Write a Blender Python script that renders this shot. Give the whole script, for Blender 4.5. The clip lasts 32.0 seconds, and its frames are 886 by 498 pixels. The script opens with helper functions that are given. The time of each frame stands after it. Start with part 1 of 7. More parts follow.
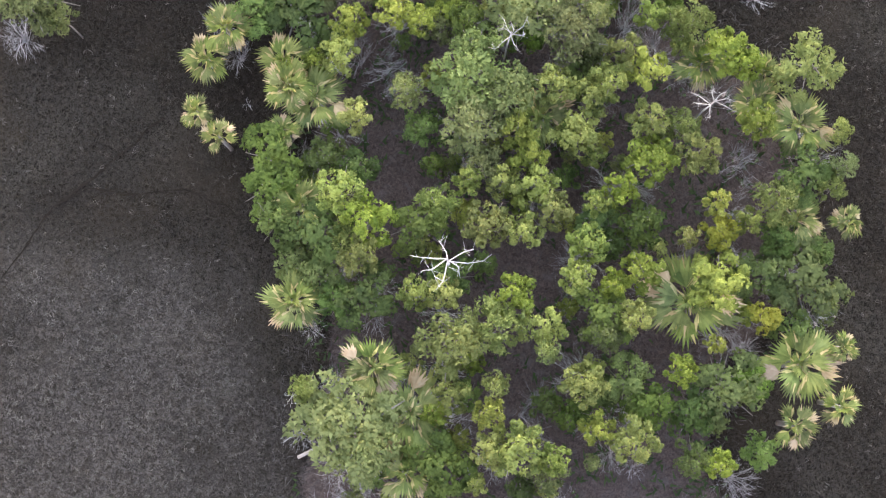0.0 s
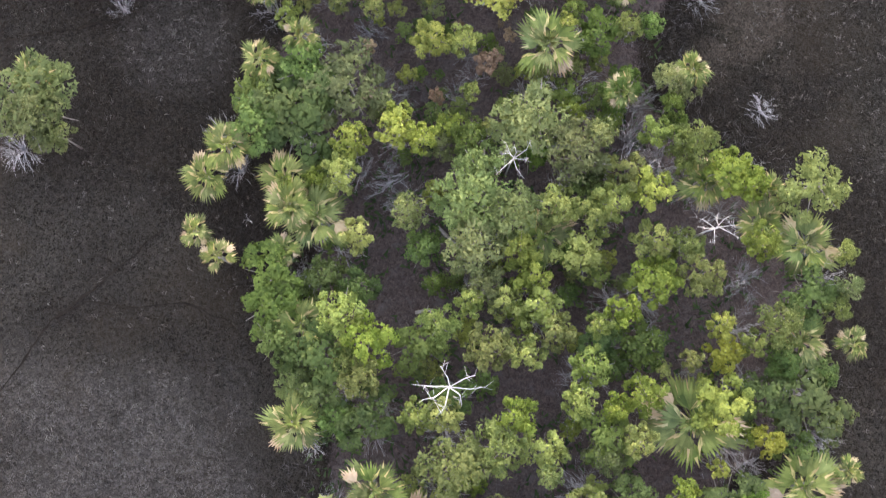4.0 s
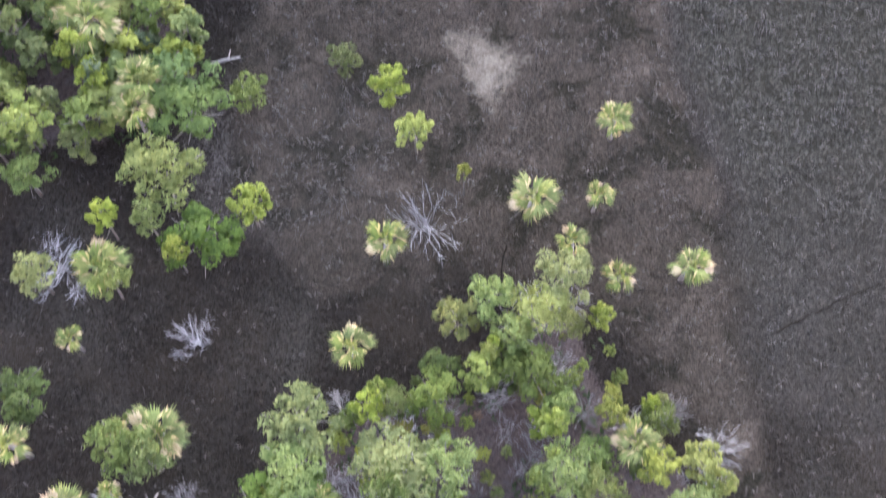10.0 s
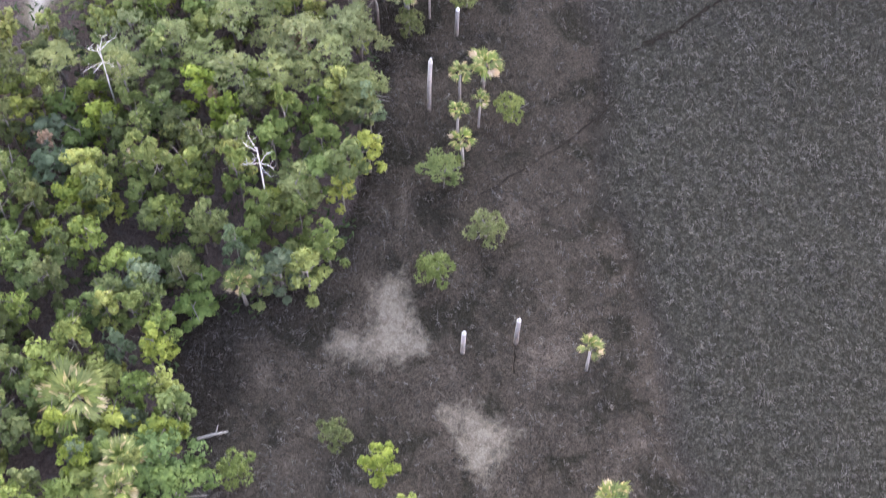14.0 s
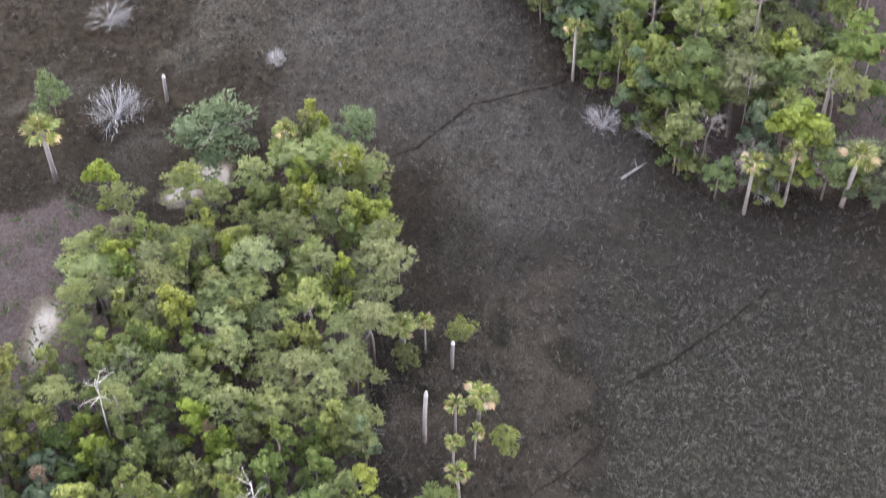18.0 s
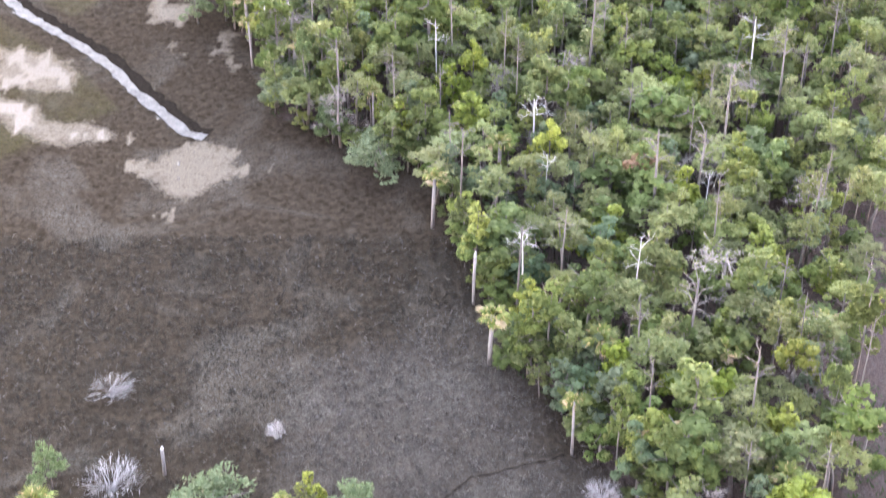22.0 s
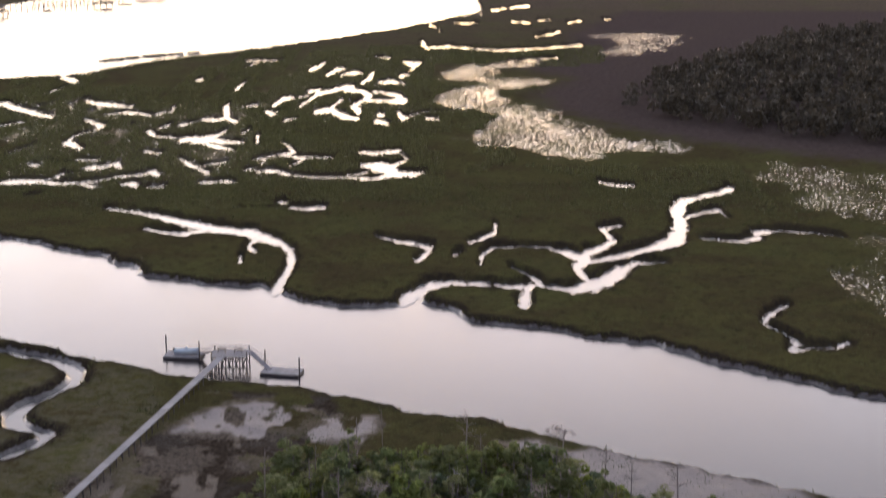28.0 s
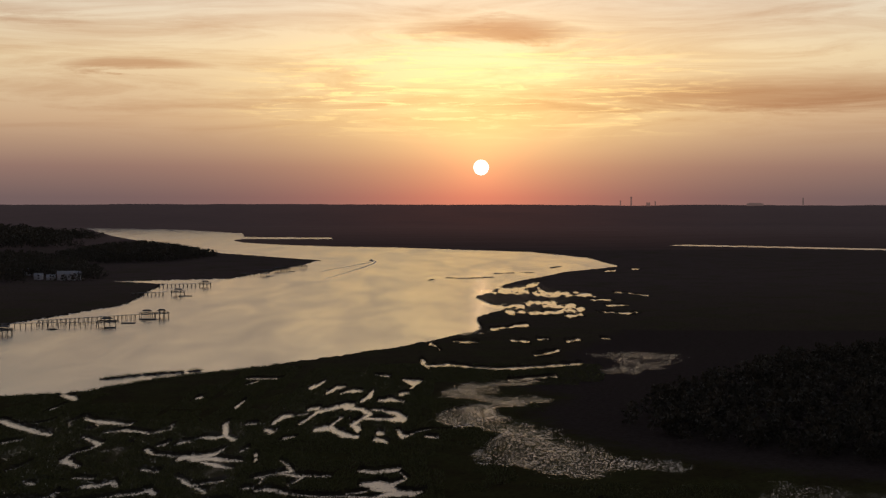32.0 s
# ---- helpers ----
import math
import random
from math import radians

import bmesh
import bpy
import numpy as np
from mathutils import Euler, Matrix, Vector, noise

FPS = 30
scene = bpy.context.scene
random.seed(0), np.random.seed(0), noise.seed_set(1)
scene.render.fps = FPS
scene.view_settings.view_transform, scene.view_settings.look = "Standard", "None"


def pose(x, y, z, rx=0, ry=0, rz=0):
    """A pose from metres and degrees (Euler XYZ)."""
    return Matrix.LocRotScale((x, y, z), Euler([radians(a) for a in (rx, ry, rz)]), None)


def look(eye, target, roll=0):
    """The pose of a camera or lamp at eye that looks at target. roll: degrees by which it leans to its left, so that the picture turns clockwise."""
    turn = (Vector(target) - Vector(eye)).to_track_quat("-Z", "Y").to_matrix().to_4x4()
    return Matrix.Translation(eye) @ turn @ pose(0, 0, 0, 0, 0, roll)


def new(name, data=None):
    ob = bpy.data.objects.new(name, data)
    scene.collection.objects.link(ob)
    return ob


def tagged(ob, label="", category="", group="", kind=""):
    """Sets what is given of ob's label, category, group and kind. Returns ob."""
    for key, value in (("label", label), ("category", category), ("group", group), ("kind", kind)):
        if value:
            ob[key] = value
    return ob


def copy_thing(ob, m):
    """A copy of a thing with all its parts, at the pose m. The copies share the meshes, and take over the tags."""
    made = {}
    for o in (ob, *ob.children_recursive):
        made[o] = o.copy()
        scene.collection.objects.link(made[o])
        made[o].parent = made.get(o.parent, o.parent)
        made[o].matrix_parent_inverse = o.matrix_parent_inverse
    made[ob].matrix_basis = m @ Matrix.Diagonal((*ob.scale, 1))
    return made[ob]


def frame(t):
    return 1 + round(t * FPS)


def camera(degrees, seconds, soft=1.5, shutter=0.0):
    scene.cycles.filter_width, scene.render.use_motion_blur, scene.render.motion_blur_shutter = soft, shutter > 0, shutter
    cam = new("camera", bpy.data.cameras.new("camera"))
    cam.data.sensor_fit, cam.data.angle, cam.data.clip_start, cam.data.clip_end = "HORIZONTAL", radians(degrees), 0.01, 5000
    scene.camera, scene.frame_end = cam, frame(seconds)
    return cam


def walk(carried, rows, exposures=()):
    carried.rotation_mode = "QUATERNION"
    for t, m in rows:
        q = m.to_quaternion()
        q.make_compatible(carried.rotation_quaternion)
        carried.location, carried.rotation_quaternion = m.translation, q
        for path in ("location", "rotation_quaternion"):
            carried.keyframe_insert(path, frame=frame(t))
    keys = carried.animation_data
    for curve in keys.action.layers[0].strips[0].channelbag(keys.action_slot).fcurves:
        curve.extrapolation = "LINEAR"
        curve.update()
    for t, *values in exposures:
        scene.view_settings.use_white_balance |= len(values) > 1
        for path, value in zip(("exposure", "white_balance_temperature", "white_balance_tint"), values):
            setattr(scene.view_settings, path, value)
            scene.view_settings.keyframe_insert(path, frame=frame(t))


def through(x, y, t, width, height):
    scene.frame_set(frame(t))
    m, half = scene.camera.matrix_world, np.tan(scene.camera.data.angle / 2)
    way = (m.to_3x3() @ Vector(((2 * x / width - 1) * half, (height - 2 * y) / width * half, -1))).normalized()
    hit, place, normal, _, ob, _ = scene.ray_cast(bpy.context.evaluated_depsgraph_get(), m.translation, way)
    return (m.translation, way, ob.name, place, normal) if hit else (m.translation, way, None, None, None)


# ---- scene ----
cam = camera(31.98, 32.0, soft=1.2, shutter=0.8)
ROWS = [(0, pose(-0.45, 0.01, 90.14, 4.27, 0.20, -0.38)),
        (0.5, pose(-0.44, 0.82, 90.11, 4.10, 0.23, -0.39)),
        (1, pose(-0.44, 1.67, 90.07, 3.97, 0.25, -0.38)),
        (1.5, pose(-0.44, 2.54, 90.04, 3.89, 0.25, -0.37)),
        (2, pose(-0.45, 3.46, 90.01, 3.84, 0.25, -0.35)),
        (2.5, pose(-0.46, 4.41, 89.98, 3.81, 0.24, -0.33)),
        (3, pose(-0.48, 5.37, 89.95, 3.80, 0.22, -0.31)),
        (3.5, pose(-0.50, 6.35, 89.92, 3.81, 0.20, -0.29)),
        (5.5, pose(-0.63, 10.62, 89.83, 4.10, 0.07, -0.14)),
        (6, pose(-0.64, 11.57, 89.86, 5.03, 0.04, -0.08)),
        (6.5, pose(-0.64, 12.56, 89.90, 6.33, 0.02, -0.02)),
        (7, pose(-0.63, 13.51, 89.94, 7.70, -0.01, 0.04)),
        (7.5, pose(-0.61, 14.43, 89.99, 9.12, -0.04, 0.10)),
        (8, pose(-0.57, 15.37, 90.03, 10.59, -0.05, 0.17)),
        (8.5, pose(-0.53, 16.38, 90.06, 12.09, -0.07, 0.24)),
        (9, pose(-0.48, 17.47, 90.08, 13.62, -0.07, 0.27)),
        (9.5, pose(-0.44, 18.64, 90.09, 15.18, -0.06, 0.27)),
        (10, pose(-0.40, 19.89, 90.08, 16.77, -0.06, 0.29)),
        (10.5, pose(-0.36, 21.20, 90.07, 18.38, -0.06, 0.29)),
        (11, pose(-0.33, 22.46, 90.05, 20.07, -0.07, 0.30)),
        (11.5, pose(-0.31, 23.48, 90.03, 21.65, -0.08, 0.29)),
        (12, pose(-0.28, 24.18, 90.01, 22.98, -0.08, 0.25)),
        (12.5, pose(-0.24, 24.61, 89.99, 24.11, -0.09, 0.17)),
        (13, pose(-0.21, 24.88, 89.96, 25.17, -0.09, 0.11)),
        (13.5, pose(-0.17, 25.08, 89.94, 26.37, -0.09, 0.07)),
        (14, pose(-0.14, 25.24, 89.92, 27.68, -0.08, 0.03)),
        (14.5, pose(-0.11, 25.36, 89.90, 29.06, -0.04, -0.01)),
        (16.5, pose(0.04, 25.17, 89.94, 35.05, 0.03, -0.16)),
        (17, pose(0.07, 25.17, 89.96, 36.63, 0.05, -0.19)),
        (17.5, pose(0.10, 25.17, 89.98, 38.31, 0.07, -0.20)),
        (18, pose(0.14, 25.13, 89.99, 40.00, 0.06, -0.20)),
        (18.5, pose(0.18, 25.08, 90.00, 41.73, 0.05, -0.17)),
        (19, pose(0.23, 25.06, 90.01, 43.44, 0.06, -0.15)),
        (19.5, pose(0.28, 25.06, 90.01, 45.14, 0.05, -0.12)),
        (20, pose(0.33, 25.07, 90.01, 46.87, 0.04, -0.08)),
        (20.5, pose(0.38, 25.09, 90.00, 48.57, 0.02, -0.05)),
        (21, pose(0.43, 25.09, 90.00, 50.28, 0.00, -0.01)),
        (21.5, pose(0.46, 25.07, 90.00, 52.01, -0.01, 0.02)),
        (22, pose(0.50, 25.05, 90.00, 53.78, -0.02, 0.04)),
        (22.5, pose(0.53, 25.04, 90.00, 55.54, -0.03, 0.07)),
        (23, pose(0.56, 25.01, 90.01, 57.32, -0.05, 0.10)),
        (23.5, pose(0.58, 24.97, 90.01, 59.09, -0.08, 0.13)),
        (24, pose(0.61, 24.93, 90.02, 60.87, -0.12, 0.16)),
        (24.5, pose(0.63, 24.90, 90.02, 62.66, -0.14, 0.18)),
        (25, pose(0.65, 24.88, 90.02, 64.43, -0.14, 0.20)),
        (25.5, pose(0.67, 24.89, 90.02, 66.26, -0.15, 0.21)),
        (27.5, pose(0.63, 24.87, 90.02, 74.42, 0.00, 0.16)),
        (28, pose(0.63, 24.90, 90.02, 76.35, -0.00, 0.16)),
        (28.5, pose(0.62, 24.96, 90.02, 78.41, -0.01, 0.16)),
        (29, pose(0.62, 25.03, 90.02, 80.51, -0.01, 0.16)),
        (29.5, pose(0.61, 25.08, 90.02, 82.61, -0.02, 0.17)),
        (30, pose(0.61, 25.10, 90.01, 84.57, -0.04, 0.17)),
        (30.5, pose(0.60, 25.13, 90.00, 86.20, -0.03, 0.16)),
        (31, pose(0.60, 25.18, 89.99, 87.25, -0.03, 0.16)),
        (31.5, pose(0.60, 25.24, 89.98, 87.69, -0.05, 0.16)),
        (32, pose(0.60, 25.30, 89.97, 88.10, -0.08, 0.16))]
EXPOSURES = [(0, 5.1, 5900, 5), (6, 5.05, 5800, 10), (8, 5.05, 5650, 12), (10, 5.45, 5500, 12), (11.8, 5.9, 5500, 12), (12.6, 5.45, 5600, 12), (13, 5.4, 5650, 10), (14, 5.4, 5650, 11), (16, 5.3, 5800, 8), (18, 5.25, 6000, 7), (20, 5.68, 5900, 9), (22, 5.85, 5800, 11), (23, 5.92, 5600, 13), (24.4, 5.25, 5600, 13), (25, 4.45, 5800, 11), (25.6, 3.5, 5800, 11), (28, 3.1, 5900, 15), (29.3, 2.15, 5850, 16), (30.2, 1.3, 5250, 14), (30.7, 0.8, 5600, 12), (31.2, 0.22, 5800, 13), (32, 0.0, 5950, 12)]
walk(cam, ROWS, EXPOSURES)

# ---- sky and sun ----
SUN_AZIMUTH, SUN_ELEVATION = radians(1.25), radians(1.12)
SUN_DIR = Vector((math.sin(SUN_AZIMUTH) * math.cos(SUN_ELEVATION), math.cos(SUN_AZIMUTH) * math.cos(SUN_ELEVATION), math.sin(SUN_ELEVATION)))


class Nodes:
    """Short hand for building a node tree."""

    def __init__(self, tree):
        self.tree = tree
        tree.nodes.clear()

    def add(self, kind, **inputs):
        node = self.tree.nodes.new(kind)
        for key, value in inputs.items():
            self.put(node, key, value)
        return node

    def put(self, node, key, value):
        socket = node.inputs[int(key[1:])] if key[0] == "i" and key[1:].isdigit() else node.inputs[key.replace("_", " ")]
        if isinstance(value, bpy.types.NodeSocket):
            self.tree.links.new(value, socket)
        else:
            socket.default_value = value

    def math(self, op, a, b=0.0, c=0.0, clamp=False):
        node = self.add("ShaderNodeMath")
        node.operation, node.use_clamp = op, clamp
        for key, value in (("i0", a), ("i1", b), ("i2", c)):
            self.put(node, key, value)
        return node.outputs[0]

    def vmath(self, op, a, b=(0, 0, 0)):
        node = self.add("ShaderNodeVectorMath", i0=a, i1=b)
        node.operation = op
        return node

    def ramp(self, fac, stops, mode="LINEAR"):
        node = self.add("ShaderNodeValToRGB", i0=fac)
        node.color_ramp.interpolation = mode
        el = node.color_ramp.elements
        while len(el) < len(stops):
            el.new(0.5)
        for e, (p, c) in zip(el, stops):
            e.position = p
            e.color = (*c, 1) if len(c) == 3 else c
        return node.outputs[0]

    def mix(self, fac, a, b, blend="MIX"):
        node = self.add("ShaderNodeMix")
        node.data_type, node.blend_type = "RGBA", blend
        for i, v in ((0, fac), (6, a), (7, b)):
            if isinstance(v, bpy.types.NodeSocket):
                self.tree.links.new(v, node.inputs[i])
            else:
                node.inputs[i].default_value = (*v, 1) if isinstance(v, tuple) and len(v) == 3 else v
        return node.outputs[2]

    def noise(self, vec, scale, detail=4.0, rough=0.55, dist=0.0):
        return self.add("ShaderNodeTexNoise", Vector=vec, Scale=scale, Detail=detail, Roughness=rough, Distortion=dist).outputs[0]

    def span(self, v, a, b, c=0.0, d=1.0):
        return self.add("ShaderNodeMapRange", i0=v, i1=a, i2=b, i3=c, i4=d).outputs[0]


world = bpy.data.worlds.new("sunset_sky")
scene.world = world
world.use_nodes = True
w = Nodes(world.node_tree)
way = w.add("ShaderNodeTexCoord").outputs["Generated"]
xyz = w.add("ShaderNodeSeparateXYZ", i0=way).outputs
up = w.math("MAXIMUM", xyz[2], 0.0)
air = w.add("ShaderNodeTexSky")
air.sky_type, air.sun_disc, air.sun_elevation, air.sun_rotation = "NISHITA", False, SUN_ELEVATION, SUN_AZIMUTH
air.dust_density, air.air_density = 4.0, 1.5
sky = air.outputs[0]
band = w.ramp(up, [(0.0, (0.17, 0.112, 0.099)), (0.02, (0.287, 0.172, 0.126)), (0.05, (0.58, 0.385, 0.215)), (0.09, (0.80, 0.625, 0.36)), (0.14, (0.72, 0.63, 0.48)),
                   (0.26, (0.47, 0.44, 0.43)), (0.45, (0.168, 0.178, 0.188)), (1.0, (0.088, 0.099, 0.106))])
toward = w.vmath("DOT_PRODUCT", way, tuple(SUN_DIR)).outputs["Value"]
side = w.span(toward, -0.2, 0.95, 0.28, 1.0)
band = w.mix(1.0, band, w.add("ShaderNodeCombineColor", i0=side, i1=side, i2=w.math("POWER", side, 0.8)).outputs[0], "MULTIPLY")
away = w.math("ARCCOSINE", w.math("MINIMUM", toward, 1.0))
glow = w.math("POWER", 2.718, w.math("MULTIPLY", away, -15.0))
high = w.span(up, 0.0, 0.05, 0.35, 1.0)
halo = w.mix(1.0, w.add("ShaderNodeCombineColor", i0=glow, i1=glow, i2=glow).outputs[0], (0.85, 0.48, 0.10, 1.0), "MULTIPLY")
halo = w.mix(1.0, halo, w.add("ShaderNodeCombineColor", i0=1.0, i1=high, i2=high).outputs[0], "MULTIPLY")
# thin streaks of cloud, drawn out along the horizon
flat = w.add("ShaderNodeCombineXYZ", i0=w.math("MULTIPLY", xyz[0], 5.0), i1=w.math("MULTIPLY", xyz[2], 46.0), i2=xyz[1]).outputs[0]
streak = w.noise(flat, 1.3, 9.0, 0.68, 0.8)
fine = w.noise(w.add("ShaderNodeCombineXYZ", i0=w.math("MULTIPLY", xyz[0], 14.0), i1=w.math("MULTIPLY", xyz[2], 190.0), i2=0.0).outputs[0], 1.6, 5.0, 0.6, 1.0)
veil = w.math("MULTIPLY", w.span(streak, 0.42, 0.66), w.span(up, 0.03, 0.06))
core_x = w.math("DIVIDE", w.math("SUBTRACT", xyz[0], 0.024), 0.13)
core_z = w.math("DIVIDE", w.math("SUBTRACT", xyz[2], 0.066), 0.036)
core = w.math("POWER", 2.718, w.math("MULTIPLY", w.math("ADD", w.math("MULTIPLY", core_x, core_x), w.math("MULTIPLY", core_z, core_z)), -1.0))
core = w.math("MULTIPLY", core, w.span(xyz[1], 0.0, 0.3))
wisps = w.math("MULTIPLY", w.math("MULTIPLY", w.span(fine, 0.53, 0.62), w.span(up, 0.035, 0.055)), w.span(core, 0.15, 0.7))
total = w.mix(1.0, band, halo, "ADD")
total = w.mix(1.0, total, w.mix(1.0, w.add("ShaderNodeCombineColor", i0=core, i1=core, i2=core).outputs[0], (0.22, 0.22, 0.04, 1.0), "MULTIPLY"), "ADD")
total = w.mix(w.math("MULTIPLY", veil, 0.62), total, w.mix(1.0, total, (0.66, 0.50, 0.42, 1.0), "MULTIPLY"))
total = w.mix(w.math("MULTIPLY", wisps, 0.8), total, (1.35, 0.98, 0.36, 1.0))
disc = w.span(toward, math.cos(radians(0.295)), math.cos(radians(0.265)))
for east, lift, wide, tall, amount in ((0.028, 0.106, 0.068, 0.0105, 0.85), (-0.195, 0.083, 0.055, 0.007, 0.75), (0.21, 0.066, 0.19, 0.014, 0.6), (-0.30, 0.115, 0.09, 0.006, 0.4)):
    # single long banks of cloud
    dx = w.math("DIVIDE", w.math("SUBTRACT", xyz[0], east), wide)
    dz = w.math("DIVIDE", w.math("SUBTRACT", w.math("ADD", xyz[2], w.math("MULTIPLY", w.math("SUBTRACT", streak, 0.5), 0.03)), lift), tall)
    far_off = w.math("ADD", w.math("MULTIPLY", dx, dx), w.math("MULTIPLY", dz, dz))
    bank_of = w.math("MULTIPLY", w.span(w.math("ADD", far_off, w.math("MULTIPLY", fine, 0.9)), 1.35, 0.55), amount)
    total = w.mix(w.math("MULTIPLY", bank_of, w.span(xyz[1], 0.0, 0.2)), total, w.mix(1.0, total, (0.62, 0.45, 0.38, 1.0), "MULTIPLY"))
total = w.mix(disc, total, (2.6, 2.2, 1.7, 1.0))
total = w.mix(0.02, total, sky, "ADD")
w.add("ShaderNodeOutputWorld", i0=w.add("ShaderNodeBackground", Color=total, Strength=1.0).outputs[0])

sun = new("sun", bpy.data.lights.new("sun", "SUN"))
sun.data.energy, sun.data.angle, sun.data.color = 0.004, radians(0.53), (1.0, 0.55, 0.25)
sun.matrix_world = look(SUN_DIR * 100, (0, 0, 0))


# ---- materials ----
def material(name):
    m = bpy.data.materials.new(name)
    m.use_nodes = True
    n = Nodes(m.node_tree)
    return m, n


def finish(n, shader):
    n.add("ShaderNodeOutputMaterial", i0=shader)


def place(n):
    return n.add("ShaderNodeNewGeometry").outputs["Position"]


def foliage(name, dark, light, through=0.35, tip=None, rough=0.6):
    """Leaves: two tones by leaf, a shift by tree, some light passing through."""
    m, n = material(name)
    isl = n.add("ShaderNodeNewGeometry").outputs["Random Per Island"]
    tree = n.add("ShaderNodeObjectInfo").outputs["Random"]
    big = n.noise(place(n), 1.25, 3.0)
    f = n.math("ADD", n.math("MULTIPLY", isl, 0.40), n.span(big, 0.32, 0.68, 0.0, 0.62), clamp=True)
    col = n.mix(f, dark, light)
    if tip:
        col = n.mix(n.span(isl, 0.80, 0.90), col, tip)
    tone = n.span(tree, 0, 1, 0.68, 1.28)
    hue = n.add("ShaderNodeHueSaturation", Hue=n.span(n.math("FRACT", n.math("MULTIPLY", tree, 7.31)), 0, 1, 0.485, 0.515), Saturation=n.span(n.math("FRACT", n.math("MULTIPLY", tree, 3.7)), 0, 1, 0.85, 1.05), Value=tone, Color=col).outputs[0]
    p = n.add("ShaderNodeBsdfPrincipled", Base_Color=hue, Roughness=rough, Specular_IOR_Level=0.2)
    t = n.add("ShaderNodeBsdfTranslucent", Color=hue)
    finish(n, n.add("ShaderNodeMixShader", i0=through, i1=p.outputs[0], i2=t.outputs[0]).outputs[0])
    return m


def surface(name, a, b, scale=6.0, rough=0.8, stretch=(1, 1, 1), bump=0.3, metallic=0.0, fleck=None, spec=0.5):
    """A weathered solid: two tones at two scales, relief, and a shift by piece."""
    m, n = material(name)
    v = n.vmath("MULTIPLY", n.add("ShaderNodeTexCoord").outputs["Object"], stretch).outputs[0]
    big, small = n.noise(v, scale, 4.0), n.noise(v, scale * 7, 5.0)
    f = n.math("ADD", n.span(big, 0.3, 0.7, 0, 0.6), n.span(small, 0.3, 0.7, 0, 0.4), clamp=True)
    col = n.mix(f, a, b)
    if fleck:
        col = n.mix(n.span(small, 0.6, 0.7), col, fleck)
    obj = n.add("ShaderNodeObjectInfo").outputs["Random"]
    col = n.add("ShaderNodeHueSaturation", Value=n.span(obj, 0, 1, 0.82, 1.16), Color=col).outputs[0]
    bp = n.add("ShaderNodeBump", Strength=bump, Distance=0.02, Height=small).outputs[0]
    finish(n, n.add("ShaderNodeBsdfPrincipled", Base_Color=col, Roughness=rough, Metallic=metallic, Specular_IOR_Level=spec, Normal=bp).outputs[0])
    return m


MUD = surface("black_marsh_mud", (0.010, 0.0080, 0.0066), (0.030, 0.0242, 0.0200), 2.5, 0.9, spec=0.0)
LEAF = {
    "bright": foliage("leaves_yellow_green", (0.084, 0.110, 0.018), (0.315, 0.348, 0.068)),
    "yellow": foliage("leaves_yellow", (0.17, 0.18, 0.022), (0.41, 0.405, 0.066)),
    "dark": foliage("leaves_dark_green", (0.040, 0.063, 0.012), (0.162, 0.210, 0.040)),
    "olive": foliage("leaves_olive", (0.084, 0.108, 0.028), (0.250, 0.284, 0.082)),
    "pale": foliage("leaves_grey_green", (0.080, 0.110, 0.048), (0.21, 0.255, 0.125)),
    "rust": foliage("leaves_rust", (0.13, 0.085, 0.05), (0.29, 0.20, 0.125)),
    "pine": foliage("needles_green", (0.125, 0.145, 0.050), (0.29, 0.31, 0.120), through=0.45),
    "wood_dark": foliage("wood_oak_leaves", (0.080, 0.108, 0.030), (0.225, 0.265, 0.085), through=0.5),
    "pale_reed": foliage("bleached_rush_blades", (0.036, 0.032, 0.028), (0.150, 0.134, 0.119), through=0.15),
    "blue": foliage("leaves_blue_green", (0.085, 0.120, 0.065), (0.19, 0.235, 0.125), through=0.45),
    "brush": foliage("brush_leaves", (0.018, 0.040, 0.010), (0.075, 0.120, 0.030)),
    "grass": foliage("marsh_grass_blades", (0.050, 0.062, 0.014), (0.115, 0.125, 0.032), through=0.25),
    "reed": foliage("dry_rush_blades", (0.011, 0.0088, 0.0068), (0.054, 0.0445, 0.0355), through=0.15),
    "litter": foliage("fallen_twigs", (0.03, 0.024, 0.022), (0.17, 0.15, 0.145), through=0.0),
    "twig": foliage("bare_grey_twigs", (0.13, 0.105, 0.09), (0.32, 0.28, 0.25), through=0.0),
    # the two far tones below are lightened: haze painted into the leaf colour
    "far_hazed": foliage("far_bare_woods", (0.105, 0.080, 0.072), (0.200, 0.158, 0.142), through=0.1),
    "far": foliage("far_woods_leaves", (0.044, 0.038, 0.027), (0.094, 0.082, 0.058), through=0.15),
}
FROND = foliage("palm_fronds", (0.070, 0.095, 0.020), (0.255, 0.275, 0.070), through=0.3, tip=(0.46, 0.36, 0.15))
WHITE_TWIG = foliage("bleached_twigs", (0.22, 0.21, 0.21), (0.54, 0.52, 0.52), through=0.0)
DEAD_FROND = foliage("bleached_fronds", (0.34, 0.23, 0.11), (0.54, 0.43, 0.27), through=0.3)
BARK = surface("grey_bark", (0.09, 0.075, 0.065), (0.26, 0.23, 0.21), 5.0, 0.9, (1, 1, 0.25), 0.6)
PALM_BARK = surface("palm_trunk_bark", (0.17, 0.15, 0.14), (0.36, 0.33, 0.31), 3.0, 0.9, (1, 1, 4), 0.6)
BLEACHED = surface("bleached_dead_wood", (0.36, 0.34, 0.33), (0.68, 0.66, 0.65), 3.0, 0.8, (1, 1, 0.3), 0.4)
GREY_TWIG = foliage("dead_grey_twigs", (0.20, 0.19, 0.195), (0.52, 0.50, 0.52), through=0.0)
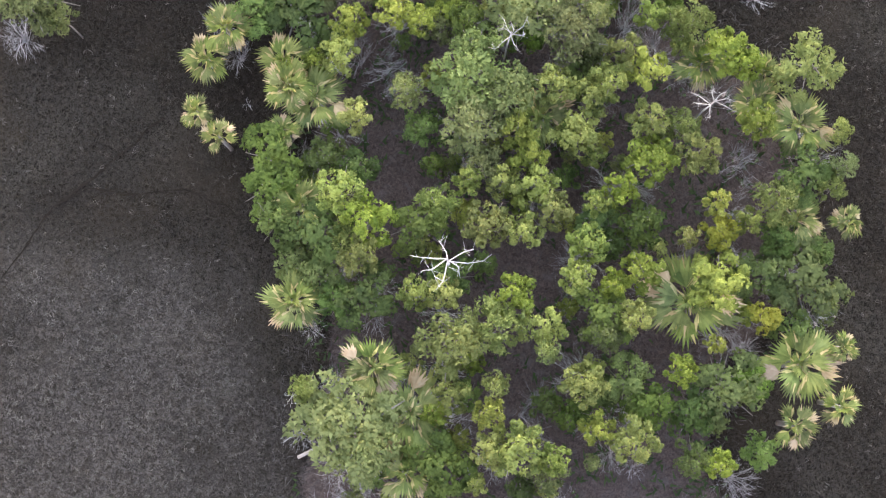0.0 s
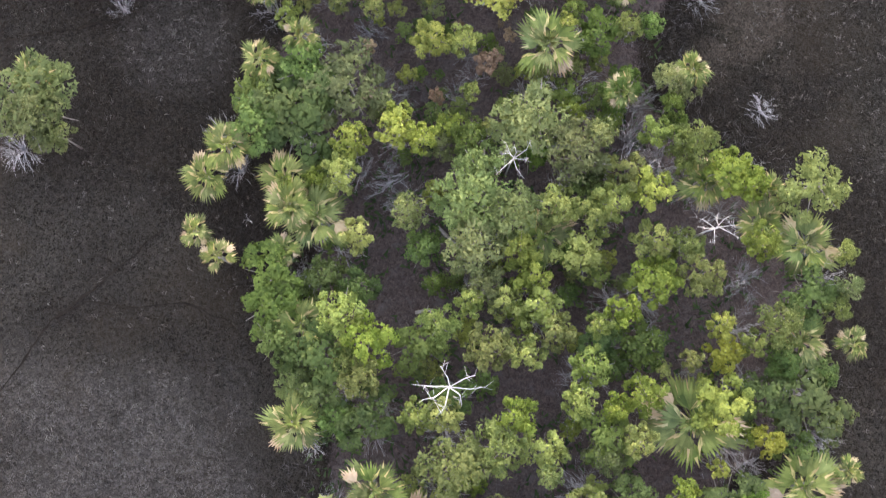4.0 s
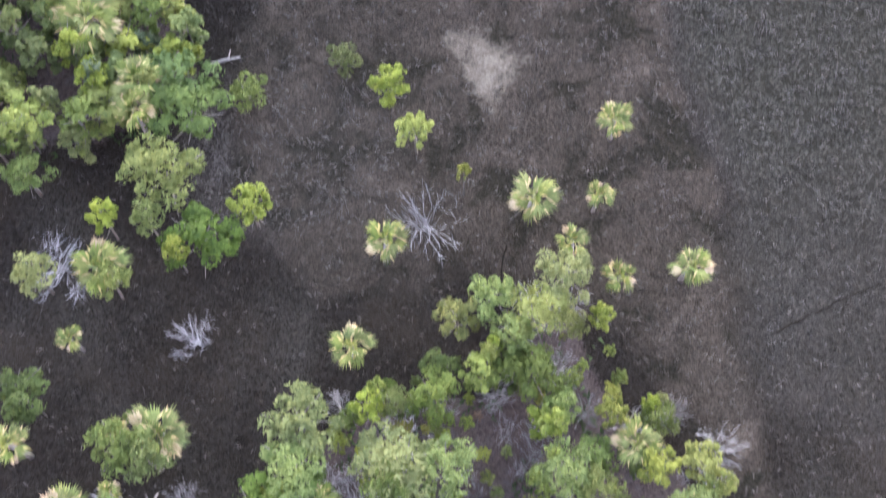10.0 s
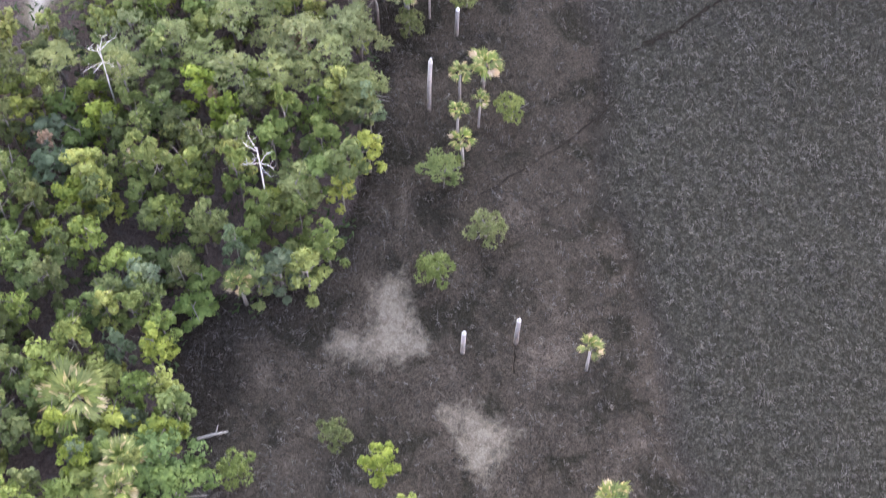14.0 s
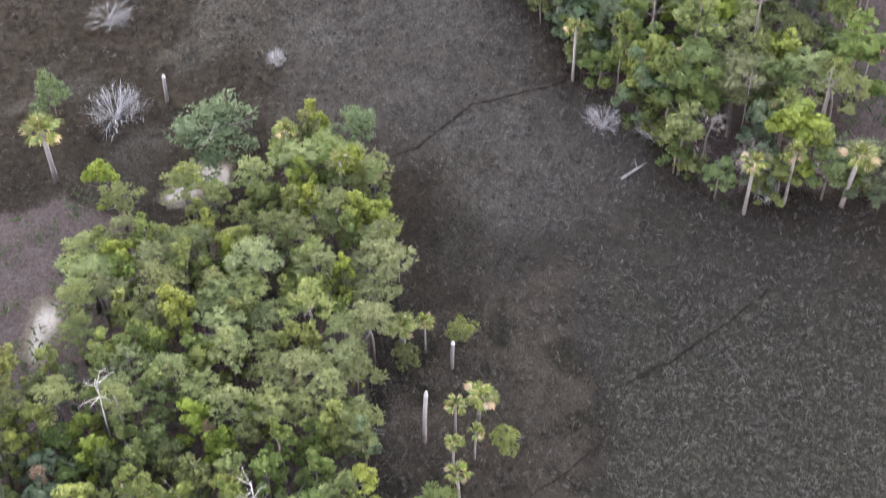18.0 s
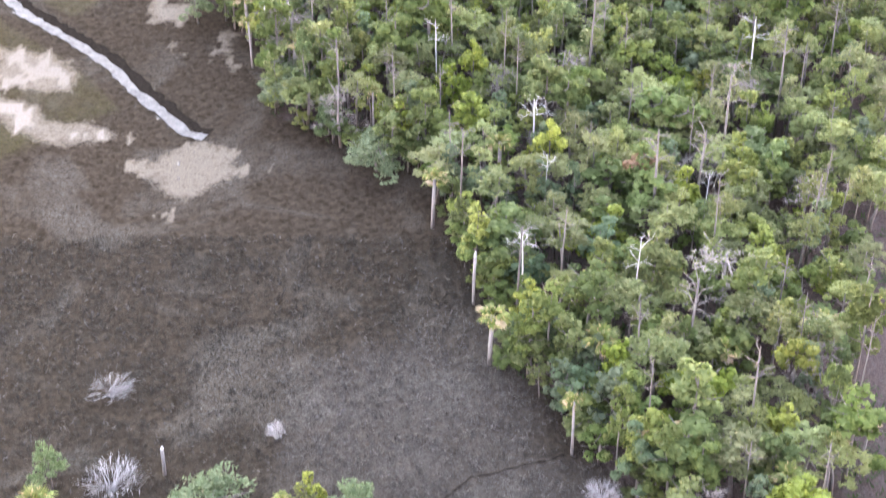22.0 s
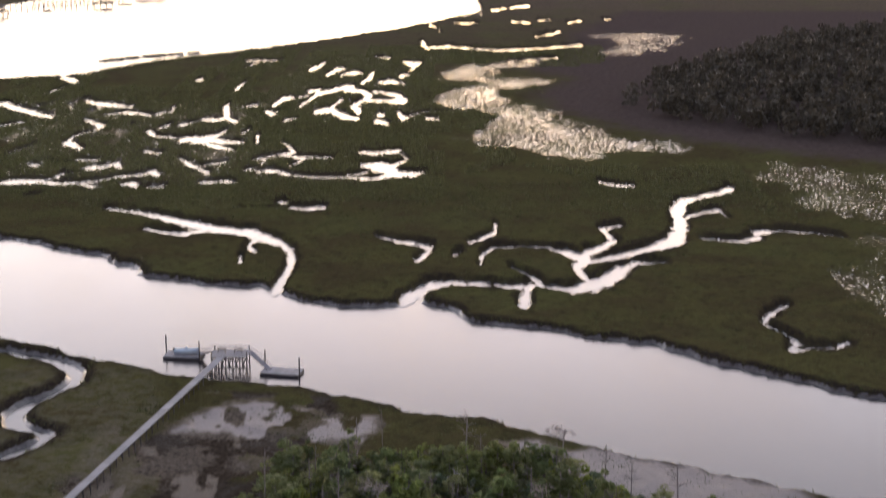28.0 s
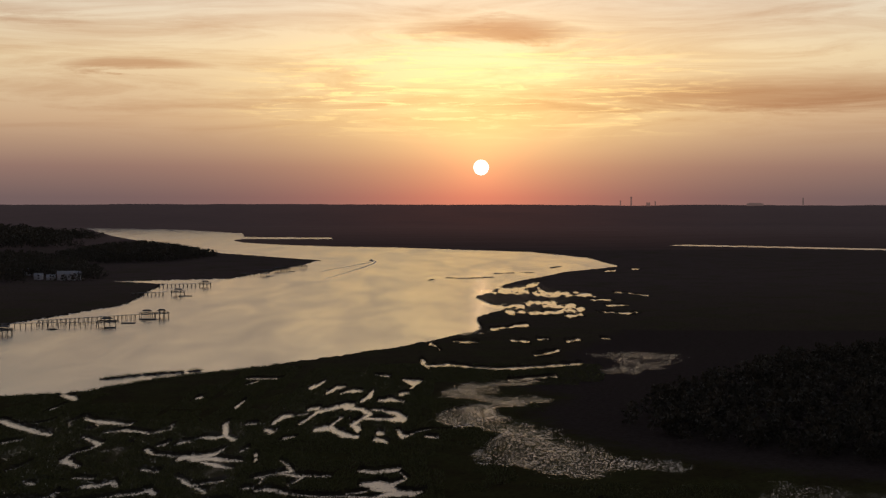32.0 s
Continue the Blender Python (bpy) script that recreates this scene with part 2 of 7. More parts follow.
PLANK = surface("weathered_grey_planks", (0.17, 0.165, 0.17), (0.31, 0.30, 0.31), 1.5, 0.75, (3, 3, 1), 0.25)
POST = surface("wet_dark_timber", (0.030, 0.026, 0.024), (0.085, 0.075, 0.068), 3.0, 0.8, (1, 1, 0.3), 0.5)
FLOAT = surface("black_dock_floats", (0.016, 0.016, 0.017), (0.045, 0.045, 0.048), 2.0, 0.6)
HULL = surface("pale_blue_boat_cover", (0.28, 0.36, 0.42), (0.42, 0.50, 0.55), 2.0, 0.5, bump=0.1)
MOTOR = surface("black_engine_cowl", (0.012, 0.012, 0.013), (0.03, 0.03, 0.03), 4.0, 0.35, bump=0.05)
WHITE = surface("white_painted_siding", (0.66, 0.66, 0.66), (0.8, 0.8, 0.8), 0.6, 0.7, (1, 1, 6), 0.1)
ROOF = surface("grey_roof_shingles", (0.05, 0.05, 0.055), (0.12, 0.12, 0.125), 1.0, 0.9)
PALE_ROOF = surface("pale_metal_roof", (0.40, 0.41, 0.43), (0.55, 0.56, 0.58), 0.6, 0.55, bump=0.1)
FOAM = surface("white_foam", (0.55, 0.54, 0.52), (0.75, 0.74, 0.72), 0.6, 0.5, bump=0.3)
GLASS_DARK = surface("dark_window_glass", (0.02, 0.022, 0.025), (0.04, 0.042, 0.045), 0.5, 0.08, bump=0.0)


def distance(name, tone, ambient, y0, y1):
    """Far land backdrop, haze painted as glow: stronger with distance, redder below the sun."""
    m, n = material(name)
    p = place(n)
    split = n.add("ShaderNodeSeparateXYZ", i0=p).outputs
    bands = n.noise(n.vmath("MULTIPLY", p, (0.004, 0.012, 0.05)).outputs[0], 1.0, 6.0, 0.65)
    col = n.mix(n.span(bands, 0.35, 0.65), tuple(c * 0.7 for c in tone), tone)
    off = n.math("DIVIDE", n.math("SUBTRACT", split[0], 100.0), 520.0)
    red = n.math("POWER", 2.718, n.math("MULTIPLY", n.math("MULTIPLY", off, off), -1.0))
    haze_col = n.mix(red, ambient, tuple(c * k for c, k in zip(ambient, (1.9, 1.2, 1.0))))
    haze_col = n.mix(n.span(bands, 0.35, 0.65, 0.0, 0.3), haze_col, (0, 0, 0))
    finish(n, n.add("ShaderNodeBsdfPrincipled", Base_Color=col, Roughness=0.95, Specular_IOR_Level=0.0, Emission_Color=haze_col, Emission_Strength=n.math("MULTIPLY", n.span(split[1], y0, y1, 0.0, 1.0), n.span(split[2], 0.0, 62.0, 0.8, 1.0))).outputs[0])
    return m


# shore and factory works both glow with painted haze; neither holds a lamp
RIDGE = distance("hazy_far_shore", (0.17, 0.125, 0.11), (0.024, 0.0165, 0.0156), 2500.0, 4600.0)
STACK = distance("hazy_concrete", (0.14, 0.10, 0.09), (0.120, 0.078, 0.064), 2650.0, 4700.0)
WET_SILT = surface("wet_pale_silt", (0.085, 0.078, 0.074), (0.27, 0.25, 0.238), 0.8, 0.85, bump=0.3, spec=0.2)

# the ground: black rush marsh, green marsh, sand, mud and leaf litter by zone
GROUND, n = material("marsh_ground")
p = place(n)
zones = n.add("ShaderNodeAttribute")
zones.attribute_name = "zone"
zone, zalpha = zones.outputs["Color"], zones.outputs["Alpha"]
zr, zg, zb = n.add("ShaderNodeSeparateColor", i0=zone).outputs[:3]
zones = n.add("ShaderNodeAttribute")
zones.attribute_name = "zone_b"
zone2, pond_z = zones.outputs["Color"], zones.outputs["Alpha"]
wr, wg, wb = n.add("ShaderNodeSeparateColor", i0=zone2).outputs[:3]
zones = n.add("ShaderNodeAttribute")
zones.attribute_name = "zone_c"
past_z, brown_z, straw_z = n.add("ShaderNodeSeparateColor", i0=zones.outputs["Color"]).outputs[:3]
far_brown_z = n.math("SUBTRACT", 1.0, zones.outputs["Alpha"])
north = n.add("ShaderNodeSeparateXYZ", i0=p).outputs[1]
fibre = n.noise(p, 5.5, 6.0, 0.72, 1.2)
clump = n.noise(p, 1.3, 5.0, 0.65, 0.6)
patch = n.noise(p, 0.075, 5.0, 0.6, 0.8)
warm = n.noise(p, 0.16, 3.0)
rush = n.mix(n.span(fibre, 0.38, 0.66), (0.0070, 0.0053, 0.0042), (0.034, 0.0272, 0.0216))
rush = n.mix(n.span(clump, 0.35, 0.7, 0.0, 0.55), rush, (0.0105, 0.0095, 0.0085))
rush = n.mix(n.math("MULTIPLY", n.span(patch, 0.5, 0.66, 0.0, 0.7), n.span(fibre, 0.42, 0.62)), rush, (0.070, 0.062, 0.050))
rush = n.mix(n.span(warm, 0.5, 0.7, 0.0, 0.5), rush, (0.034, 0.026, 0.018))
rush = n.mix(n.math("MULTIPLY", wb, n.span(n.noise(p, 6.0, 5.0, 0.75, 2.0), 0.42, 0.62, 0.0, 0.9)), rush, (0.105, 0.093, 0.078))
far_rush = n.mix(n.span(clump, 0.35, 0.65), (0.026, 0.0200, 0.0148), (0.062, 0.049, 0.036))
far_rush = n.mix(n.math("MULTIPLY", n.span(patch, 0.5, 0.62), n.span(fibre, 0.45, 0.6)), far_rush, (0.108, 0.098, 0.083))
far_rush = n.mix(n.math("MULTIPLY", wb, n.span(fibre, 0.40, 0.62, 0.0, 0.8)), far_rush, (0.138, 0.126, 0.114))
strand = n.noise(p, 3.6, 7.0, 0.74, 2.2)
hollow = n.noise(p, 2.7, 3.0, 0.6, 1.2)
rush = n.mix(n.math("MULTIPLY", n.span(strand, 0.44, 0.62), n.math("MULTIPLY_ADD", wb, 1.3, 0.22), clamp=True), rush, (0.105, 0.091, 0.083))
rush = n.mix(n.math("MULTIPLY", n.span(hollow, 0.54, 0.44), n.math("MULTIPLY", wb, 0.75), clamp=True), rush, (0.014, 0.0112, 0.0100))
brown_rush = n.mix(n.span(strand, 0.36, 0.66), (0.019, 0.0146, 0.0110), (0.092, 0.075, 0.0595))
blotch = n.noise(p, 0.23, 5.0, 0.62, 0.7)
brown_rush = n.mix(n.math("MULTIPLY", n.span(blotch, 0.50, 0.60), n.span(strand, 0.66, 0.40, 0.45, 0.95)), brown_rush, (0.0150, 0.0142, 0.0105))
brown_rush = n.mix(n.math("MULTIPLY", n.span(blotch, 0.42, 0.32), n.span(strand, 0.40, 0.58)), brown_rush, (0.118, 0.094, 0.075))
rush = n.mix(n.span(n.math("ADD", brown_z, n.math("MULTIPLY", n.math("SUBTRACT", strand, 0.5), 0.8)), 0.2, 0.9), rush, brown_rush)
past_rush = n.mix(n.span(strand, 0.40, 0.62), (0.016, 0.0142, 0.0110), (0.090, 0.0825, 0.0668))
past_rush = n.mix(n.span(hollow, 0.44, 0.56, 0.75, 0.0), past_rush, (0.022, 0.0195, 0.0152))
rush = n.mix(n.span(n.math("ADD", past_z, n.math("MULTIPLY", n.math("SUBTRACT", strand, 0.5), 0.8)), 0.2, 0.9), rush, past_rush)
rush = n.mix(wg, rush, far_rush)
litter = n.mix(n.span(fibre, 0.35, 0.7), (0.046, 0.0345, 0.0315), (0.148, 0.116, 0.108))
litter = n.mix(n.span(clump, 0.52, 0.68, 0, 0.6), litter, (0.115, 0.103, 0.106))
grass = n.mix(n.span(n.noise(p, 2.2, 5.0, 0.7), 0.3, 0.7), (0.044, 0.041, 0.017), (0.098, 0.090, 0.036))
grass = n.mix(n.span(n.noise(p, 0.05, 5.0, 0.65), 0.42, 0.62, 0, 0.85), grass, (0.058, 0.046, 0.024))
# grass pales to pink-brown northward: distance haze put into the base colour
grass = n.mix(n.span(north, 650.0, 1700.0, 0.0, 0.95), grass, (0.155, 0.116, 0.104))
grass = n.mix(n.span(n.noise(p, 0.022, 4.0, 0.6), 0.5, 0.62, 0, 0.35), grass, (0.088, 0.094, 0.034))
tussock = n.noise(p, 0.42, 7.0, 0.76, 0.4)
grass = n.mix(n.span(tussock, 0.50, 0.68, 0.0, 0.8), grass, (0.026, 0.024, 0.014))
grass = n.mix(n.math("MULTIPLY", straw_z, n.span(tussock, 0.42, 0.62, 0.0, 0.62)), grass, (0.145, 0.133, 0.088))
grass = n.mix(n.math("MULTIPLY", far_brown_z, 0.9), grass, n.mix(n.span(tussock, 0.35, 0.65), (0.056, 0.042, 0.038), (0.100, 0.076, 0.069)))
sandy = n.mix(n.span(fibre, 0.3, 0.7), (0.105, 0.087, 0.066), (0.225, 0.192, 0.152))
sandy = n.mix(n.span(zr, 1.05, 1.6), sandy, n.mix(n.span(fibre, 0.3, 0.7), (0.36, 0.315, 0.285), (0.52, 0.465, 0.430)))
mud = n.mix(n.span(clump, 0.3, 0.7), (0.040, 0.034, 0.032), (0.11, 0.095, 0.088))
edge = n.math("MULTIPLY", n.math("SUBTRACT", fibre, 0.5), 0.9)
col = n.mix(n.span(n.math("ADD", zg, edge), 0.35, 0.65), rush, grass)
col = n.mix(n.span(n.math("ADD", wr, edge), 0.35, 0.65), col, litter)
col = n.mix(n.span(n.math("ADD", zr, n.math("ADD", n.math("MULTIPLY", edge, 0.8), n.math("MULTIPLY", n.math("SUBTRACT", clump, 0.5), 1.6))), 0.3, 1.0), col, sandy)
far_mottle = n.noise(n.vmath("MULTIPLY", p, (1.5, 0.62, 1)).outputs[0], 1.0, 6.0, 0.70, 0.8)
mottle = n.noise(n.vmath("MULTIPLY", p, (1.2, 0.6, 1)).outputs[0], 1.0, 6.0, 0.72, 0.8)
mottle = n.add("ShaderNodeMix", i0=n.span(north, 380.0, 440.0), i2=mottle, i3=far_mottle).outputs[0]
wet = n.span(n.math("ADD", zb, n.math("MULTIPLY", n.math("SUBTRACT", mottle, 0.5), 2.0)), 0.45, 0.56)
ditch = n.math("SUBTRACT", 1.0, zalpha)
col = n.mix(n.span(n.math("ADD", ditch, n.math("MULTIPLY", n.math("SUBTRACT", mottle, 0.5), 1.4)), 0.35, 0.9), col, (0.026, 0.0205, 0.0175))
col = n.mix(wet, col, mud)
relief = n.math("ADD", n.math("MULTIPLY", fibre, 0.5), n.math("ADD", strand, clump))
bp = n.add("ShaderNodeBump", Strength=0.7, Distance=0.22, Height=relief).outputs[0]
dry = n.add("ShaderNodeBsdfPrincipled", Base_Color=col, Roughness=0.95, Specular_IOR_Level=0.0, Normal=bp)
ripple = n.add("ShaderNodeBump", Strength=0.35, Distance=0.05, Height=n.noise(p, 0.9, 5.0, 0.6)).outputs[0]
shine = n.add("ShaderNodeBsdfPrincipled", Base_Color=col, Roughness=0.26, Specular_IOR_Level=0.42, Normal=ripple)
rim = n.noise(n.vmath("MULTIPLY", p, (1.7, 0.75, 1)).outputs[0], 1.0, 6.0, 0.72, 0.6)
shore = n.math("ADD", pond_z, n.math("MULTIPLY", n.math("SUBTRACT", rim, 0.5), 0.75))
pooled = n.span(shore, 0.50, 0.54)
pool = n.add("ShaderNodeBsdfPrincipled", Base_Color=(0.030, 0.028, 0.026, 1), Roughness=0.16, IOR=1.33, Normal=ripple)
damp = n.add("ShaderNodeMixShader", i0=wet, i1=dry.outputs[0], i2=shine.outputs[0]).outputs[0]
finish(n, n.add("ShaderNodeMixShader", i0=pooled, i1=damp, i2=pool.outputs[0]).outputs[0])

WATER, n = material("tidal_water")
p = place(n)
swell = n.noise(n.vmath("MULTIPLY", p, (0.09, 0.05, 1)).outputs[0], 1.0, 4.0, 0.6)
small = n.noise(n.vmath("MULTIPLY", p, (1.0, 0.45, 1)).outputs[0], 0.45, 5.0, 0.65)
bp = n.add("ShaderNodeBump", Strength=0.2, Distance=0.08, Height=n.math("ADD", small, n.math("MULTIPLY", swell, 2.0))).outputs[0]
rough = n.span(n.noise(n.vmath("MULTIPLY", p, (0.024, 0.005, 1)).outputs[0], 1.0, 6.0, 0.62, 0.5), 0.36, 0.66, 0.15, 0.225)
finish(n, n.add("ShaderNodeBsdfPrincipled", Base_Color=(0.034, 0.029, 0.030, 1), Roughness=rough, IOR=1.33, Specular_Tint=(1.0, 0.955, 0.94, 1), Normal=bp).outputs[0])


# ---- mesh helpers ----
class Geo:
    """Collects the faces of one mesh."""

    def __init__(self):
        self.v, self.f = [], []

    def face(self, *pts):
        k = len(self.v)
        self.v += [tuple(q) for q in pts]
        self.f.append(tuple(range(k, k + len(pts))))

    def box(self, c, s, turn=0.0, taper=1.0):
        k, ca, sa = len(self.v), math.cos(turn), math.sin(turn)
        for dz in (-0.5, 0.5):
            q = taper if dz > 0 else 1.0
            for dx, dy in ((-0.5, -0.5), (0.5, -0.5), (0.5, 0.5), (-0.5, 0.5)):
                x, y = dx * s[0] * q, dy * s[1] * q
                self.v.append((c[0] + x * ca - y * sa, c[1] + x * sa + y * ca, c[2] + dz * s[2]))
        self.f += [tuple(k + i for i in q) for q in ((3, 2, 1, 0), (4, 5, 6, 7), (0, 1, 5, 4), (1, 2, 6, 5), (2, 3, 7, 6), (3, 0, 4, 7))]

    def tube(self, pts, radii, sides=5):
        k = len(self.v)
        pts = [Vector(q) for q in pts]
        for i, q in enumerate(pts):
            d = (pts[min(i + 1, len(pts) - 1)] - pts[max(i - 1, 0)]).normalized()
            a = d.cross(Vector((0.3, 0.9, 0.1)) if abs(d.z) > 0.8 else Vector((0, 0, 1))).normalized()
            b = d.cross(a)
            for j in range(sides):
                t = 2 * math.pi * j / sides
                self.v.append(tuple(q + (a * math.cos(t) + b * math.sin(t)) * radii[i]))
        for i in range(len(pts) - 1):
            for j in range(sides):
                m = (j + 1) % sides
                self.f.append((k + i * sides + j, k + i * sides + m, k + (i + 1) * sides + m, k + (i + 1) * sides + j))
        self.f.append(tuple(k + j for j in range(sides))[::-1])
        self.f.append(tuple(k + (len(pts) - 1) * sides + j for j in range(sides)))

    def mesh(self, name, mat, smooth=False):
        me = bpy.data.meshes.new(name)
        me.from_pydata(self.v, [], self.f)
        me.materials.append(mat)
        if smooth:
            me.polygons.foreach_set("use_smooth", [True] * len(me.polygons))
        me.update()
        return me


def quads(name, verts, mat):
    """A mesh of loose four-cornered faces from an array (faces, 4, 3)."""
    k = len(verts)
    me = bpy.data.meshes.new(name)
    me.vertices.add(k * 4)
    me.vertices.foreach_set("co", np.ascontiguousarray(verts, dtype=np.float32).ravel())
    me.loops.add(k * 4)
    me.loops.foreach_set("vertex_index", np.arange(k * 4, dtype=np.int32))
    me.polygons.add(k)
    me.polygons.foreach_set("loop_start", np.arange(0, k * 4, 4, dtype=np.int32))
    me.materials.append(mat)
    me.update(calc_edges=True)
    return me


def loose(name, verts, mat):
    """A mesh of loose triangles from an array (faces, 3, 3)."""
    k = len(verts)
    me = bpy.data.meshes.new(name)
    me.vertices.add(k * 3)
    me.vertices.foreach_set("co", np.ascontiguousarray(verts, dtype=np.float32).ravel())
    me.loops.add(k * 3)
    me.loops.foreach_set("vertex_index", np.arange(k * 3, dtype=np.int32))
    me.polygons.add(k)
    me.polygons.foreach_set("loop_start", np.arange(0, k * 3, 3, dtype=np.int32))
    me.materials.append(mat)
    me.update(calc_edges=True)
    return me


def part(name, mesh, parent, label=""):
    ob = new(name, mesh)
    ob.parent = parent
    return tagged(ob, label)


def unit(v):
    return v / np.maximum(np.linalg.norm(v, axis=-1, keepdims=True), 1e-6)


def value_noise(x, y, seed=0):
    xi, yi = np.floor(x).astype(np.int64), np.floor(y).astype(np.int64)
    fx, fy = x - xi, y - yi
    fx, fy = fx * fx * (3 - 2 * fx), fy * fy * (3 - 2 * fy)

    def h(a, b):
        k = (a * 374761393 + b * 668265263 + seed * 974634777) & 0x7FFFFFFF
        k = ((k ^ (k >> 13)) * 1274126177) & 0x7FFFFFFF
        return ((k ^ (k >> 16)) & 0xFFFF) / 65535.0
    return (h(xi, yi) * (1 - fx) + h(xi + 1, yi) * fx) * (1 - fy) + (h(xi, yi + 1) * (1 - fx) + h(xi + 1, yi + 1) * fx) * fy


def fbm(x, y, seed=0, octaves=4):
    total, amp = np.zeros_like(x, dtype=float), 0.5
    for i in range(octaves):
        total += amp * value_noise(x * 2 ** i, y * 2 ** i, seed + i)
        amp *= 0.5
    return total / (1 - 0.5 ** octaves)


def near_line(x, y, pts):
    """Distance to a line of corners."""
    best = np.full(x.shape, 1e9)
    for (ax, ay), (bx, by) in zip(pts[:-1], pts[1:]):
        dx, dy = bx - ax, by - ay
        t = np.clip(((x - ax) * dx + (y - ay) * dy) / max(dx * dx + dy * dy, 1e-9), 0, 1)
        best = np.minimum(best, (x - ax - t * dx) ** 2 + (y - ay - t * dy) ** 2)
    return np.sqrt(best)


def inside(x, y, pts):
    """Signed distance to a closed outline, positive within."""
    odd = np.zeros(x.shape, bool)
    for (ax, ay), (bx, by) in zip(pts, pts[1:] + pts[:1]):
        if ay != by:
            odd ^= ((ay > y) != (by > y)) & (x < (bx - ax) * (y - ay) / (by - ay) + ax)
    d = near_line(x, y, pts + pts[:1])
    return np.where(odd, d, -d)


def step(v, a, b):
    t = np.clip((v - a) / (b - a), 0, 1)
    return t * t * (3 - 2 * t)


# ---- plan: banks, creeks, ponds and woods, in metres ----
NEAR_BANK = [(-117, 337), (-89, 321), (-76, 314), (-63, 306), (-51, 298), (-44, 295), (-31, 291), (-26, 290), (-19, 286), (-8, 280), (1, 275), (11, 272), (20, 265), (25, 261), (41, 251), (52, 244), (60, 238), (65, 234), (86, 219)]
FAR_BANK = [(-150, 430), (-113, 409), (-97, 400), (-80, 387), (-69, 372), (-56, 365), (-37, 359), (-33, 351), (-23, 346), (-10, 346), (-6, 354), (2, 340), (7, 333), (24, 326), (40, 318), (50, 308), (63, 297), (78, 285), (101, 262)]
TIDAL_POND = [(8, 262), (16, 263), (20, 257), (25, 260), (41, 250), (52, 244), (59, 232), (64, 228), (86, 215), (80, 199), (58, 204), (51, 208), (43, 211), (41, 224), (34, 230), (29, 227), (26, 234), (23, 244), (19, 247)]
RIVER_SOUTH = [(-305, 667), (-203, 723), (-179, 734), (-169, 744), (-150, 785), (-127, 815), (-89, 864), (-62, 909), (-31, 960), (-4, 1014), (23, 1091), (23, 1193), (46, 1283), (25, 1427), (65, 1661), (144, 1913), (228, 2071)]
RIVER_NORTH = [(228, 2071), (213, 2362), (141, 2605), (-94, 2837), (-210, 2886), (-315, 2985), (-410, 3130), (-453, 3294), (-438, 3400), (-248, 3400), (-262, 3520), (-465, 3560), (-514, 3917), (-769, 4400), (-1063, 4560), (-770, 3600)]
SPIT = [(-701, 3269), (-438, 2678), (-356, 2518), (-180, 2249), (-214, 1908), (-240, 1748), (-357, 1688), (-295, 1634), (-274, 1384), (-271, 1313), (-315, 1112), (-413, 897)]
FAR_RIVER = [(469, 2983), (569, 2916), (776, 2760), (977, 2677)]
BAR = [(-172, 794), (-153, 814), (-130, 830)]
BAR_B = [(-2, 1778), (19, 1758), (50, 1785)]
BAR_C = [(57, 1871), (81, 1890), (110, 1905)]
BAR_D = [(134, 2020), (149, 2070)]
BAR_E = [(-19, 1718), (-13, 1742)]
CREEKS = {
    'near': (0.35, [(-58.4, 208.6), (-53, 198.8), (-48.4, 194.3), (-43.5, 189.5), (-38.7, 184.4), (-34.5, 177.8), (-30.2, 172.9), (-27.7, 169.3), (-25.4, 168.3)]),
    'west': (2.2, [(-70.7, 255.5), (-64.1, 265.9), (-71.6, 269.9), (-74.7, 278.4), (-67.7, 290.6), (-67.4, 298.7), (-74.6, 307.1), (-85.6, 312.4)]),
}
# creeks, ponds and runnels: places along each one, with its breadth there
PONDS_A = [
    [(-94.7, 445, 0.5), (-85.2, 441, 0.9), (-74.3, 432, 1.7), (-65.4, 424, 2.2), (-57.2, 418, 2.2), (-50.9, 416, 2.5), (-45.8, 410, 2.2), (-40.8, 403, 1.3), (-38, 394, 2.1), (-36.7, 384, 2.3), (-36.8, 375, 2.2), (-37.3, 366, 2.1), (-37.5, 359, 3)],
    [(-78.8, 420, 0.6), (-73, 416, 0.7), (-66.8, 414, 1.3), (-63.1, 418, 1.8)],
    [(-46.7, 395, 0.6), (-48.9, 400, 1.1), (-48.7, 406, 1.3), (-46.4, 408, 1.3)],
    [(-17.3, 412, 0.4), (-12.5, 406, 0.9), (-7.4, 404, 1.1), (-3.4, 399, 1.5), (-5.1, 390, 1.2), (-6.8, 385, 0.8)],
    [(-49, 384, 0.9), (-49.7, 390, 0.5)],
    [(13.5, 426, 0.8), (13, 416, 1.2), (9.1, 408, 1), (6.4, 405, 0.9)],
]
PONDS_B = [
    [(-8.8, 350, 2.5), (-3.4, 362, 2.8), (1.7, 365, 1.3), (8.2, 364, 1.2), (14.5, 362, 1.1), (20.9, 363, 1.3), (25.8, 360, 1.3), (30.9, 360, 2)],
    [(28.2, 358, 1.3), (32.3, 362, 2.8), (37.3, 367, 3.4), (41.5, 376, 2.7), (45.8, 384, 1.1), (53.2, 384, 0.3)],
    [(26, 398, 0.6), (29.6, 394, 1.9), (34, 388, 3.3), (31.2, 379, 1.9), (32.4, 370, 1.8)],
    [(35.2, 394, 2.2), (40.3, 401, 1.3), (42.8, 407, 1.4), (41.7, 416, 1.6), (40.9, 420, 0.9), (46.8, 424, 0.3)],
]
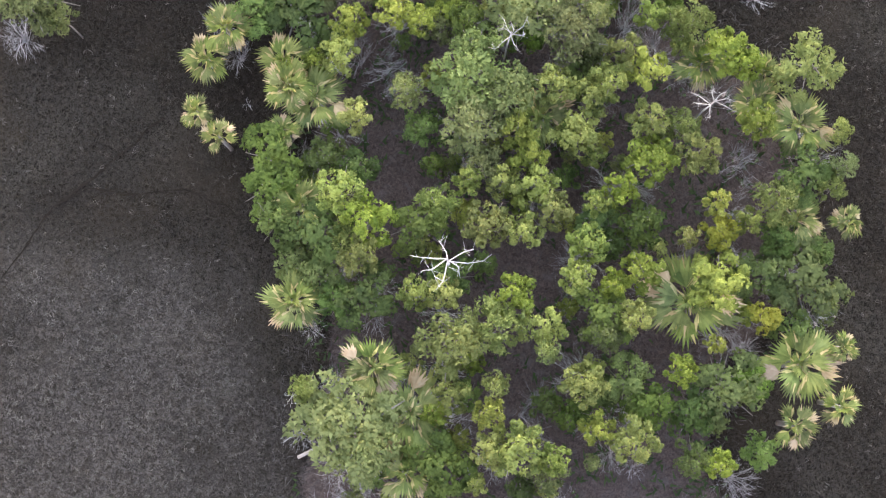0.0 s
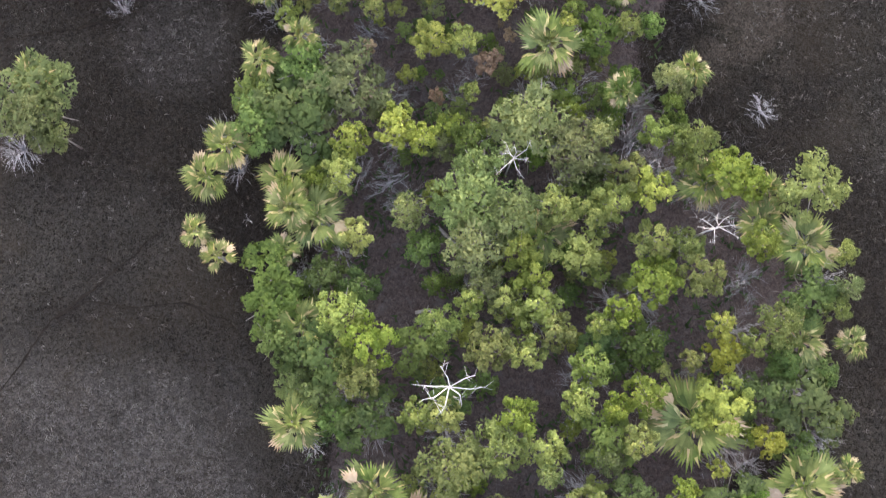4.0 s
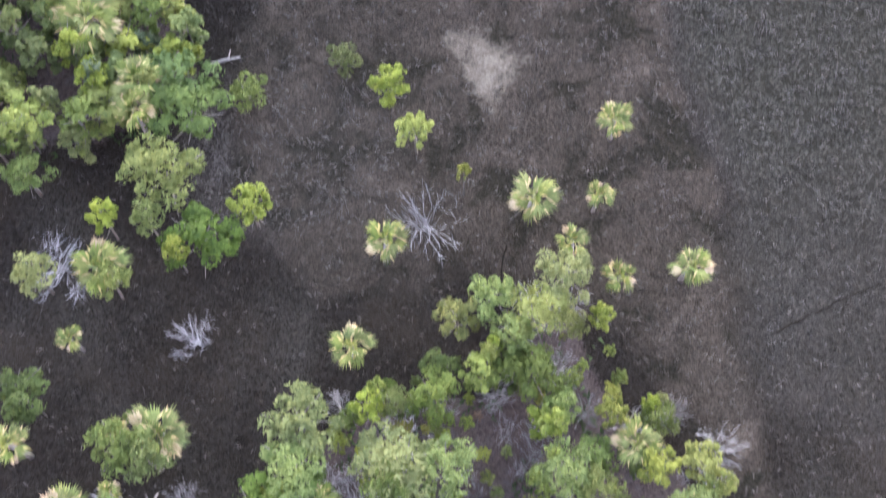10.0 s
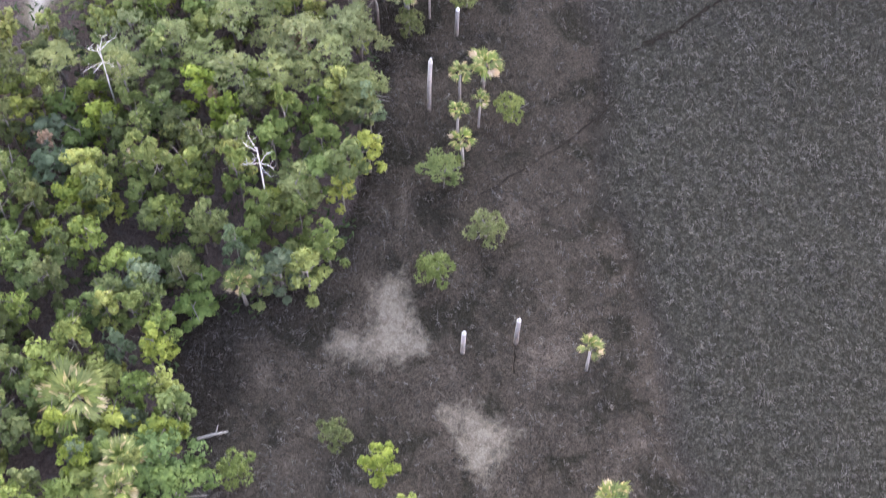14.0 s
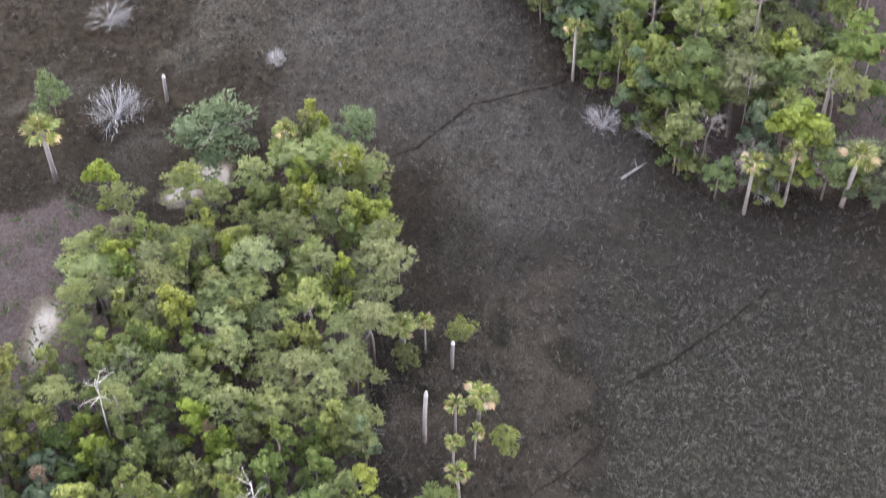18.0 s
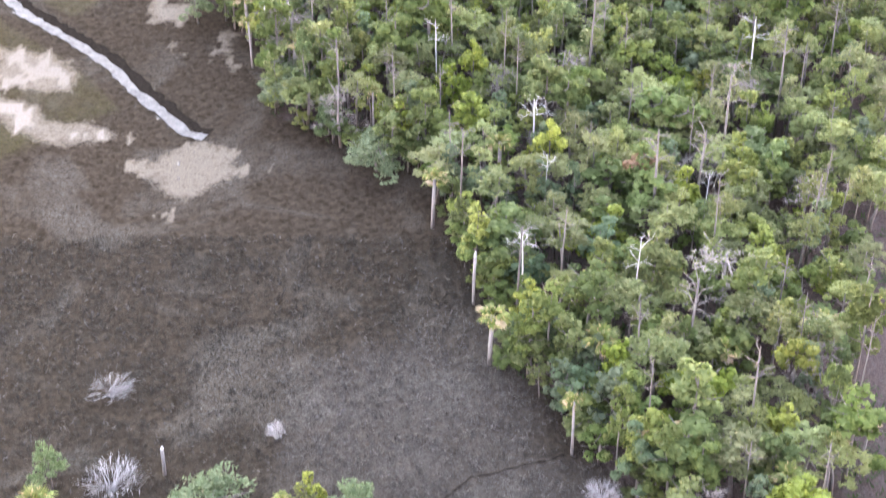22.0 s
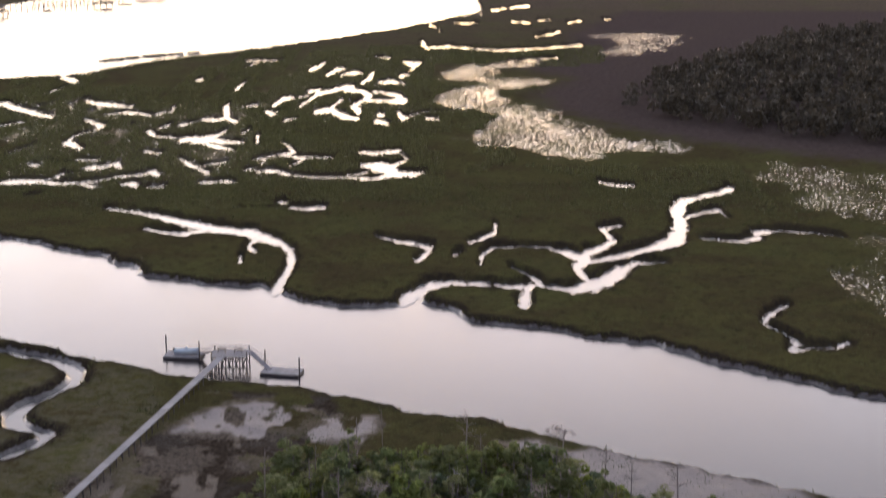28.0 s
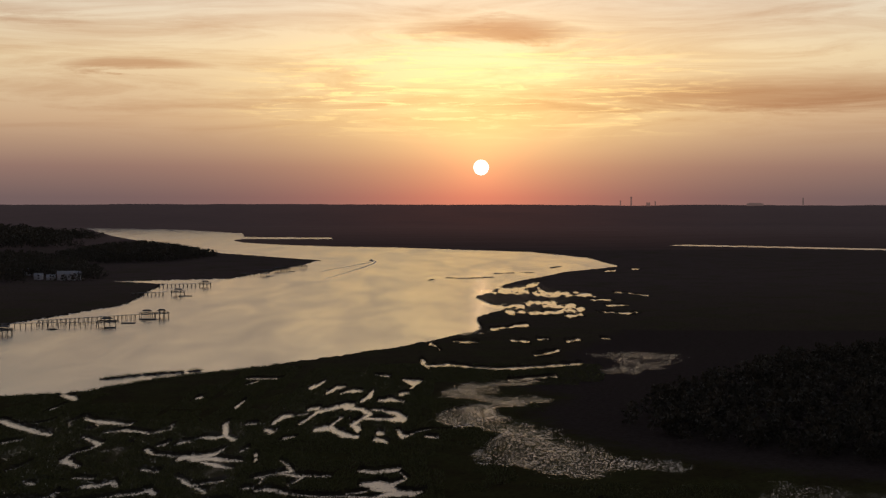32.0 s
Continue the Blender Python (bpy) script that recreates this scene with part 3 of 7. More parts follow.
PONDS_C = [
    [(34.3, 384, 0.8), (43.2, 391, 1.1), (50.9, 398, 1.4), (58.4, 406, 3.1), (62, 421, 3.9), (63.5, 438, 3.7), (67.3, 455, 2.6), (73.7, 462, 1.3), (80.5, 468, 1.3), (84.5, 474, 2.2)],
    [(15.8, 379, 0.4), (19.5, 372, 0.8), (21.7, 366, 1.5)],
    [(18.9, 361, 2), (17.8, 351, 2.7), (17.3, 347, 2.7)],
    [(2.5, 392, 0.8), (3.9, 394, 0.4)],
    [(8.5, 382, 0.7), (9.4, 392, 0.8), (11.7, 398, 0.8), (18.8, 400, 0.4), (26.4, 399, 0.6)],
    [(74.4, 347, 0.4), (68.5, 339, 0.7), (66.1, 332, 0.9), (68.7, 326, 0.5), (70.3, 320, 1.4), (67.8, 314, 1), (70.9, 315, 0.3), (77.2, 316, 0.3), (80.2, 319, 0.9)],
]
PONDS_D = [
    [(65.3, 409, 0.3), (74.9, 406, 0.9), (80.6, 410, 1.4), (80.4, 416, 1.3), (85.9, 418, 0.7), (94.3, 416, 0.3), (101.9, 411, 0.6)],
    [(65.5, 435, 0.9), (71.2, 441, 0.5), (75.8, 443, 1.1), (76.3, 435, 0.5)],
    [(-176.7, 733, 1), (-169.5, 721, 1.5), (-164.6, 713, 1)],
    [(-166.6, 696, 0.7), (-167.9, 684, 1.9)],
    [(-181.5, 650, 1.4), (-170.3, 634, 1.4), (-160.5, 622, 1.3), (-150.6, 611, 0.7)],
    [(-146.5, 653, 0.7), (-137.9, 645, 1.6), (-131.2, 641, 1.1), (-124.9, 638, 0.7)],
    [(-131.7, 617, 0.4), (-125.3, 623, 1.1), (-118.1, 620, 0.9), (-112.4, 613, 0.4)],
    [(-111.7, 618, 1.3), (-107, 626, 0.4), (-108.5, 638, 0.9)],
]
PONDS_E = [
    [(-164.4, 589, 1.3), (-161.6, 594, 0.8), (-158.1, 599, 0.8)],
    [(-136.8, 606, 0.2), (-126.4, 589, 1.5), (-127.7, 579, 1), (-131.9, 567, 0.6), (-131.5, 555, 1.8), (-122.8, 540, 0.4)],
    [(-144.8, 535, 0.9), (-142.9, 540, 0.8), (-141.7, 550, 0.4)],
    [(-107.6, 578, 1), (-103.1, 568, 0.6), (-93, 562, 0.4), (-88.9, 561, 0.6)],
    [(-105, 584, 0.4), (-102.5, 591, 1.3)],
    [(-98.1, 592, 1.3), (-94.8, 597, 1.3)],
    [(-92.2, 606, 0.6), (-86.2, 604, 1.5), (-83.6, 611, 1.5), (-87.9, 641, 2)],
    [(-83.2, 608, 0.9), (-78.6, 600, 1.3)],
    [(-91.7, 560, 2.4), (-86.3, 563, 1.8), (-81.2, 569, 1.8), (-79.5, 579, 1.2)],
]
PONDS_F = [
    [(-88.3, 557, 1.6), (-80.6, 558, 1.6), (-73.2, 555, 1.2), (-70, 553, 0.8)],
    [(-83.5, 552, 0.8), (-76.5, 544, 1.2), (-71.1, 539, 0.4)],
    [(-72.5, 575, 1.2), (-71.3, 582, 0.8)],
    [(-65.1, 553, 0.8), (-66.9, 569, 0.8)],
    [(-132.6, 512, 0.7), (-129.4, 510, 0.7)],
    [(-114.1, 506, 1.4), (-108.3, 508, 1.3), (-105.9, 514, 1.5), (-102.5, 506, 0.5)],
    [(-120.3, 521, 0.4), (-112.7, 520, 0.4)],
    [(-134.4, 483, 1.7), (-127.9, 484, 1.7), (-121.9, 484, 1.4), (-120, 490, 0.7), (-119.4, 498, 0.4)],
    [(-122.5, 483, 0.9), (-113.6, 481, 0.8), (-106.5, 484, 0.7), (-99.6, 492, 0.7), (-94, 495, 1), (-91.6, 500, 1.6), (-88.1, 493, 0.5)],
    [(-109.7, 480, 0.3), (-103.9, 476, 0.8)],
]
PONDS_G = [
    [(-97, 480, 0.8), (-94, 481, 1.4), (-91.1, 475, 0.7)],
    [(-88.8, 476, 0.3), (-83.7, 476, 0.7)],
    [(-101.2, 537, 0.4), (-94.5, 532, 0.6)],
    [(-87.1, 524, 0.4), (-82.3, 514, 0.9), (-79.4, 507, 0.7), (-73.7, 497, 0.7)],
    [(-78.8, 509, 0.5), (-70.9, 517, 0.4)],
    [(-73.7, 482, 0.7), (-66.4, 485, 0.9), (-63.4, 482, 0.3)],
    [(-62.9, 504, 0.7), (-60.2, 504, 0.5)],
    [(-58.7, 514, 0.7), (-58.9, 521, 0.6)],
    [(-62.3, 521, 0.4), (-57.4, 527, 0.7), (-53.2, 532, 0.9), (-50.7, 535, 0.9), (-54.4, 549, 0.8), (-56.6, 555, 0.4)],
    [(-53.9, 530, 0.6), (-46, 524, 1.1), (-47.8, 514, 0.7), (-49.3, 511, 0.4)],
    [(-46.1, 526, 0.6), (-36.8, 525, 0.4)],
]
PONDS_H = [
    [(-58.8, 500, 0.7), (-55.5, 502, 1.2), (-51.7, 500, 1.2), (-47.7, 495, 0.5), (-39.5, 491, 0.5), (-30.9, 491, 0.3), (-23.9, 490, 0.5)],
    [(-28, 535, 1.3), (-23.2, 533, 1.3), (-16.7, 537, 1.5), (-15.3, 539, 1)],
    [(-15.1, 533, 0.4), (-12.6, 523, 0.6)],
    [(-26.7, 511, 1.1), (-21.3, 511, 2.7), (-16.7, 509, 2.2), (-15.1, 514, 1.5), (-12.5, 521, 0.6)],
    [(-25.5, 488, 0.9), (-20.4, 490, 1.4), (-15.4, 497, 2.5), (-9.3, 496, 1.8), (-6.7, 500, 0.5)],
    [(-30.2, 495, 0.3), (-24.3, 499, 0.4)],
    [(-15.6, 502, 1.8), (-22.8, 504, 1.4)],
    [(-47.7, 454, 0.5), (-45.2, 453, 0.8)],
    [(-43, 447, 0.6), (-38.1, 445, 1.1), (-33.5, 447, 1.3)],
]
PONDS_I = [
    [(-99.7, 795, 0.8), (-94.1, 795, 1.7), (-84.2, 795, 1.1), (-81.9, 800, 0.6)],
    [(-96.5, 769, 0.5), (-92.7, 783, 1.1)],
    [(-90.2, 691, 2.2), (-89.7, 710, 1.3)],
    [(-112.1, 721, 1.5), (-110.3, 721, 1.5)],
    [(-63.9, 761, 2.7), (-61.7, 767, 2.2), (-60.1, 781, 1.7)],
    [(-54.7, 739, 1.6), (-52.1, 758, 2.7), (-48.4, 763, 1.1)],
    [(-48.2, 739, 1.1), (-44.1, 746, 2.1), (-39.4, 746, 1.1)],
    [(-37.4, 710, 1.3), (-34.6, 729, 3.1), (-34.1, 746, 1.6)],
    [(-29.5, 712, 1.5), (-25.2, 717, 2), (-18.6, 708, 0.8)],
    [(-68.7, 646, 2.3), (-67, 660, 2.8), (-64.4, 665, 1.4)],
    [(-66.3, 660, 0.7), (-57.8, 670, 0.7)],
    [(-79.1, 641, 1.1), (-75.7, 641, 0.9)],
]
PONDS_J = [
    [(-70.1, 626, 1.3), (-66.4, 618, 1.5), (-65.7, 626, 0.7)],
    [(-60.6, 604, 1.1), (-56.7, 608, 0.6)],
    [(-58.1, 642, 1.4), (-56, 657, 1.6), (-54.5, 674, 1.9), (-48.4, 688, 2.4), (-43.6, 697, 2.7), (-40.4, 697, 2)],
    [(-58.3, 684, 1.5), (-54.5, 688, 1.7)],
    [(-43.1, 688, 2), (-36.1, 684, 1.7), (-31.7, 670, 1.9), (-34.4, 654, 1.6), (-37.1, 641, 2.3), (-34, 626, 2)],
    [(-32.3, 657, 1.4), (-22.9, 654, 1.4), (-17.1, 654, 3), (-19.9, 670, 1.9), (-26.2, 679, 1.2), (-31.1, 682, 1)],
    [(-50.6, 626, 2), (-45.4, 630, 2.7), (-45.1, 641, 1.8), (-42.7, 657, 0.9)],
    [(-44, 626, 2.2), (-38.7, 613, 2.2), (-33.6, 607, 1.7)],
]
PONDS_K = [
    [(-26, 618, 1.5), (-24.1, 616, 1.1)],
    [(-26.3, 602, 1.7), (-21.8, 596, 1.3)],
    [(-18.4, 623, 1.1), (-16.5, 609, 2.2), (-14.4, 611, 1.3)],
    [(-35.8, 812, 0.9), (-28.3, 805, 1.4)],
    [(-20.8, 790, 1.1), (-16.4, 779, 2.8), (-12.3, 786, 1.1), (-16.5, 759, 1.4)],
    [(-20.6, 735, 1.8), (-17.6, 740, 1.3)],
    [(-13, 883, 2.8), (-10.5, 854, 2.1), (3.2, 857, 1.5), (18.1, 846, 1.2), (26.9, 841, 1.5), (51.4, 852, 0.9), (73.4, 863, 0.9)],
    [(-7.2, 609, 1.1), (-2.9, 606, 0.9)],
    [(46.5, 484, 0.9), (50.3, 479, 1), (56, 478, 0.8)],
]
PONDS = PONDS_A + PONDS_B + PONDS_C + PONDS_D + PONDS_E + PONDS_F + PONDS_G + PONDS_H + PONDS_I + PONDS_J + PONDS_K
TIDAL_A = [
    (5.0, [(45, 1586), (64, 1548), (86, 1607), (99, 1670)]),
    (7.5, [(30, 1529), (50, 1538), (76, 1511), (87, 1477)]),
    (5.8, [(93, 1567), (89, 1460), (103, 1477), (117, 1477), (134, 1460)]),
    (4.7, [(29, 1351), (42, 1303), (66, 1324), (76, 1366), (92, 1352)]),
    (3.6, [(49, 1246), (71, 1241), (95, 1259), (112, 1297)]),
    (1.9, [(91, 1206), (105, 1223)]),
    (3.4, [(81, 1324), (98, 1304), (108, 1338)]),
    (1.9, [(128, 1397), (148, 1397)]),
    (1.8, [(160, 1512), (172, 1495), (186, 1461)]),
    (1.4, [(135, 1324), (153, 1332)]),
    (1.3, [(125, 1247), (132, 1247)]),
    (1.3, [(136, 1235), (152, 1247)]),
    (1.0, [(120, 1259), (121, 1253)]),
]
TIDAL_B = [
    (1.6, [(31, 1088), (46, 1107), (58, 1126)]),
    (1.0, [(41, 1004), (52, 996)]),
    (0.8, [(58, 1012), (66, 1016)]),
    (1.0, [(76, 996), (85, 1012)]),
    (0.8, [(101, 1020), (105, 1016)]),
    (0.8, [(51, 912), (60, 925), (67, 942)]),
    (1.0, [(5, 996), (20, 992)]),
    (1.5, [(-10, 984), (-4, 955)]),
    (0.6, [(-14, 875), (-9, 841)]),
    (0.7, [(0, 863), (15, 847), (27, 841), (45, 847), (65, 861), (74, 870)]),
    (0.5, [(31, 790), (46, 800), (56, 808)]),
    (2.6, [(236, 1985), (246, 2001)]),
    (2.4, [(194, 1924), (211, 1954)]),
]
FLAT_A = [(-4, 723), (3, 765), (22, 786), (45, 793), (44, 779), (27, 758), (24, 733), (54, 719), (42, 702), (28, 686), (26, 660), (34, 636), (46, 614), (54, 587), (62, 568), (80, 547), (78, 537), (62, 530), (48, 518), (30, 526), (21, 537), (14, 544), (2, 559), (11, 584), (15, 603), (14, 621), (2, 636), (-8, 652), (-2, 677), (15, 704), (3, 713)]
FLAT_B = [(81, 917), (113, 936), (142, 911), (118, 852), (104, 817), (78, 812), (75, 833), (92, 866)]
FLAT_F = [(-184, 658), (-148, 664), (-108, 651), (-76, 651), (-61, 542), (-43, 533), (-46, 484), (-81, 471), (-131, 471)]
FLAT_G = [(-81, 636), (-70, 788), (-41, 825), (-13, 743), (-10, 600), (-39, 586)]
FLAT_D = [(-2, 1044), (4, 1074), (12, 1121), (23, 1172), (23, 1097), (24, 1044), (15, 1040)]
FLAT_E = [(30, 1560), (60, 1600), (99, 1680), (105, 1560), (134, 1470), (112, 1440), (110, 1290), (112, 1230), (60, 1225), (29, 1330), (25, 1430)]
FLAT_C = [(91, 485), (102, 518), (111, 513), (136, 494), (143, 476), (96, 321), (93, 337), (88, 355), (100, 398), (111, 420), (103, 440), (92, 446), (100, 464), (95, 480)]
BROWN_MARSH = [(30, 765), (56, 723), (34, 677), (38, 636), (64, 580), (83, 556), (106, 534), (141, 513), (162, 503), (347, 1079), (118, 1078), (69, 926), (60, 812)]
SAND_A = [(-5.4, 69.6), (-2.5, 71.1), (-1.9, 68), (-1.2, 65.2), (-3.5, 64.4), (-7.8, 65), (-6.8, 66.4), (-4.4, 66), (-4.7, 68)]
SAND_B = [(0.1, 60.9), (1.8, 61.7), (5, 59.4), (3.9, 58.3), (2.9, 57.2), (2.2, 56.7), (1.3, 57.9)]
SAND_C = [(-19.7, 109.2), (-16.8, 109.5), (-16.6, 107.1), (-19.5, 105.4), (-21.9, 105.4)]
SAND_D = [(-30, 95.5), (-27.8, 96.3), (-27.7, 94), (-28.3, 91.4), (-29, 90.1), (-29.9, 91.2)]
SAND_E = [(-53.2, 188.4), (-47.4, 187.1), (-41.8, 183), (-42, 177.8), (-46.5, 177.7), (-51.4, 181.6)]
SAND_F = [(-54, 181), (-50.4, 177.7), (-46.7, 175.8), (-43.1, 171.6), (-38.7, 171.6), (-34.7, 168.7), (-39.5, 166.4), (-44, 167.5), (-48.8, 171.6), (-54, 176)]
SAND_G = [(-32, 162), (-29, 165.9), (-25.7, 168.2), (-22.8, 164.8), (-20.6, 161.6), (-25.8, 156.3), (-27.7, 157.3)]
BARE_STRIP = [(-36, 261), (-44, 249), (-45, 223), (-40, 200), (-31, 187), (-20, 180), (-30, 202), (-31, 218), (-30, 249)]
PIER_SAND = [(-46, 265), (-43, 275), (-33, 282), (-23, 277), (-10, 273), (-12, 262), (-26, 259), (-32, 258), (-38, 266)]
BROWN_FLAT = [(-14, 50), (-13, 66), (-6, 72), (-2, 95), (10.5, 100), (10.4, 80), (10.2, 76), (12.2, 71), (13.8, 66), (14.1, 59.5), (16, 51), (18, 38), (20, 25), (13, 22), (16, 32), (10, 42), (2, 46), (-8, 44)]
FAR_WOOD = [(72, 634), (97, 701), (186, 862), (254, 923), (363, 924), (209, 532), (151, 548), (122, 566), (95, 585)]
WOOD_WEST = [(-3, 99), (-4, 89), (-4, 82), (-5, 74), (-8, 69), (-12, 67), (-16, 67), (-16, 62), (-14, 57), (-22, 52), (-60, 50), (-60, 104), (-33, 106), (-29, 108), (-22, 104), (-16, 105), (-12, 111), (-6, 109)]
WOOD_EAST = [(-2, 161), (2, 147), (5, 136), (7, 127), (11, 123), (13, 116), (19, 107), (22, 104), (28, 105), (35, 105), (62, 106), (80, 150), (74, 185), (58, 198), (47, 204), (42, 212), (38, 218), (31, 222), (26, 230), (20, 241),
             (6, 241), (-7, 243), (-16, 245), (-24, 241), (-32, 218), (-31, 208), (-27, 195), (-20, 184), (-19, 172), (-13, 168), (-8, 162)]
ISLAND = [(-10, -8), (-9, 2), (-10, 12), (-10, 20), (-12, 25), (-10, 33), (-6, 38), (2, 40), (4, 44), (8, 45), (10, 40), (14, 36), (16, 31), (12, 26), (14, 21), (19, 18), (22, 12), (22, 4), (17, -2), (16, -12), (-8, -14)]
DITCHES = [
    (0.16, [(-26.6, 5.2), (-24.7, 7.8), (-23.6, 9.4), (-21.1, 11.1), (-18.8, 13.1), (-16.8, 14.9)]),
    (0.14, [(-23.6, 9.4), (-21.7, 10.4), (-18.8, 10.1), (-15.8, 10.3), (-13.5, 9.4), (-12.1, 8)]),
    (0.16, [(2.3, 76.4), (5, 78.3), (8.1, 80.4), (10.5, 82.6), (12.1, 84.5)]),
    (0.13, [(4.6, 65.5), (4.5, 64.3), (4.4, 63.1)]),
    (0.13, [(3.4, 47.3), (3, 45.1), (2.9, 43.4)]),
    (0.29, [(-6.1, 109.5), (-3.9, 110.3), (-1.6, 111.3), (0.6, 113.9), (2.5, 116), (4.9, 116.9), (8.7, 118.1), (12.1, 119.5)]),
    (0.26, [(14.1, 88.8), (17.1, 90.3), (19.8, 92.6), (23, 95.1), (24.7, 97)]),
    (0.16, [(19.4, 41.7), (21.8, 43.1), (26.3, 45.1)]),
    (0.19, [(13.4, 88.1), (16.3, 89.8), (19.3, 92.3)]),
    (0.16, [(-26.6, 25.7), (-24.6, 26.2), (-22.3, 26.5), (-19.4, 27)]),
]
TIDE_LINE = [(10.7, 130), (10.5, 100), (10.7, 86.3), (10.4, 80.8), (10.2, 76), (12.2, 70.9), (13.8, 66), (14.1, 59.5), (15.3, 55.4), (16.5, 51.6), (16.9, 46.2), (17.4, 40.8), (18.5, 33.9), (20, 24.5), (23, 17.5), (27, 8), (29, -20)]
PALE_PATCHES = [(-22, -6, 11, 0.58), (-10, 54, 6, 0.9), (-1, 121, 13, 0.7), (10, 110, 9, 0.6), (34, 62, 22, 0.4), (16, 98, 12, 0.3), (-16, 26, 3, 0.3), (8, 62, 4, 0.4), (-30, 0, 8, 0.3)]
CLEARINGS = [[(-1.6, 38), (4.2, 38), (4.3, 34.8), (2, 30.8), (3.3, 29.5), (-5.1, 28.2), (-5.8, 32.1), (-3.6, 36)], [(-8, 39.8), (-1.6, 37.8), (9, 39.5), (9, 37.5)], [(-2, 22), (4, 22), (3, 28), (-4, 28)], [(-6, 8.5), (-1.2, 8.5), (-1.5, 15), (-5.5, 15)], [(2, -1.5), (5, -1), (5, 6), (3.4, 6)], [(12.5, 8), (15, 8.5), (15, 11), (12, 10.5)], [(11, -0.5), (14, -0.5), (14, 1), (11, 1)]]
MAIN_WOOD = [(-380, 1647), (-371, 1725), (-470, 2050), (-560, 2262), (-760, 2300), (-700, 1900), (-560, 1614), (-460, 1625)]
POINT_WOOD = [(-642, 2755), (-720, 2720), (-1000, 2700), (-1250, 3900), (-1000, 3950), (-900, 3500), (-760, 3479), (-740, 3300), (-790, 3100)]
SPIT_WOOD = [(-502, 2150), (-451, 2100), (-385, 2160), (-345, 2371), (-440, 2640), (-520, 2800), (-607, 2640), (-590, 2350)]


def meander(line, times=2):
    """Rounds the corners of a line."""
    for _ in range(times):
        out = [line[0]]
        for (ax, ay), (bx, by) in zip(line[:-1], line[1:]):
            out += [(ax * 0.75 + bx * 0.25, ay * 0.75 + by * 0.25), (ax * 0.25 + bx * 0.75, ay * 0.25 + by * 0.75)]
        line = out + [line[-1]]
    return line


NEAR_CREEK = meander(CREEKS.pop("near")[1])
CREEKS = {name: (width, meander(line)) for name, (width, line) in CREEKS.items()}

# ---- ground and water ----
WATER_LEVEL = -0.75
RIVER_NEAR = NEAR_BANK + FAR_BANK[::-1]
RIVER_FAR = RIVER_SOUTH + RIVER_NORTH[1:] + SPIT[1:]


def river_depth(x, y):
    """Signed distance into the river and creeks, positive within, with ragged banks."""
    rag = (fbm(x / 6, y / 6, 3) - 0.5) * np.clip(y / 60, 0.6, 9)
    s = inside(x, y, RIVER_NEAR) + rag
    s = np.maximum(s, inside(x, y, RIVER_FAR) + rag)
    for width, line in CREEKS.values():
        s = np.maximum(s, width * 0.5 - near_line(x, y, line) + (fbm(x / 4.5, y / 9, 9, 5) - 0.5) * (1.0 + 0.7 * width))
    s = np.maximum(s, 42 - near_line(x, y, FAR_RIVER))
    for line, width in ((BAR, 5), (BAR_B, 9), (BAR_C, 7), (BAR_D, 9), (BAR_E, 7)):
        s = np.minimum(s, near_line(x, y, line) - width * 0.5 + rag)
    return s


def pond_depth(x, y):
    """Signed breadth into the creeks, ponds and runnels of the far marsh, positive within, with ragged edges."""
    s = np.full(x.shape, -99.0)
    wild = fbm(x / 1.7, y / 2.6, 8, 4) - 0.5
    for line in PONDS:
        low, high, most = min(q[1] for q in line), max(q[1] for q in line), max(q[2] for q in line)
        squash = 90 / ((low + high) / 2 - 25)
        reach = (most + 4) / squash
        near = (y > low - reach) & (y < high + reach) & (x > min(q[0] for q in line) - most - 4) & (x < max(q[0] for q in line) + most + 4)
        if not near.any():
            continue
        px, py, best = x[near], y[near] * squash, np.full(int(near.sum()), -99.0)
        for (ax, ay, aw), (bx, by, bw) in zip(line[:-1], line[1:]):
            dx, dy = bx - ax, (by - ay) * squash
            t = np.clip(((px - ax) * dx + (py - ay * squash) * dy) / max(dx * dx + dy * dy, 1e-9), 0, 1)
            wide = aw + (bw - aw) * t
            best = np.maximum(best, wide * (0.43 if high < 800 else 0.25) + 0.05 - np.hypot(px - ax - t * dx, py - ay * squash - t * dy) + wild[near] * (0.35 + 0.45 * wide))
        s[near] = np.maximum(s[near], best)
    long_wild = fbm(x / 3.5, y * 0.08 / 1.6, 8, 5) - 0.5
    for width, line in TIDAL_A + TIDAL_B:
        reach = 3 * width / 0.08 + 6
        near = (y > min(q[1] for q in line) - reach) & (y < max(q[1] for q in line) + reach)
        if near.any():
            path = [(a, b * 0.08) for a, b in line]
            s[near] = np.maximum(s[near], width * 0.34 - near_line(x[near], y[near] * 0.08, path) + long_wild[near] * width * 1.7)
    ridge = (0.006 - np.abs(fbm(x / 26, y / 60, 71, 3) - 0.5)) * 45
    gate = step(fbm(x / 18, y / 40, 77, 3), 0.50, 0.56) * step(y, 415, 450) * step(-y, -740, -640) * step(-x, -45, -10)
    s = np.maximum(s, np.where(gate > 0.02, ridge - 3 * (1 - gate), -9))
    return s


def water_depth(x, y):
    return np.maximum(river_depth(x, y), pond_depth(x, y))


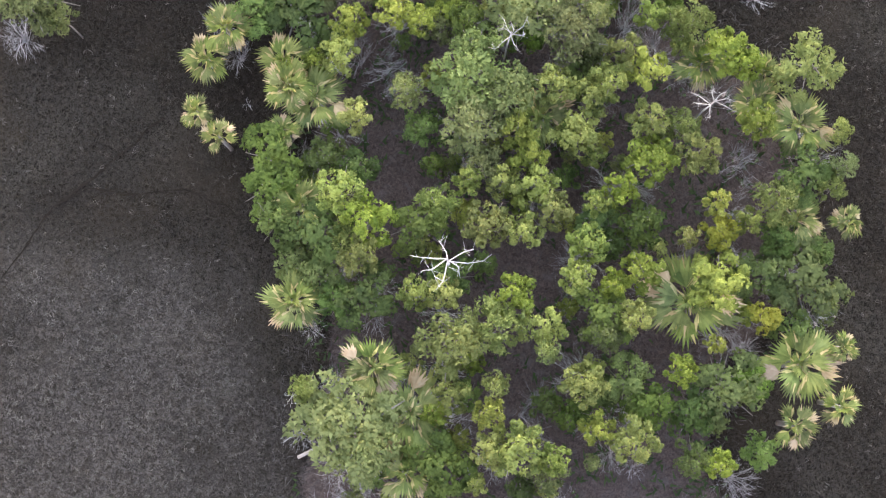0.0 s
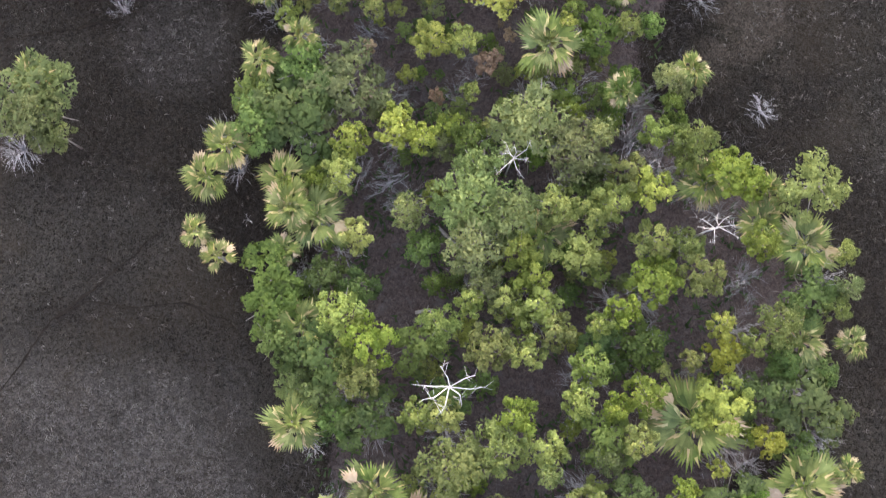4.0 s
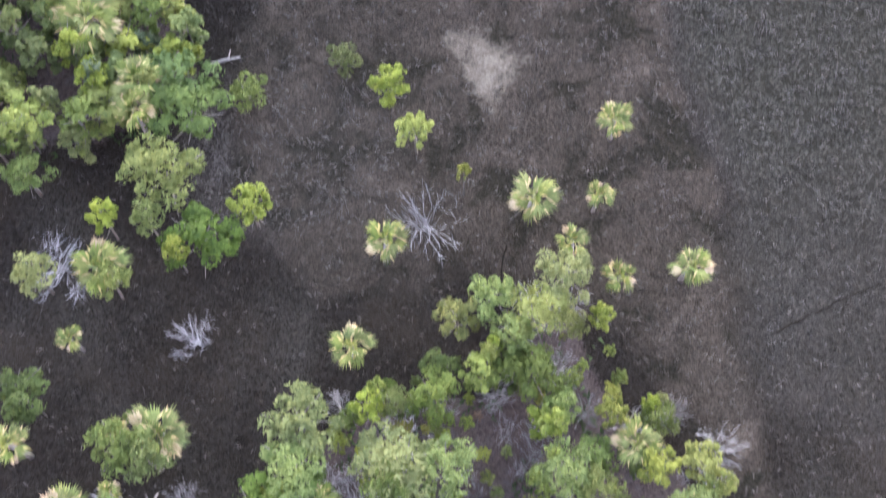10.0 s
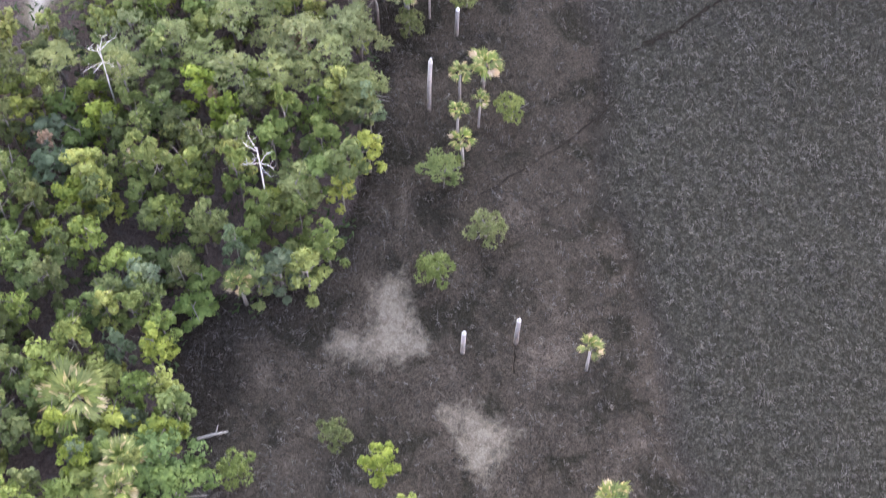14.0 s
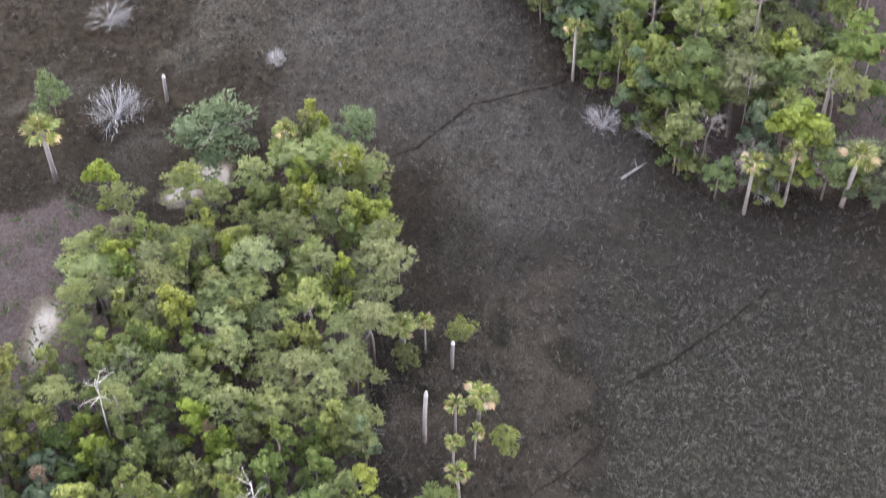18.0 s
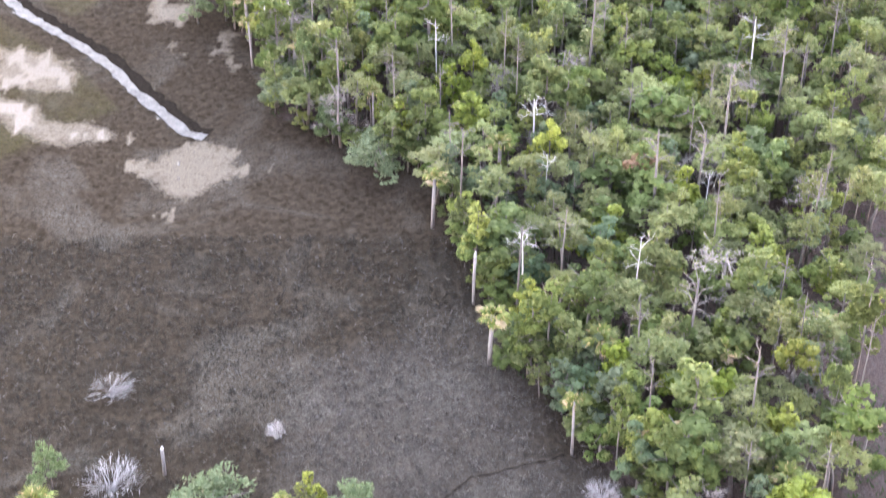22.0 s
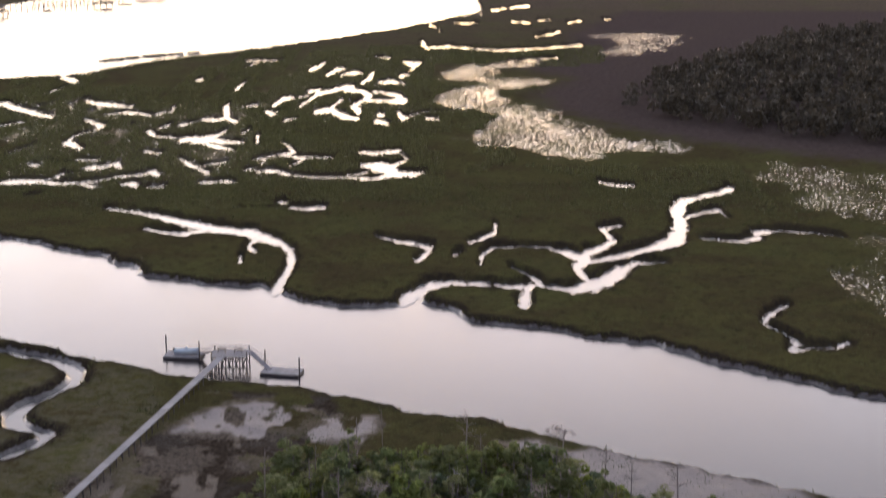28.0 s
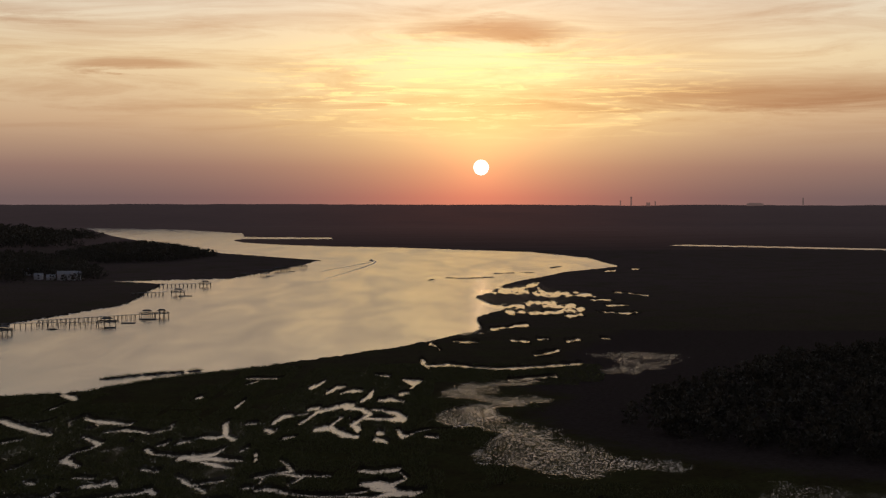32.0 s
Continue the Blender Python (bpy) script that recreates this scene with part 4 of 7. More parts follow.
def zones_at(x, y):
    """How far a place belongs to: sand, green marsh, wet mud, leaf litter, plain far marsh."""
    rag = (fbm(x / 3, y / 3, 11) - 0.5) * 3
    sand = np.zeros(x.shape)
    for line in (SAND_A, SAND_B, SAND_C, SAND_D, SAND_E, SAND_F, SAND_G):
        sand = np.maximum(sand, step(inside(x, y, line) + rag * 0.6, -1.3, 1.3))
    sand = np.maximum(sand, 1.42 * step(inside(x, y, TIDAL_POND) + rag * 0.7, -1.5, 1.5))
    for line in (SAND_C, SAND_D):
        sand = np.maximum(sand, 1.8 * step(inside(x, y, line) + rag * 0.7, -1.2, 1.0))
    for line, amount, holes in ((SAND_E, 1.16, 10), (SAND_F, 1.2, 11), (SAND_G, 1.05, 16)):
        sand = np.maximum(sand, amount * step(inside(x, y, line) + rag * 0.5 + (fbm(x / 1.6, y / 3, 55) - 0.56) * holes, -0.5, 0.7))
    green = step(y + (fbm(x / 25, y / 25, 5) - 0.5) * 50 - 0.15 * x, 205, 232) * step(inside(x, y, WOOD_EAST), 6, -10)
    green = np.maximum(green, step(inside(x, y, [(-62, 150), (-33, 176), (-45, 196), (-34, 215), (-38, 260), (-70, 300), (-90, 240)]) + rag, -4, 2) * 0.45)
    wet = np.zeros(x.shape)
    for line, amount in ((FLAT_A, 0.415), (FLAT_B, 0.37), (FLAT_C, 0.33), (FLAT_D, 0.45), (FLAT_E, 0.28), (FLAT_F, 0.27), (FLAT_G, 0.25)):
        wet = np.maximum(wet, step(inside(x, y, line) + rag * np.clip(y / 300, 1, 3) + (fbm(x / 6, y / 14, 43) - 0.5) * 20, -5, 5) * (0.75 + 0.5 * fbm(x / 9, y / 22, 87, 3)) * amount)
    for line in (SAND_E, SAND_F, SAND_G):
        wet = np.maximum(wet, step(inside(x, y, line) + rag, -2, 3) * 0.25)
    wet = np.maximum(wet, step(1.8 - near_line(x, y, NEAR_CREEK) + rag * 0.5, -1, 1.5) * 0.3)
    bare_ground = step(inside(x, y, [(-60, 214), (-44, 222), (-33, 214), (-33, 240), (-24, 252), (-14, 258), (-20, 284), (-40, 286), (-56, 268)]) + rag, -5, 3)
    sand = np.maximum(sand, bare_ground * 0.62 * step(fbm(x / 7, y / 7, 25), 0.36, 0.58))
    west = step(inside(x, y, PIER_SAND) + rag * 2, -3, 3)
    sand = np.maximum(sand, 1.45 * west * step(fbm(x / 4, y / 7, 29, 5), 0.42, 0.52))
    strip = step(inside(x, y, BARE_STRIP) + rag * 2, -2, 3)
    flecks = np.maximum(strip, step(inside(x, y, [(-60, 214), (-44, 200), (-36, 205), (-42, 262), (-50, 262)]) + rag, -3, 3))
    sand = np.maximum(sand, 1.1 * flecks * step(fbm(x / 3.2, y / 6, 65, 4), 0.56, 0.66))
    brown = np.maximum(strip, np.maximum(step(inside(x, y, WOOD_EAST), -9, -4) * step(-x, 4, 14), 0.9 * bare_ground * step(fbm(x / 9, y / 9, 27), 0.5, 0.6)))
    green = green * (1 - brown) * (1 - step(4 - near_line(x, y, NEAR_CREEK), 0, 3))
    wood = np.maximum(np.maximum(inside(x, y, WOOD_WEST), inside(x, y, WOOD_EAST)), inside(x, y, ISLAND))
    litter = step(wood + rag, 0.3, 3.0)
    far = step(y + rag * 4, 88, 125)
    pale = np.zeros(x.shape)
    for px, py, pr, amount in PALE_PATCHES:
        pale = np.maximum(pale, amount * step(pr - np.hypot(x - px, y - py) + (fbm(x / 5, y / 5, 33) - 0.5) * pr * 1.2, -pr * 0.3, pr * 0.4))
    return sand, green, wet, litter, far, pale


def tide_line(y):
    """East-west place of the line past which the rush stands bleached and dense."""
    return np.interp(y, [q[1] for q in TIDE_LINE[::-1]], [q[0] for q in TIDE_LINE[::-1]])


def marsh_at(x, y):
    """How far a place belongs to: bleached rush past the tide line, brown flats, straw by the pier, brown far marsh."""
    rag = (fbm(x / 3, y / 3, 49) - 0.5) * 3
    off = x - tide_line(y) + rag
    past = (0.3 + 0.7 * step(y, 36, 62)) * step(off, -1.6, 3.0) * step(-y, -118, -84)
    brown = np.maximum(0.8 * step(inside(x, y, BROWN_FLAT) + rag, -1.5, 1.5), step(2.0 - np.abs(off + 1.4), 0, 1.5) * step(-y, -100, -88) * step(y, 20, 30)) * (1 - past)
    straw = step(inside(x, y, [(-80, 190), (-52, 192), (-34, 180), (-33, 200), (-42, 262), (-56, 300), (-90, 300)]) + rag * 2, -4, 3)
    far_brown = step(inside(x, y, BROWN_MARSH) + rag * 6, -8, 12)
    return past, brown, straw, far_brown


def ditch_at(x, y):
    """Narrow dark runnels and animal trails through the rush."""
    d = np.zeros(x.shape)
    for width, line in DITCHES:
        d = np.maximum(d, step(width - near_line(x, y, line), -0.1, 0.05))
    return d


rows_y = [-60.0]
while rows_y[-1] < 4895:
    v = rows_y[-1]
    rows_y.append(v + (2.0 if v < -20 else 1.5 if v < 150 else 0.9 if v < 206 else 1.1 if v < 520 else 1.1 + (v - 520) * 0.008 if v < 2600 else 19 if v < 4760 else 15))
rows_y = np.array(rows_y)
u = np.linspace(-1, 1, 701)
u = np.concatenate([[-12, -6, -3, -2, -1.4, -1.15], u, [1.15, 1.4, 2, 3, 6, 12]])
coarse = np.concatenate([np.arange(6), np.arange(6, 707, 2), np.arange(707, 713)])
gy, gu = np.meshgrid(rows_y, u, indexing="ij")
gx = gu * (34 + 0.30 * np.maximum(gy, 0))
gs, gp = river_depth(gx, gy), pond_depth(gx, gy)
z_sand, z_green, z_wet, z_litter, z_far, z_pale = zones_at(gx, gy)
z_past, z_brown, z_straw, z_far_brown = marsh_at(gx, gy)
z_ditch = np.maximum(0.85 * step(gs, -5.0, -1.2) * step(gy, 225, 250), 0.75 * step(gp + 2.5 * (fbm(gx / 5, gy / 9, 83, 3) - 0.5), -2.2, -0.3))
slope = np.where(gy < 225, 0.4, 1.0)
bank = step(gs, -2.2 * slope, 1.6 * slope)
rise = (fbm(gx / 2.2, gy / 2.2, 17) - 0.5) * np.where(gy < 210, 0.06, 0.3) + (fbm(gx / 18, gy / 18, 19) - 0.5) * 0.3
rise = rise + z_green * (fbm(gx / 3.5, gy / 3.5, 23, 3) * np.where(gy < 420, 0.8, 0.5)) * (1 - step(z_wet, 0.2, 0.5))
gz = rise * (1 - bank) * (1 - 0.85 * step(z_wet, 0.2, 0.5)) - 1.5 * bank - 0.25 * step(z_wet, 0.2, 0.6) * (1 - bank)
gz = gz + step(gy, 4700, 4895) * 63.5 * (0.985 + 0.03 * fbm(gx / 90, gy * 0, 31)) + step(gy, 3900, 4700) * 8 * fbm(gx / 200, gy / 120, 35) * step(-gs, 5, 60)
gz = gz - 0.3 * step(gy, 420, 520) * (1 - bank)
cut = step(gp, -0.9, -0.15)
gz = gz * (1 - cut) - 0.70 * cut
z_pond = np.clip(0.5 + 0.2 * gp, 0, 1)
z_wet = np.maximum(z_wet, step(gs, -1.3 * slope, -0.2))
ny, nx = gy.shape
me = bpy.data.meshes.new("ground")
idx = np.arange(ny * nx).reshape(ny, nx)
near = int(np.searchsorted(rows_y, 206.0))
gz[near] = np.interp(np.arange(nx), coarse, gz[near, coarse])


def cells_of(grid):
    return np.stack([grid[:-1, :-1], grid[:-1, 1:], grid[1:, 1:], grid[1:, :-1]], -1).reshape(-1, 4)


cells = np.concatenate([cells_of(idx[:near + 1][:, coarse]), cells_of(idx[near:])])
wanted = np.unique(cells)
place_of = np.zeros(ny * nx, np.int64)
place_of[wanted] = np.arange(len(wanted))
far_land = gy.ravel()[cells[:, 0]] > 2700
cells = place_of[cells]
me.vertices.add(len(wanted))
me.vertices.foreach_set("co", np.stack([gx, gy, gz], -1).reshape(-1, 3)[wanted].astype(np.float32).ravel())
me.loops.add(cells.size)
me.loops.foreach_set("vertex_index", cells.astype(np.int32).ravel())
me.polygons.add(len(cells))
me.polygons.foreach_set("loop_start", np.arange(0, cells.size, 4, dtype=np.int32))
me.polygons.foreach_set("use_smooth", np.ones(len(cells), bool))
me.update(calc_edges=True)
for name, (a, b, c, d) in (("zone", (z_sand, z_green, z_wet, 1 - z_ditch)), ("zone_b", (z_litter, z_far, z_pale, z_pond)), ("zone_c", (z_past, z_brown, z_straw, 1 - z_far_brown))):
    layer = me.attributes.new(name, "FLOAT_COLOR", "POINT")
    layer.data.foreach_set("color", np.stack([a, b, c, d], -1).reshape(-1, 4)[wanted].astype(np.float32).ravel())
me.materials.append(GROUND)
# land beyond 2700 m takes the material with the haze glow
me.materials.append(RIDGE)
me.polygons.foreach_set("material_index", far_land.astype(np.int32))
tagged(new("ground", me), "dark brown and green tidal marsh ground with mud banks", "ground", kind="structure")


def ground_z(x, y):
    """Height of the near marsh, away from any water."""
    x, y = np.asarray(x, float), np.asarray(y, float)
    return (fbm(x / 2.2, y / 2.2, 17) - 0.5) * 0.06 + (fbm(x / 18, y / 18, 19) - 0.5) * 0.3


rng_d = np.random.default_rng(3)
def ribbon(line, left, right, gap, wobble, seed, lift):
    """A strip along a line, lying on the near marsh, with uneven edges."""
    r = np.random.default_rng(seed)
    a, b = [], []
    for (ax, ay), (bx, by) in zip(line[:-1], line[1:]):
        run = math.hypot(bx - ax, by - ay)
        nx_, ny_ = -(by - ay) / run, (bx - ax) / run
        for i in range(max(1, int(run / gap))):
            t = i / max(1, int(run / gap))
            px, py = ax + (bx - ax) * t, ay + (by - ay) * t
            k, m = left + wobble * r.uniform(-1, 1), right + wobble * r.uniform(-1, 1)
            a.append((px + nx_ * k, py + ny_ * k))
            b.append((px + nx_ * m, py + ny_ * m))
    a, b = np.array(a), np.array(b)
    va = np.concatenate([a, (ground_z(a[:, 0], a[:, 1]) + lift)[:, None]], 1)
    vb = np.concatenate([b, (ground_z(b[:, 0], b[:, 1]) + lift)[:, None]], 1)
    return np.stack([vb[:-1], va[:-1], va[1:], vb[1:]], 1)


tagged(new("creek_bed", quads("creek_bed", ribbon(NEAR_CREEK, 0.55, -0.75, 0.7, 0.22, 5, 0.10), WET_SILT)), "narrow winding creek bed of wet pale silt", "creek", kind="structure")
tagged(new("creek_bank", quads("creek_bank", ribbon(NEAR_CREEK, 1.9, 0.4, 0.7, 0.3, 6, 0.09), MUD)), "dark mud bank along a narrow creek", "creek bank", kind="structure")

for width, line in DITCHES:
    # a narrow runnel: an uneven trodden strip of black mud, sunk between the rush
    side_l, side_r = [], []
    for (ax, ay), (bx, by) in zip(line[:-1], line[1:]):
        run = math.hypot(bx - ax, by - ay)
        steps = max(2, int(run / 0.35))
        nx_, ny_ = -(by - ay) / run, (bx - ax) / run
        for i in range(steps):
            t = i / steps
            px, py = ax + (bx - ax) * t, ay + (by - ay) * t
            sway = 0.5 * (fbm(np.array([px / 1.5]), np.array([py / 1.5]), 53)[0] - 0.5)
            a, b = width * rng_d.uniform(0.0, 0.65), width * rng_d.uniform(0.0, 0.65)
            side_l.append((px + nx_ * (a + sway), py + ny_ * (a + sway)))
            side_r.append((px - nx_ * (b - sway), py - ny_ * (b - sway)))
    ll, rr = np.array(side_l), np.array(side_r)
    lz, rz = ground_z(ll[:, 0], ll[:, 1]) + 0.07, ground_z(rr[:, 0], rr[:, 1]) + 0.07
    va = np.concatenate([ll, lz[:, None]], 1)
    vb = np.concatenate([rr, rz[:, None]], 1)
    strip = quads("runnel", np.stack([va[:-1], vb[:-1], vb[1:], va[1:]], 1), MUD)
    tagged(new("runnel", strip), "narrow dark muddy runnel winding through dry rush", "runnel", "marsh runnels", kind="structure")

g = Geo()
g.face((-6000, 120, WATER_LEVEL), (6000, 120, WATER_LEVEL), (6000, 4900, WATER_LEVEL), (-6000, 4900, WATER_LEVEL))
tagged(new("water", g.mesh("water", WATER)), "calm pale river and creek water reflecting the sunset sky", "water", kind="structure")

# ---- where the trees stand: x, y, crown radius ----
ISLAND_PALMS = [(-12.6, 18.7, 1.3), (-14, 17.5, 1.2), (-9.6, 17.4, 1.3), (-9.2, 15.5, 1.4), (-14.3, 14, 0.9), (-13.1, 12.7, 0.9), (-9.6, 13.3, 1.2), (-8.4, 8.9, 1.3), (-9, 3.6, 1.3), (-4.8, 0.2, 1.8), (-2.3, -2.3, 1.5), (13.8, 16.9, 1.2), (17.4, 16.1, 0.9), (17, 14.5, 1.1), (19.6, 13, 1.2), (19.2, 7.8, 1.3), (21.7, 7.9, 1.2), (13.4, 3.2, 1.7), (4.8, 13.7, 1.5), (21.5, 0.9, 1.1), (18.6, 0, 1.4), (18.6, -3.5, 1.5), (21, -2.3, 1), (-2.7, -6.1, 1.4), (-7.6, 14.7, 1.3)]
NECK_PALMS = [(-11.1, 23.8, 1.2), (-8.5, 25.2, 1.1), (-23.8, 22.8, 1.1), (5.3, 24.3, 1.6), (13, 23, 1.3), (9.3, 21.9, 1.2), (-20.9, 30.2, 1), (-21.7, 29, 0.8), (-18.7, 31.6, 0.6), (-16.5, 35.2, 1.1), (-18.6, 35, 0.8), (-6.9, 31, 1.1), (-10.9, 27.5, 1.1), (10.2, 34.5, 1.2), (13.2, 30.8, 1.2), (9.3, 27.5, 1.3), (-24.4, 34.2, 1.3), (-21.9, 60.2, 1.8), (-18.8, 56.3, 1.2), (-18.7, 54.2, 1.1), (-20.2, 44.8, 1.4), (-3.9, 46.1, 1.1), (-5.6, 40.1, 1.1)]
SHORE_PALMS = [(9.9, 54.2, 0.9), (4.7, 49.2, 1.3), (8.7, 49.4, 1.1), (7.3, 46.5, 1.1), (9.7, 44.4, 1.1), (13.9, 45.1, 0.8), (-21.8, 40.6, 1), (-12.7, 68.4, 1.2), (9, 63.8, 1), (-2.5, 90.8, 0.9), (-1, 91.3, 0.7), (2.7, 85.1, 0.8), (1.1, 84, 0.9), (0.9, 81, 0.9), (2.4, 81.9, 0.8), (1.3, 78.8, 1), (-20, 77.1, 1.1), (-3, 97.5, 0.8), (-2.6, 90.8, 0.9), (-1, 91.1, 0.8)]
WOOD_PALMS = [(-30.1, 107.6, 1.3), (-11.7, 107.3, 1.1), (-7.3, 104.1, 1.2), (-0.6, 151.5, 1), (4.6, 130.3, 1), (14.1, 126.8, 1.4), (11.2, 118.9, 1.2), (18, 115.5, 1.2), (19.4, 114.5, 1.2), (31.2, 114.1, 1.1), (27, 110.3, 1.1), (23.6, 104.1, 1.4), (26.9, 105.2, 1.2), (31.3, 104.9, 1), (33.2, 128.7, 2.2), (34.5, 116.5, 1.1), (24.5, 125.3, 1.2), (-16.5, 179.2, 1.3), (-10.2, 174.6, 1.3), (-7.1, 168.4, 1.1), (6.2, 158.2, 1.3), (-21.9, 184, 1.4), (-26.1, 212.1, 1.5), (-29.6, 205, 1.4), (-24.1, 221.7, 2.2), (-23, 190.5, 1.4), (-4, 165.4, 1.2)]
ISLAND_BRIGHT_a = [(-5.8, 19, 1.3), (-6.5, 17.4, 1.3), (-3.3, 19.6, 1.3), (-1.9, 19.3, 1.1), (9.5, 17.3, 1.3), (8.6, 15.7, 1.6), (10.8, 16.3, 1.4), (15.2, 17.3, 1.6), (16.1, 16.6, 1.3), (3.5, 12.9, 1.6), (5.7, 15.4, 1.4), (7.6, 14.8, 1.3), (-5.5, 13.9, 1.1), (10.7, 13.5, 1.6), (11, 11.3, 1.7), (13.5, 11.6, 1.4), (16.7, 13.4, 1.3), (-6.5, 9.5, 1.6), (-4.9, 7.9, 1.7), (0.7, 10.1, 1.2), (4.1, 11.6, 1.3), (4.4, 9.8, 1.4), (2.6, 10.1, 1.1), (1.6, 7.6, 1.6), (3.8, 7.3, 1.2), (5.4, 8.5, 1.2), (7.8, 8.8, 1.1)]
ISLAND_BRIGHT_b = [(9.1, 9.7, 1.1), (14.4, 8.8, 1.1), (12.8, 6.9, 0.9), (16.2, 7.8, 0.9), (-5.3, 6.1, 1.4), (-2.3, 3.9, 1.2), (-0.6, 3.9, 1.2), (3.1, 3.8, 1.4), (4.7, 2, 1.4), (7.2, 6.6, 1.4), (6.6, 4.8, 1.2), (8.7, 4.4, 1.2), (10.3, 5, 1.7), (9.9, 2.6, 1.4), (14.6, 4.4, 1.9), (14.2, 1, 0.8), (-0.3, -1.7, 1.2), (1.8, -2.6, 1.1), (7.1, -1.1, 1.5), (3.3, -4.5, 1.9), (1.8, -4.8, 1.2), (12.4, -0.5, 1.1), (7.7, -3.6, 1.1), (14.4, -5.5, 1.2), (9.8, -4.2, 1.9), (5.2, -5.1, 1.1)]
ISLAND_YELLOW = [(6.7, 12.9, 1.5), (14.7, 7.2, 1.2), (17.1, 2.5, 1), (-1.8, 27.6, 0.8), (2.1, 27.6, 1.6)]
ISLAND_DARK = [(-11.3, 20.4, 1.9), (-8.4, 20.4, 2.2), (0.8, 19.4, 1.3), (-1.8, 13.3, 1.3), (19.5, 10.6, 1.3), (-10, 11.8, 1.4), (-10.3, 9.9, 1.3), (-7.2, 11.8, 1.3), (-5.6, 11.1, 0.9), (-10, 8, 1.3), (-7.8, 7.4, 1.6), (-1.2, 11.1, 0.8), (-2.1, 7.7, 1.3), (10.1, 7.6, 1.7), (17.9, 6.9, 1.3), (20.1, 6.2, 1.1), (19.4, 4.7, 1.9), (17.2, 5, 1.3), (-7.8, 4.9, 1.6), (-6.5, 3.6, 1.3), (-5, 3.9, 1.4), (8.1, 2.9, 1.4), (-7.5, -2.6, 1.2), (6.2, -2.7, 1.1), (9.6, -1.2, 1.2), (10.5, -2.4, 1.6), (13, -2.7, 1.7), (14.9, -1.5, 1.6), (16.2, -1.2, 1.4), (16.7, -4.9, 1.2), (13, -5.2, 1.2), (-1.3, -5.4, 1.6), (-4.7, -5.7, 1.2)]
ISLAND_OLIVE = [(-23.5, 20.4, 1.9), (-21.9, 19.4, 0.9), (1.4, 17.7, 1.6), (4.2, 20.2, 1.6), (6.7, 18.3, 1.3), (8, 19.5, 1.3), (13.3, 18.9, 1.9), (19.5, 16.3, 1.7), (-2.7, 15.2, 1.6), (1, 16.1, 1.6), (1, 13.6, 1.4), (2.9, 14.8, 1.3), (21.3, 12.8, 1.1), (21.6, 10.9, 1.2), (-0.9, 8.9, 1.1), (1.6, 11, 1.2), (17.8, 8.7, 1.2), (2.2, 2.3, 1.4), (5, 0.7, 1.1), (-0.3, 1.1, 1.4), (-8.4, -1.3, 1.2), (-5.9, -3.2, 2.2), (-5.3, -4.7, 1.5), (2.1, -1.1, 1.2)]
NECK_BRIGHT = [(-4.6, 36.4, 1.4), (1.8, 38.4, 1.4), (5.7, 35.6, 1.3), (11.7, 33.1, 1.3), (13.9, 33.5, 1.4), (14.9, 32.2, 1.3), (-1.4, 24.8, 1.6), (0.5, 24.8, 1.3), (-3.2, 20.7, 0.9), (0.8, 21.9, 0.8), (-21.5, 56.4, 1.2), (-25.2, 53.5, 2.3), (-11.7, 48.3, 1.5), (-15.9, 45.5, 1.1), (-20.2, 47.5, 1.3), (-3.6, 56.1, 1.4), (0.4, 41.6, 1.8), (3.6, 40.6, 1.4), (5.5, 35.8, 1.3), (-2.1, 53.1, 1.3), (0.8, 50.4, 0.5)]
NECK_DARK = [(-24.5, 37.1, 1.9), (5, 38.4, 1.3), (-0.8, 37.1, 1.1), (8.2, 33.8, 1.4), (-9.3, 28.9, 1.4), (-6.8, 28.9, 1), (-5.2, 28.3, 1.3), (5.3, 28.6, 1.6), (10.4, 29.3, 1.4), (7.8, 25.4, 1.6), (10.9, 25.7, 0.9), (-8.3, 23.5, 1.7), (-11.1, 21.6, 1.6), (-9.5, 21, 1.6), (12.1, 21.3, 0.8), (-10.6, 30.2, 1.6), (4, 20, 1.3), (-15.7, 54.6, 1.7), (-16.8, 56.8, 2.4), (-25.1, 50.3, 1.5), (-14.6, 46.5, 1.6), (3.6, 38.6, 1.4), (-0.5, 38.9, 0.8), (-1.8, 36.7, 0.9)]
NECK_OLIVE = [(-18.3, 34.4, 1.6), (-16.7, 33.5, 1.3), (-18.8, 29.2, 1.4), (-23.6, 21.3, 1.9), (-8.1, 35.4, 1.9), (-8.7, 33.1, 1.4), (-3, 36.7, 1.4), (-0.1, 33.1, 1.6), (-2.7, 33.1, 1.8), (-3.3, 32.2, 1.3), (8.2, 31.8, 1.3), (6.3, 32.8, 1.3), (13.6, 30.9, 1.4), (-4.5, 26.7, 1.1), (-6.4, 22.2, 2.2), (-16.8, 50.3, 1.7), (-17.6, 47.5, 1.5), (-23.9, 44.1, 1.9), (-19.7, 43.8, 1.1), (2.4, 42.6, 1.3), (6.6, 43.9, 1.6), (4.9, 41.9, 1.3), (6.9, 41.3, 1.4)]
SHORE_SHRUBS = [(2.8, 73.3, 1.5), (-0.5, 70.2, 1.6), (-8.9, 71.4, 1.1), (-6.7, 59, 0.8), (-12.5, 56.8, 0.9), (4.6, 82.5, 1.3), (-0.2, 77.8, 1.1), (1.6, 92, 0.8), (-2.4, 89.7, 0.8)]
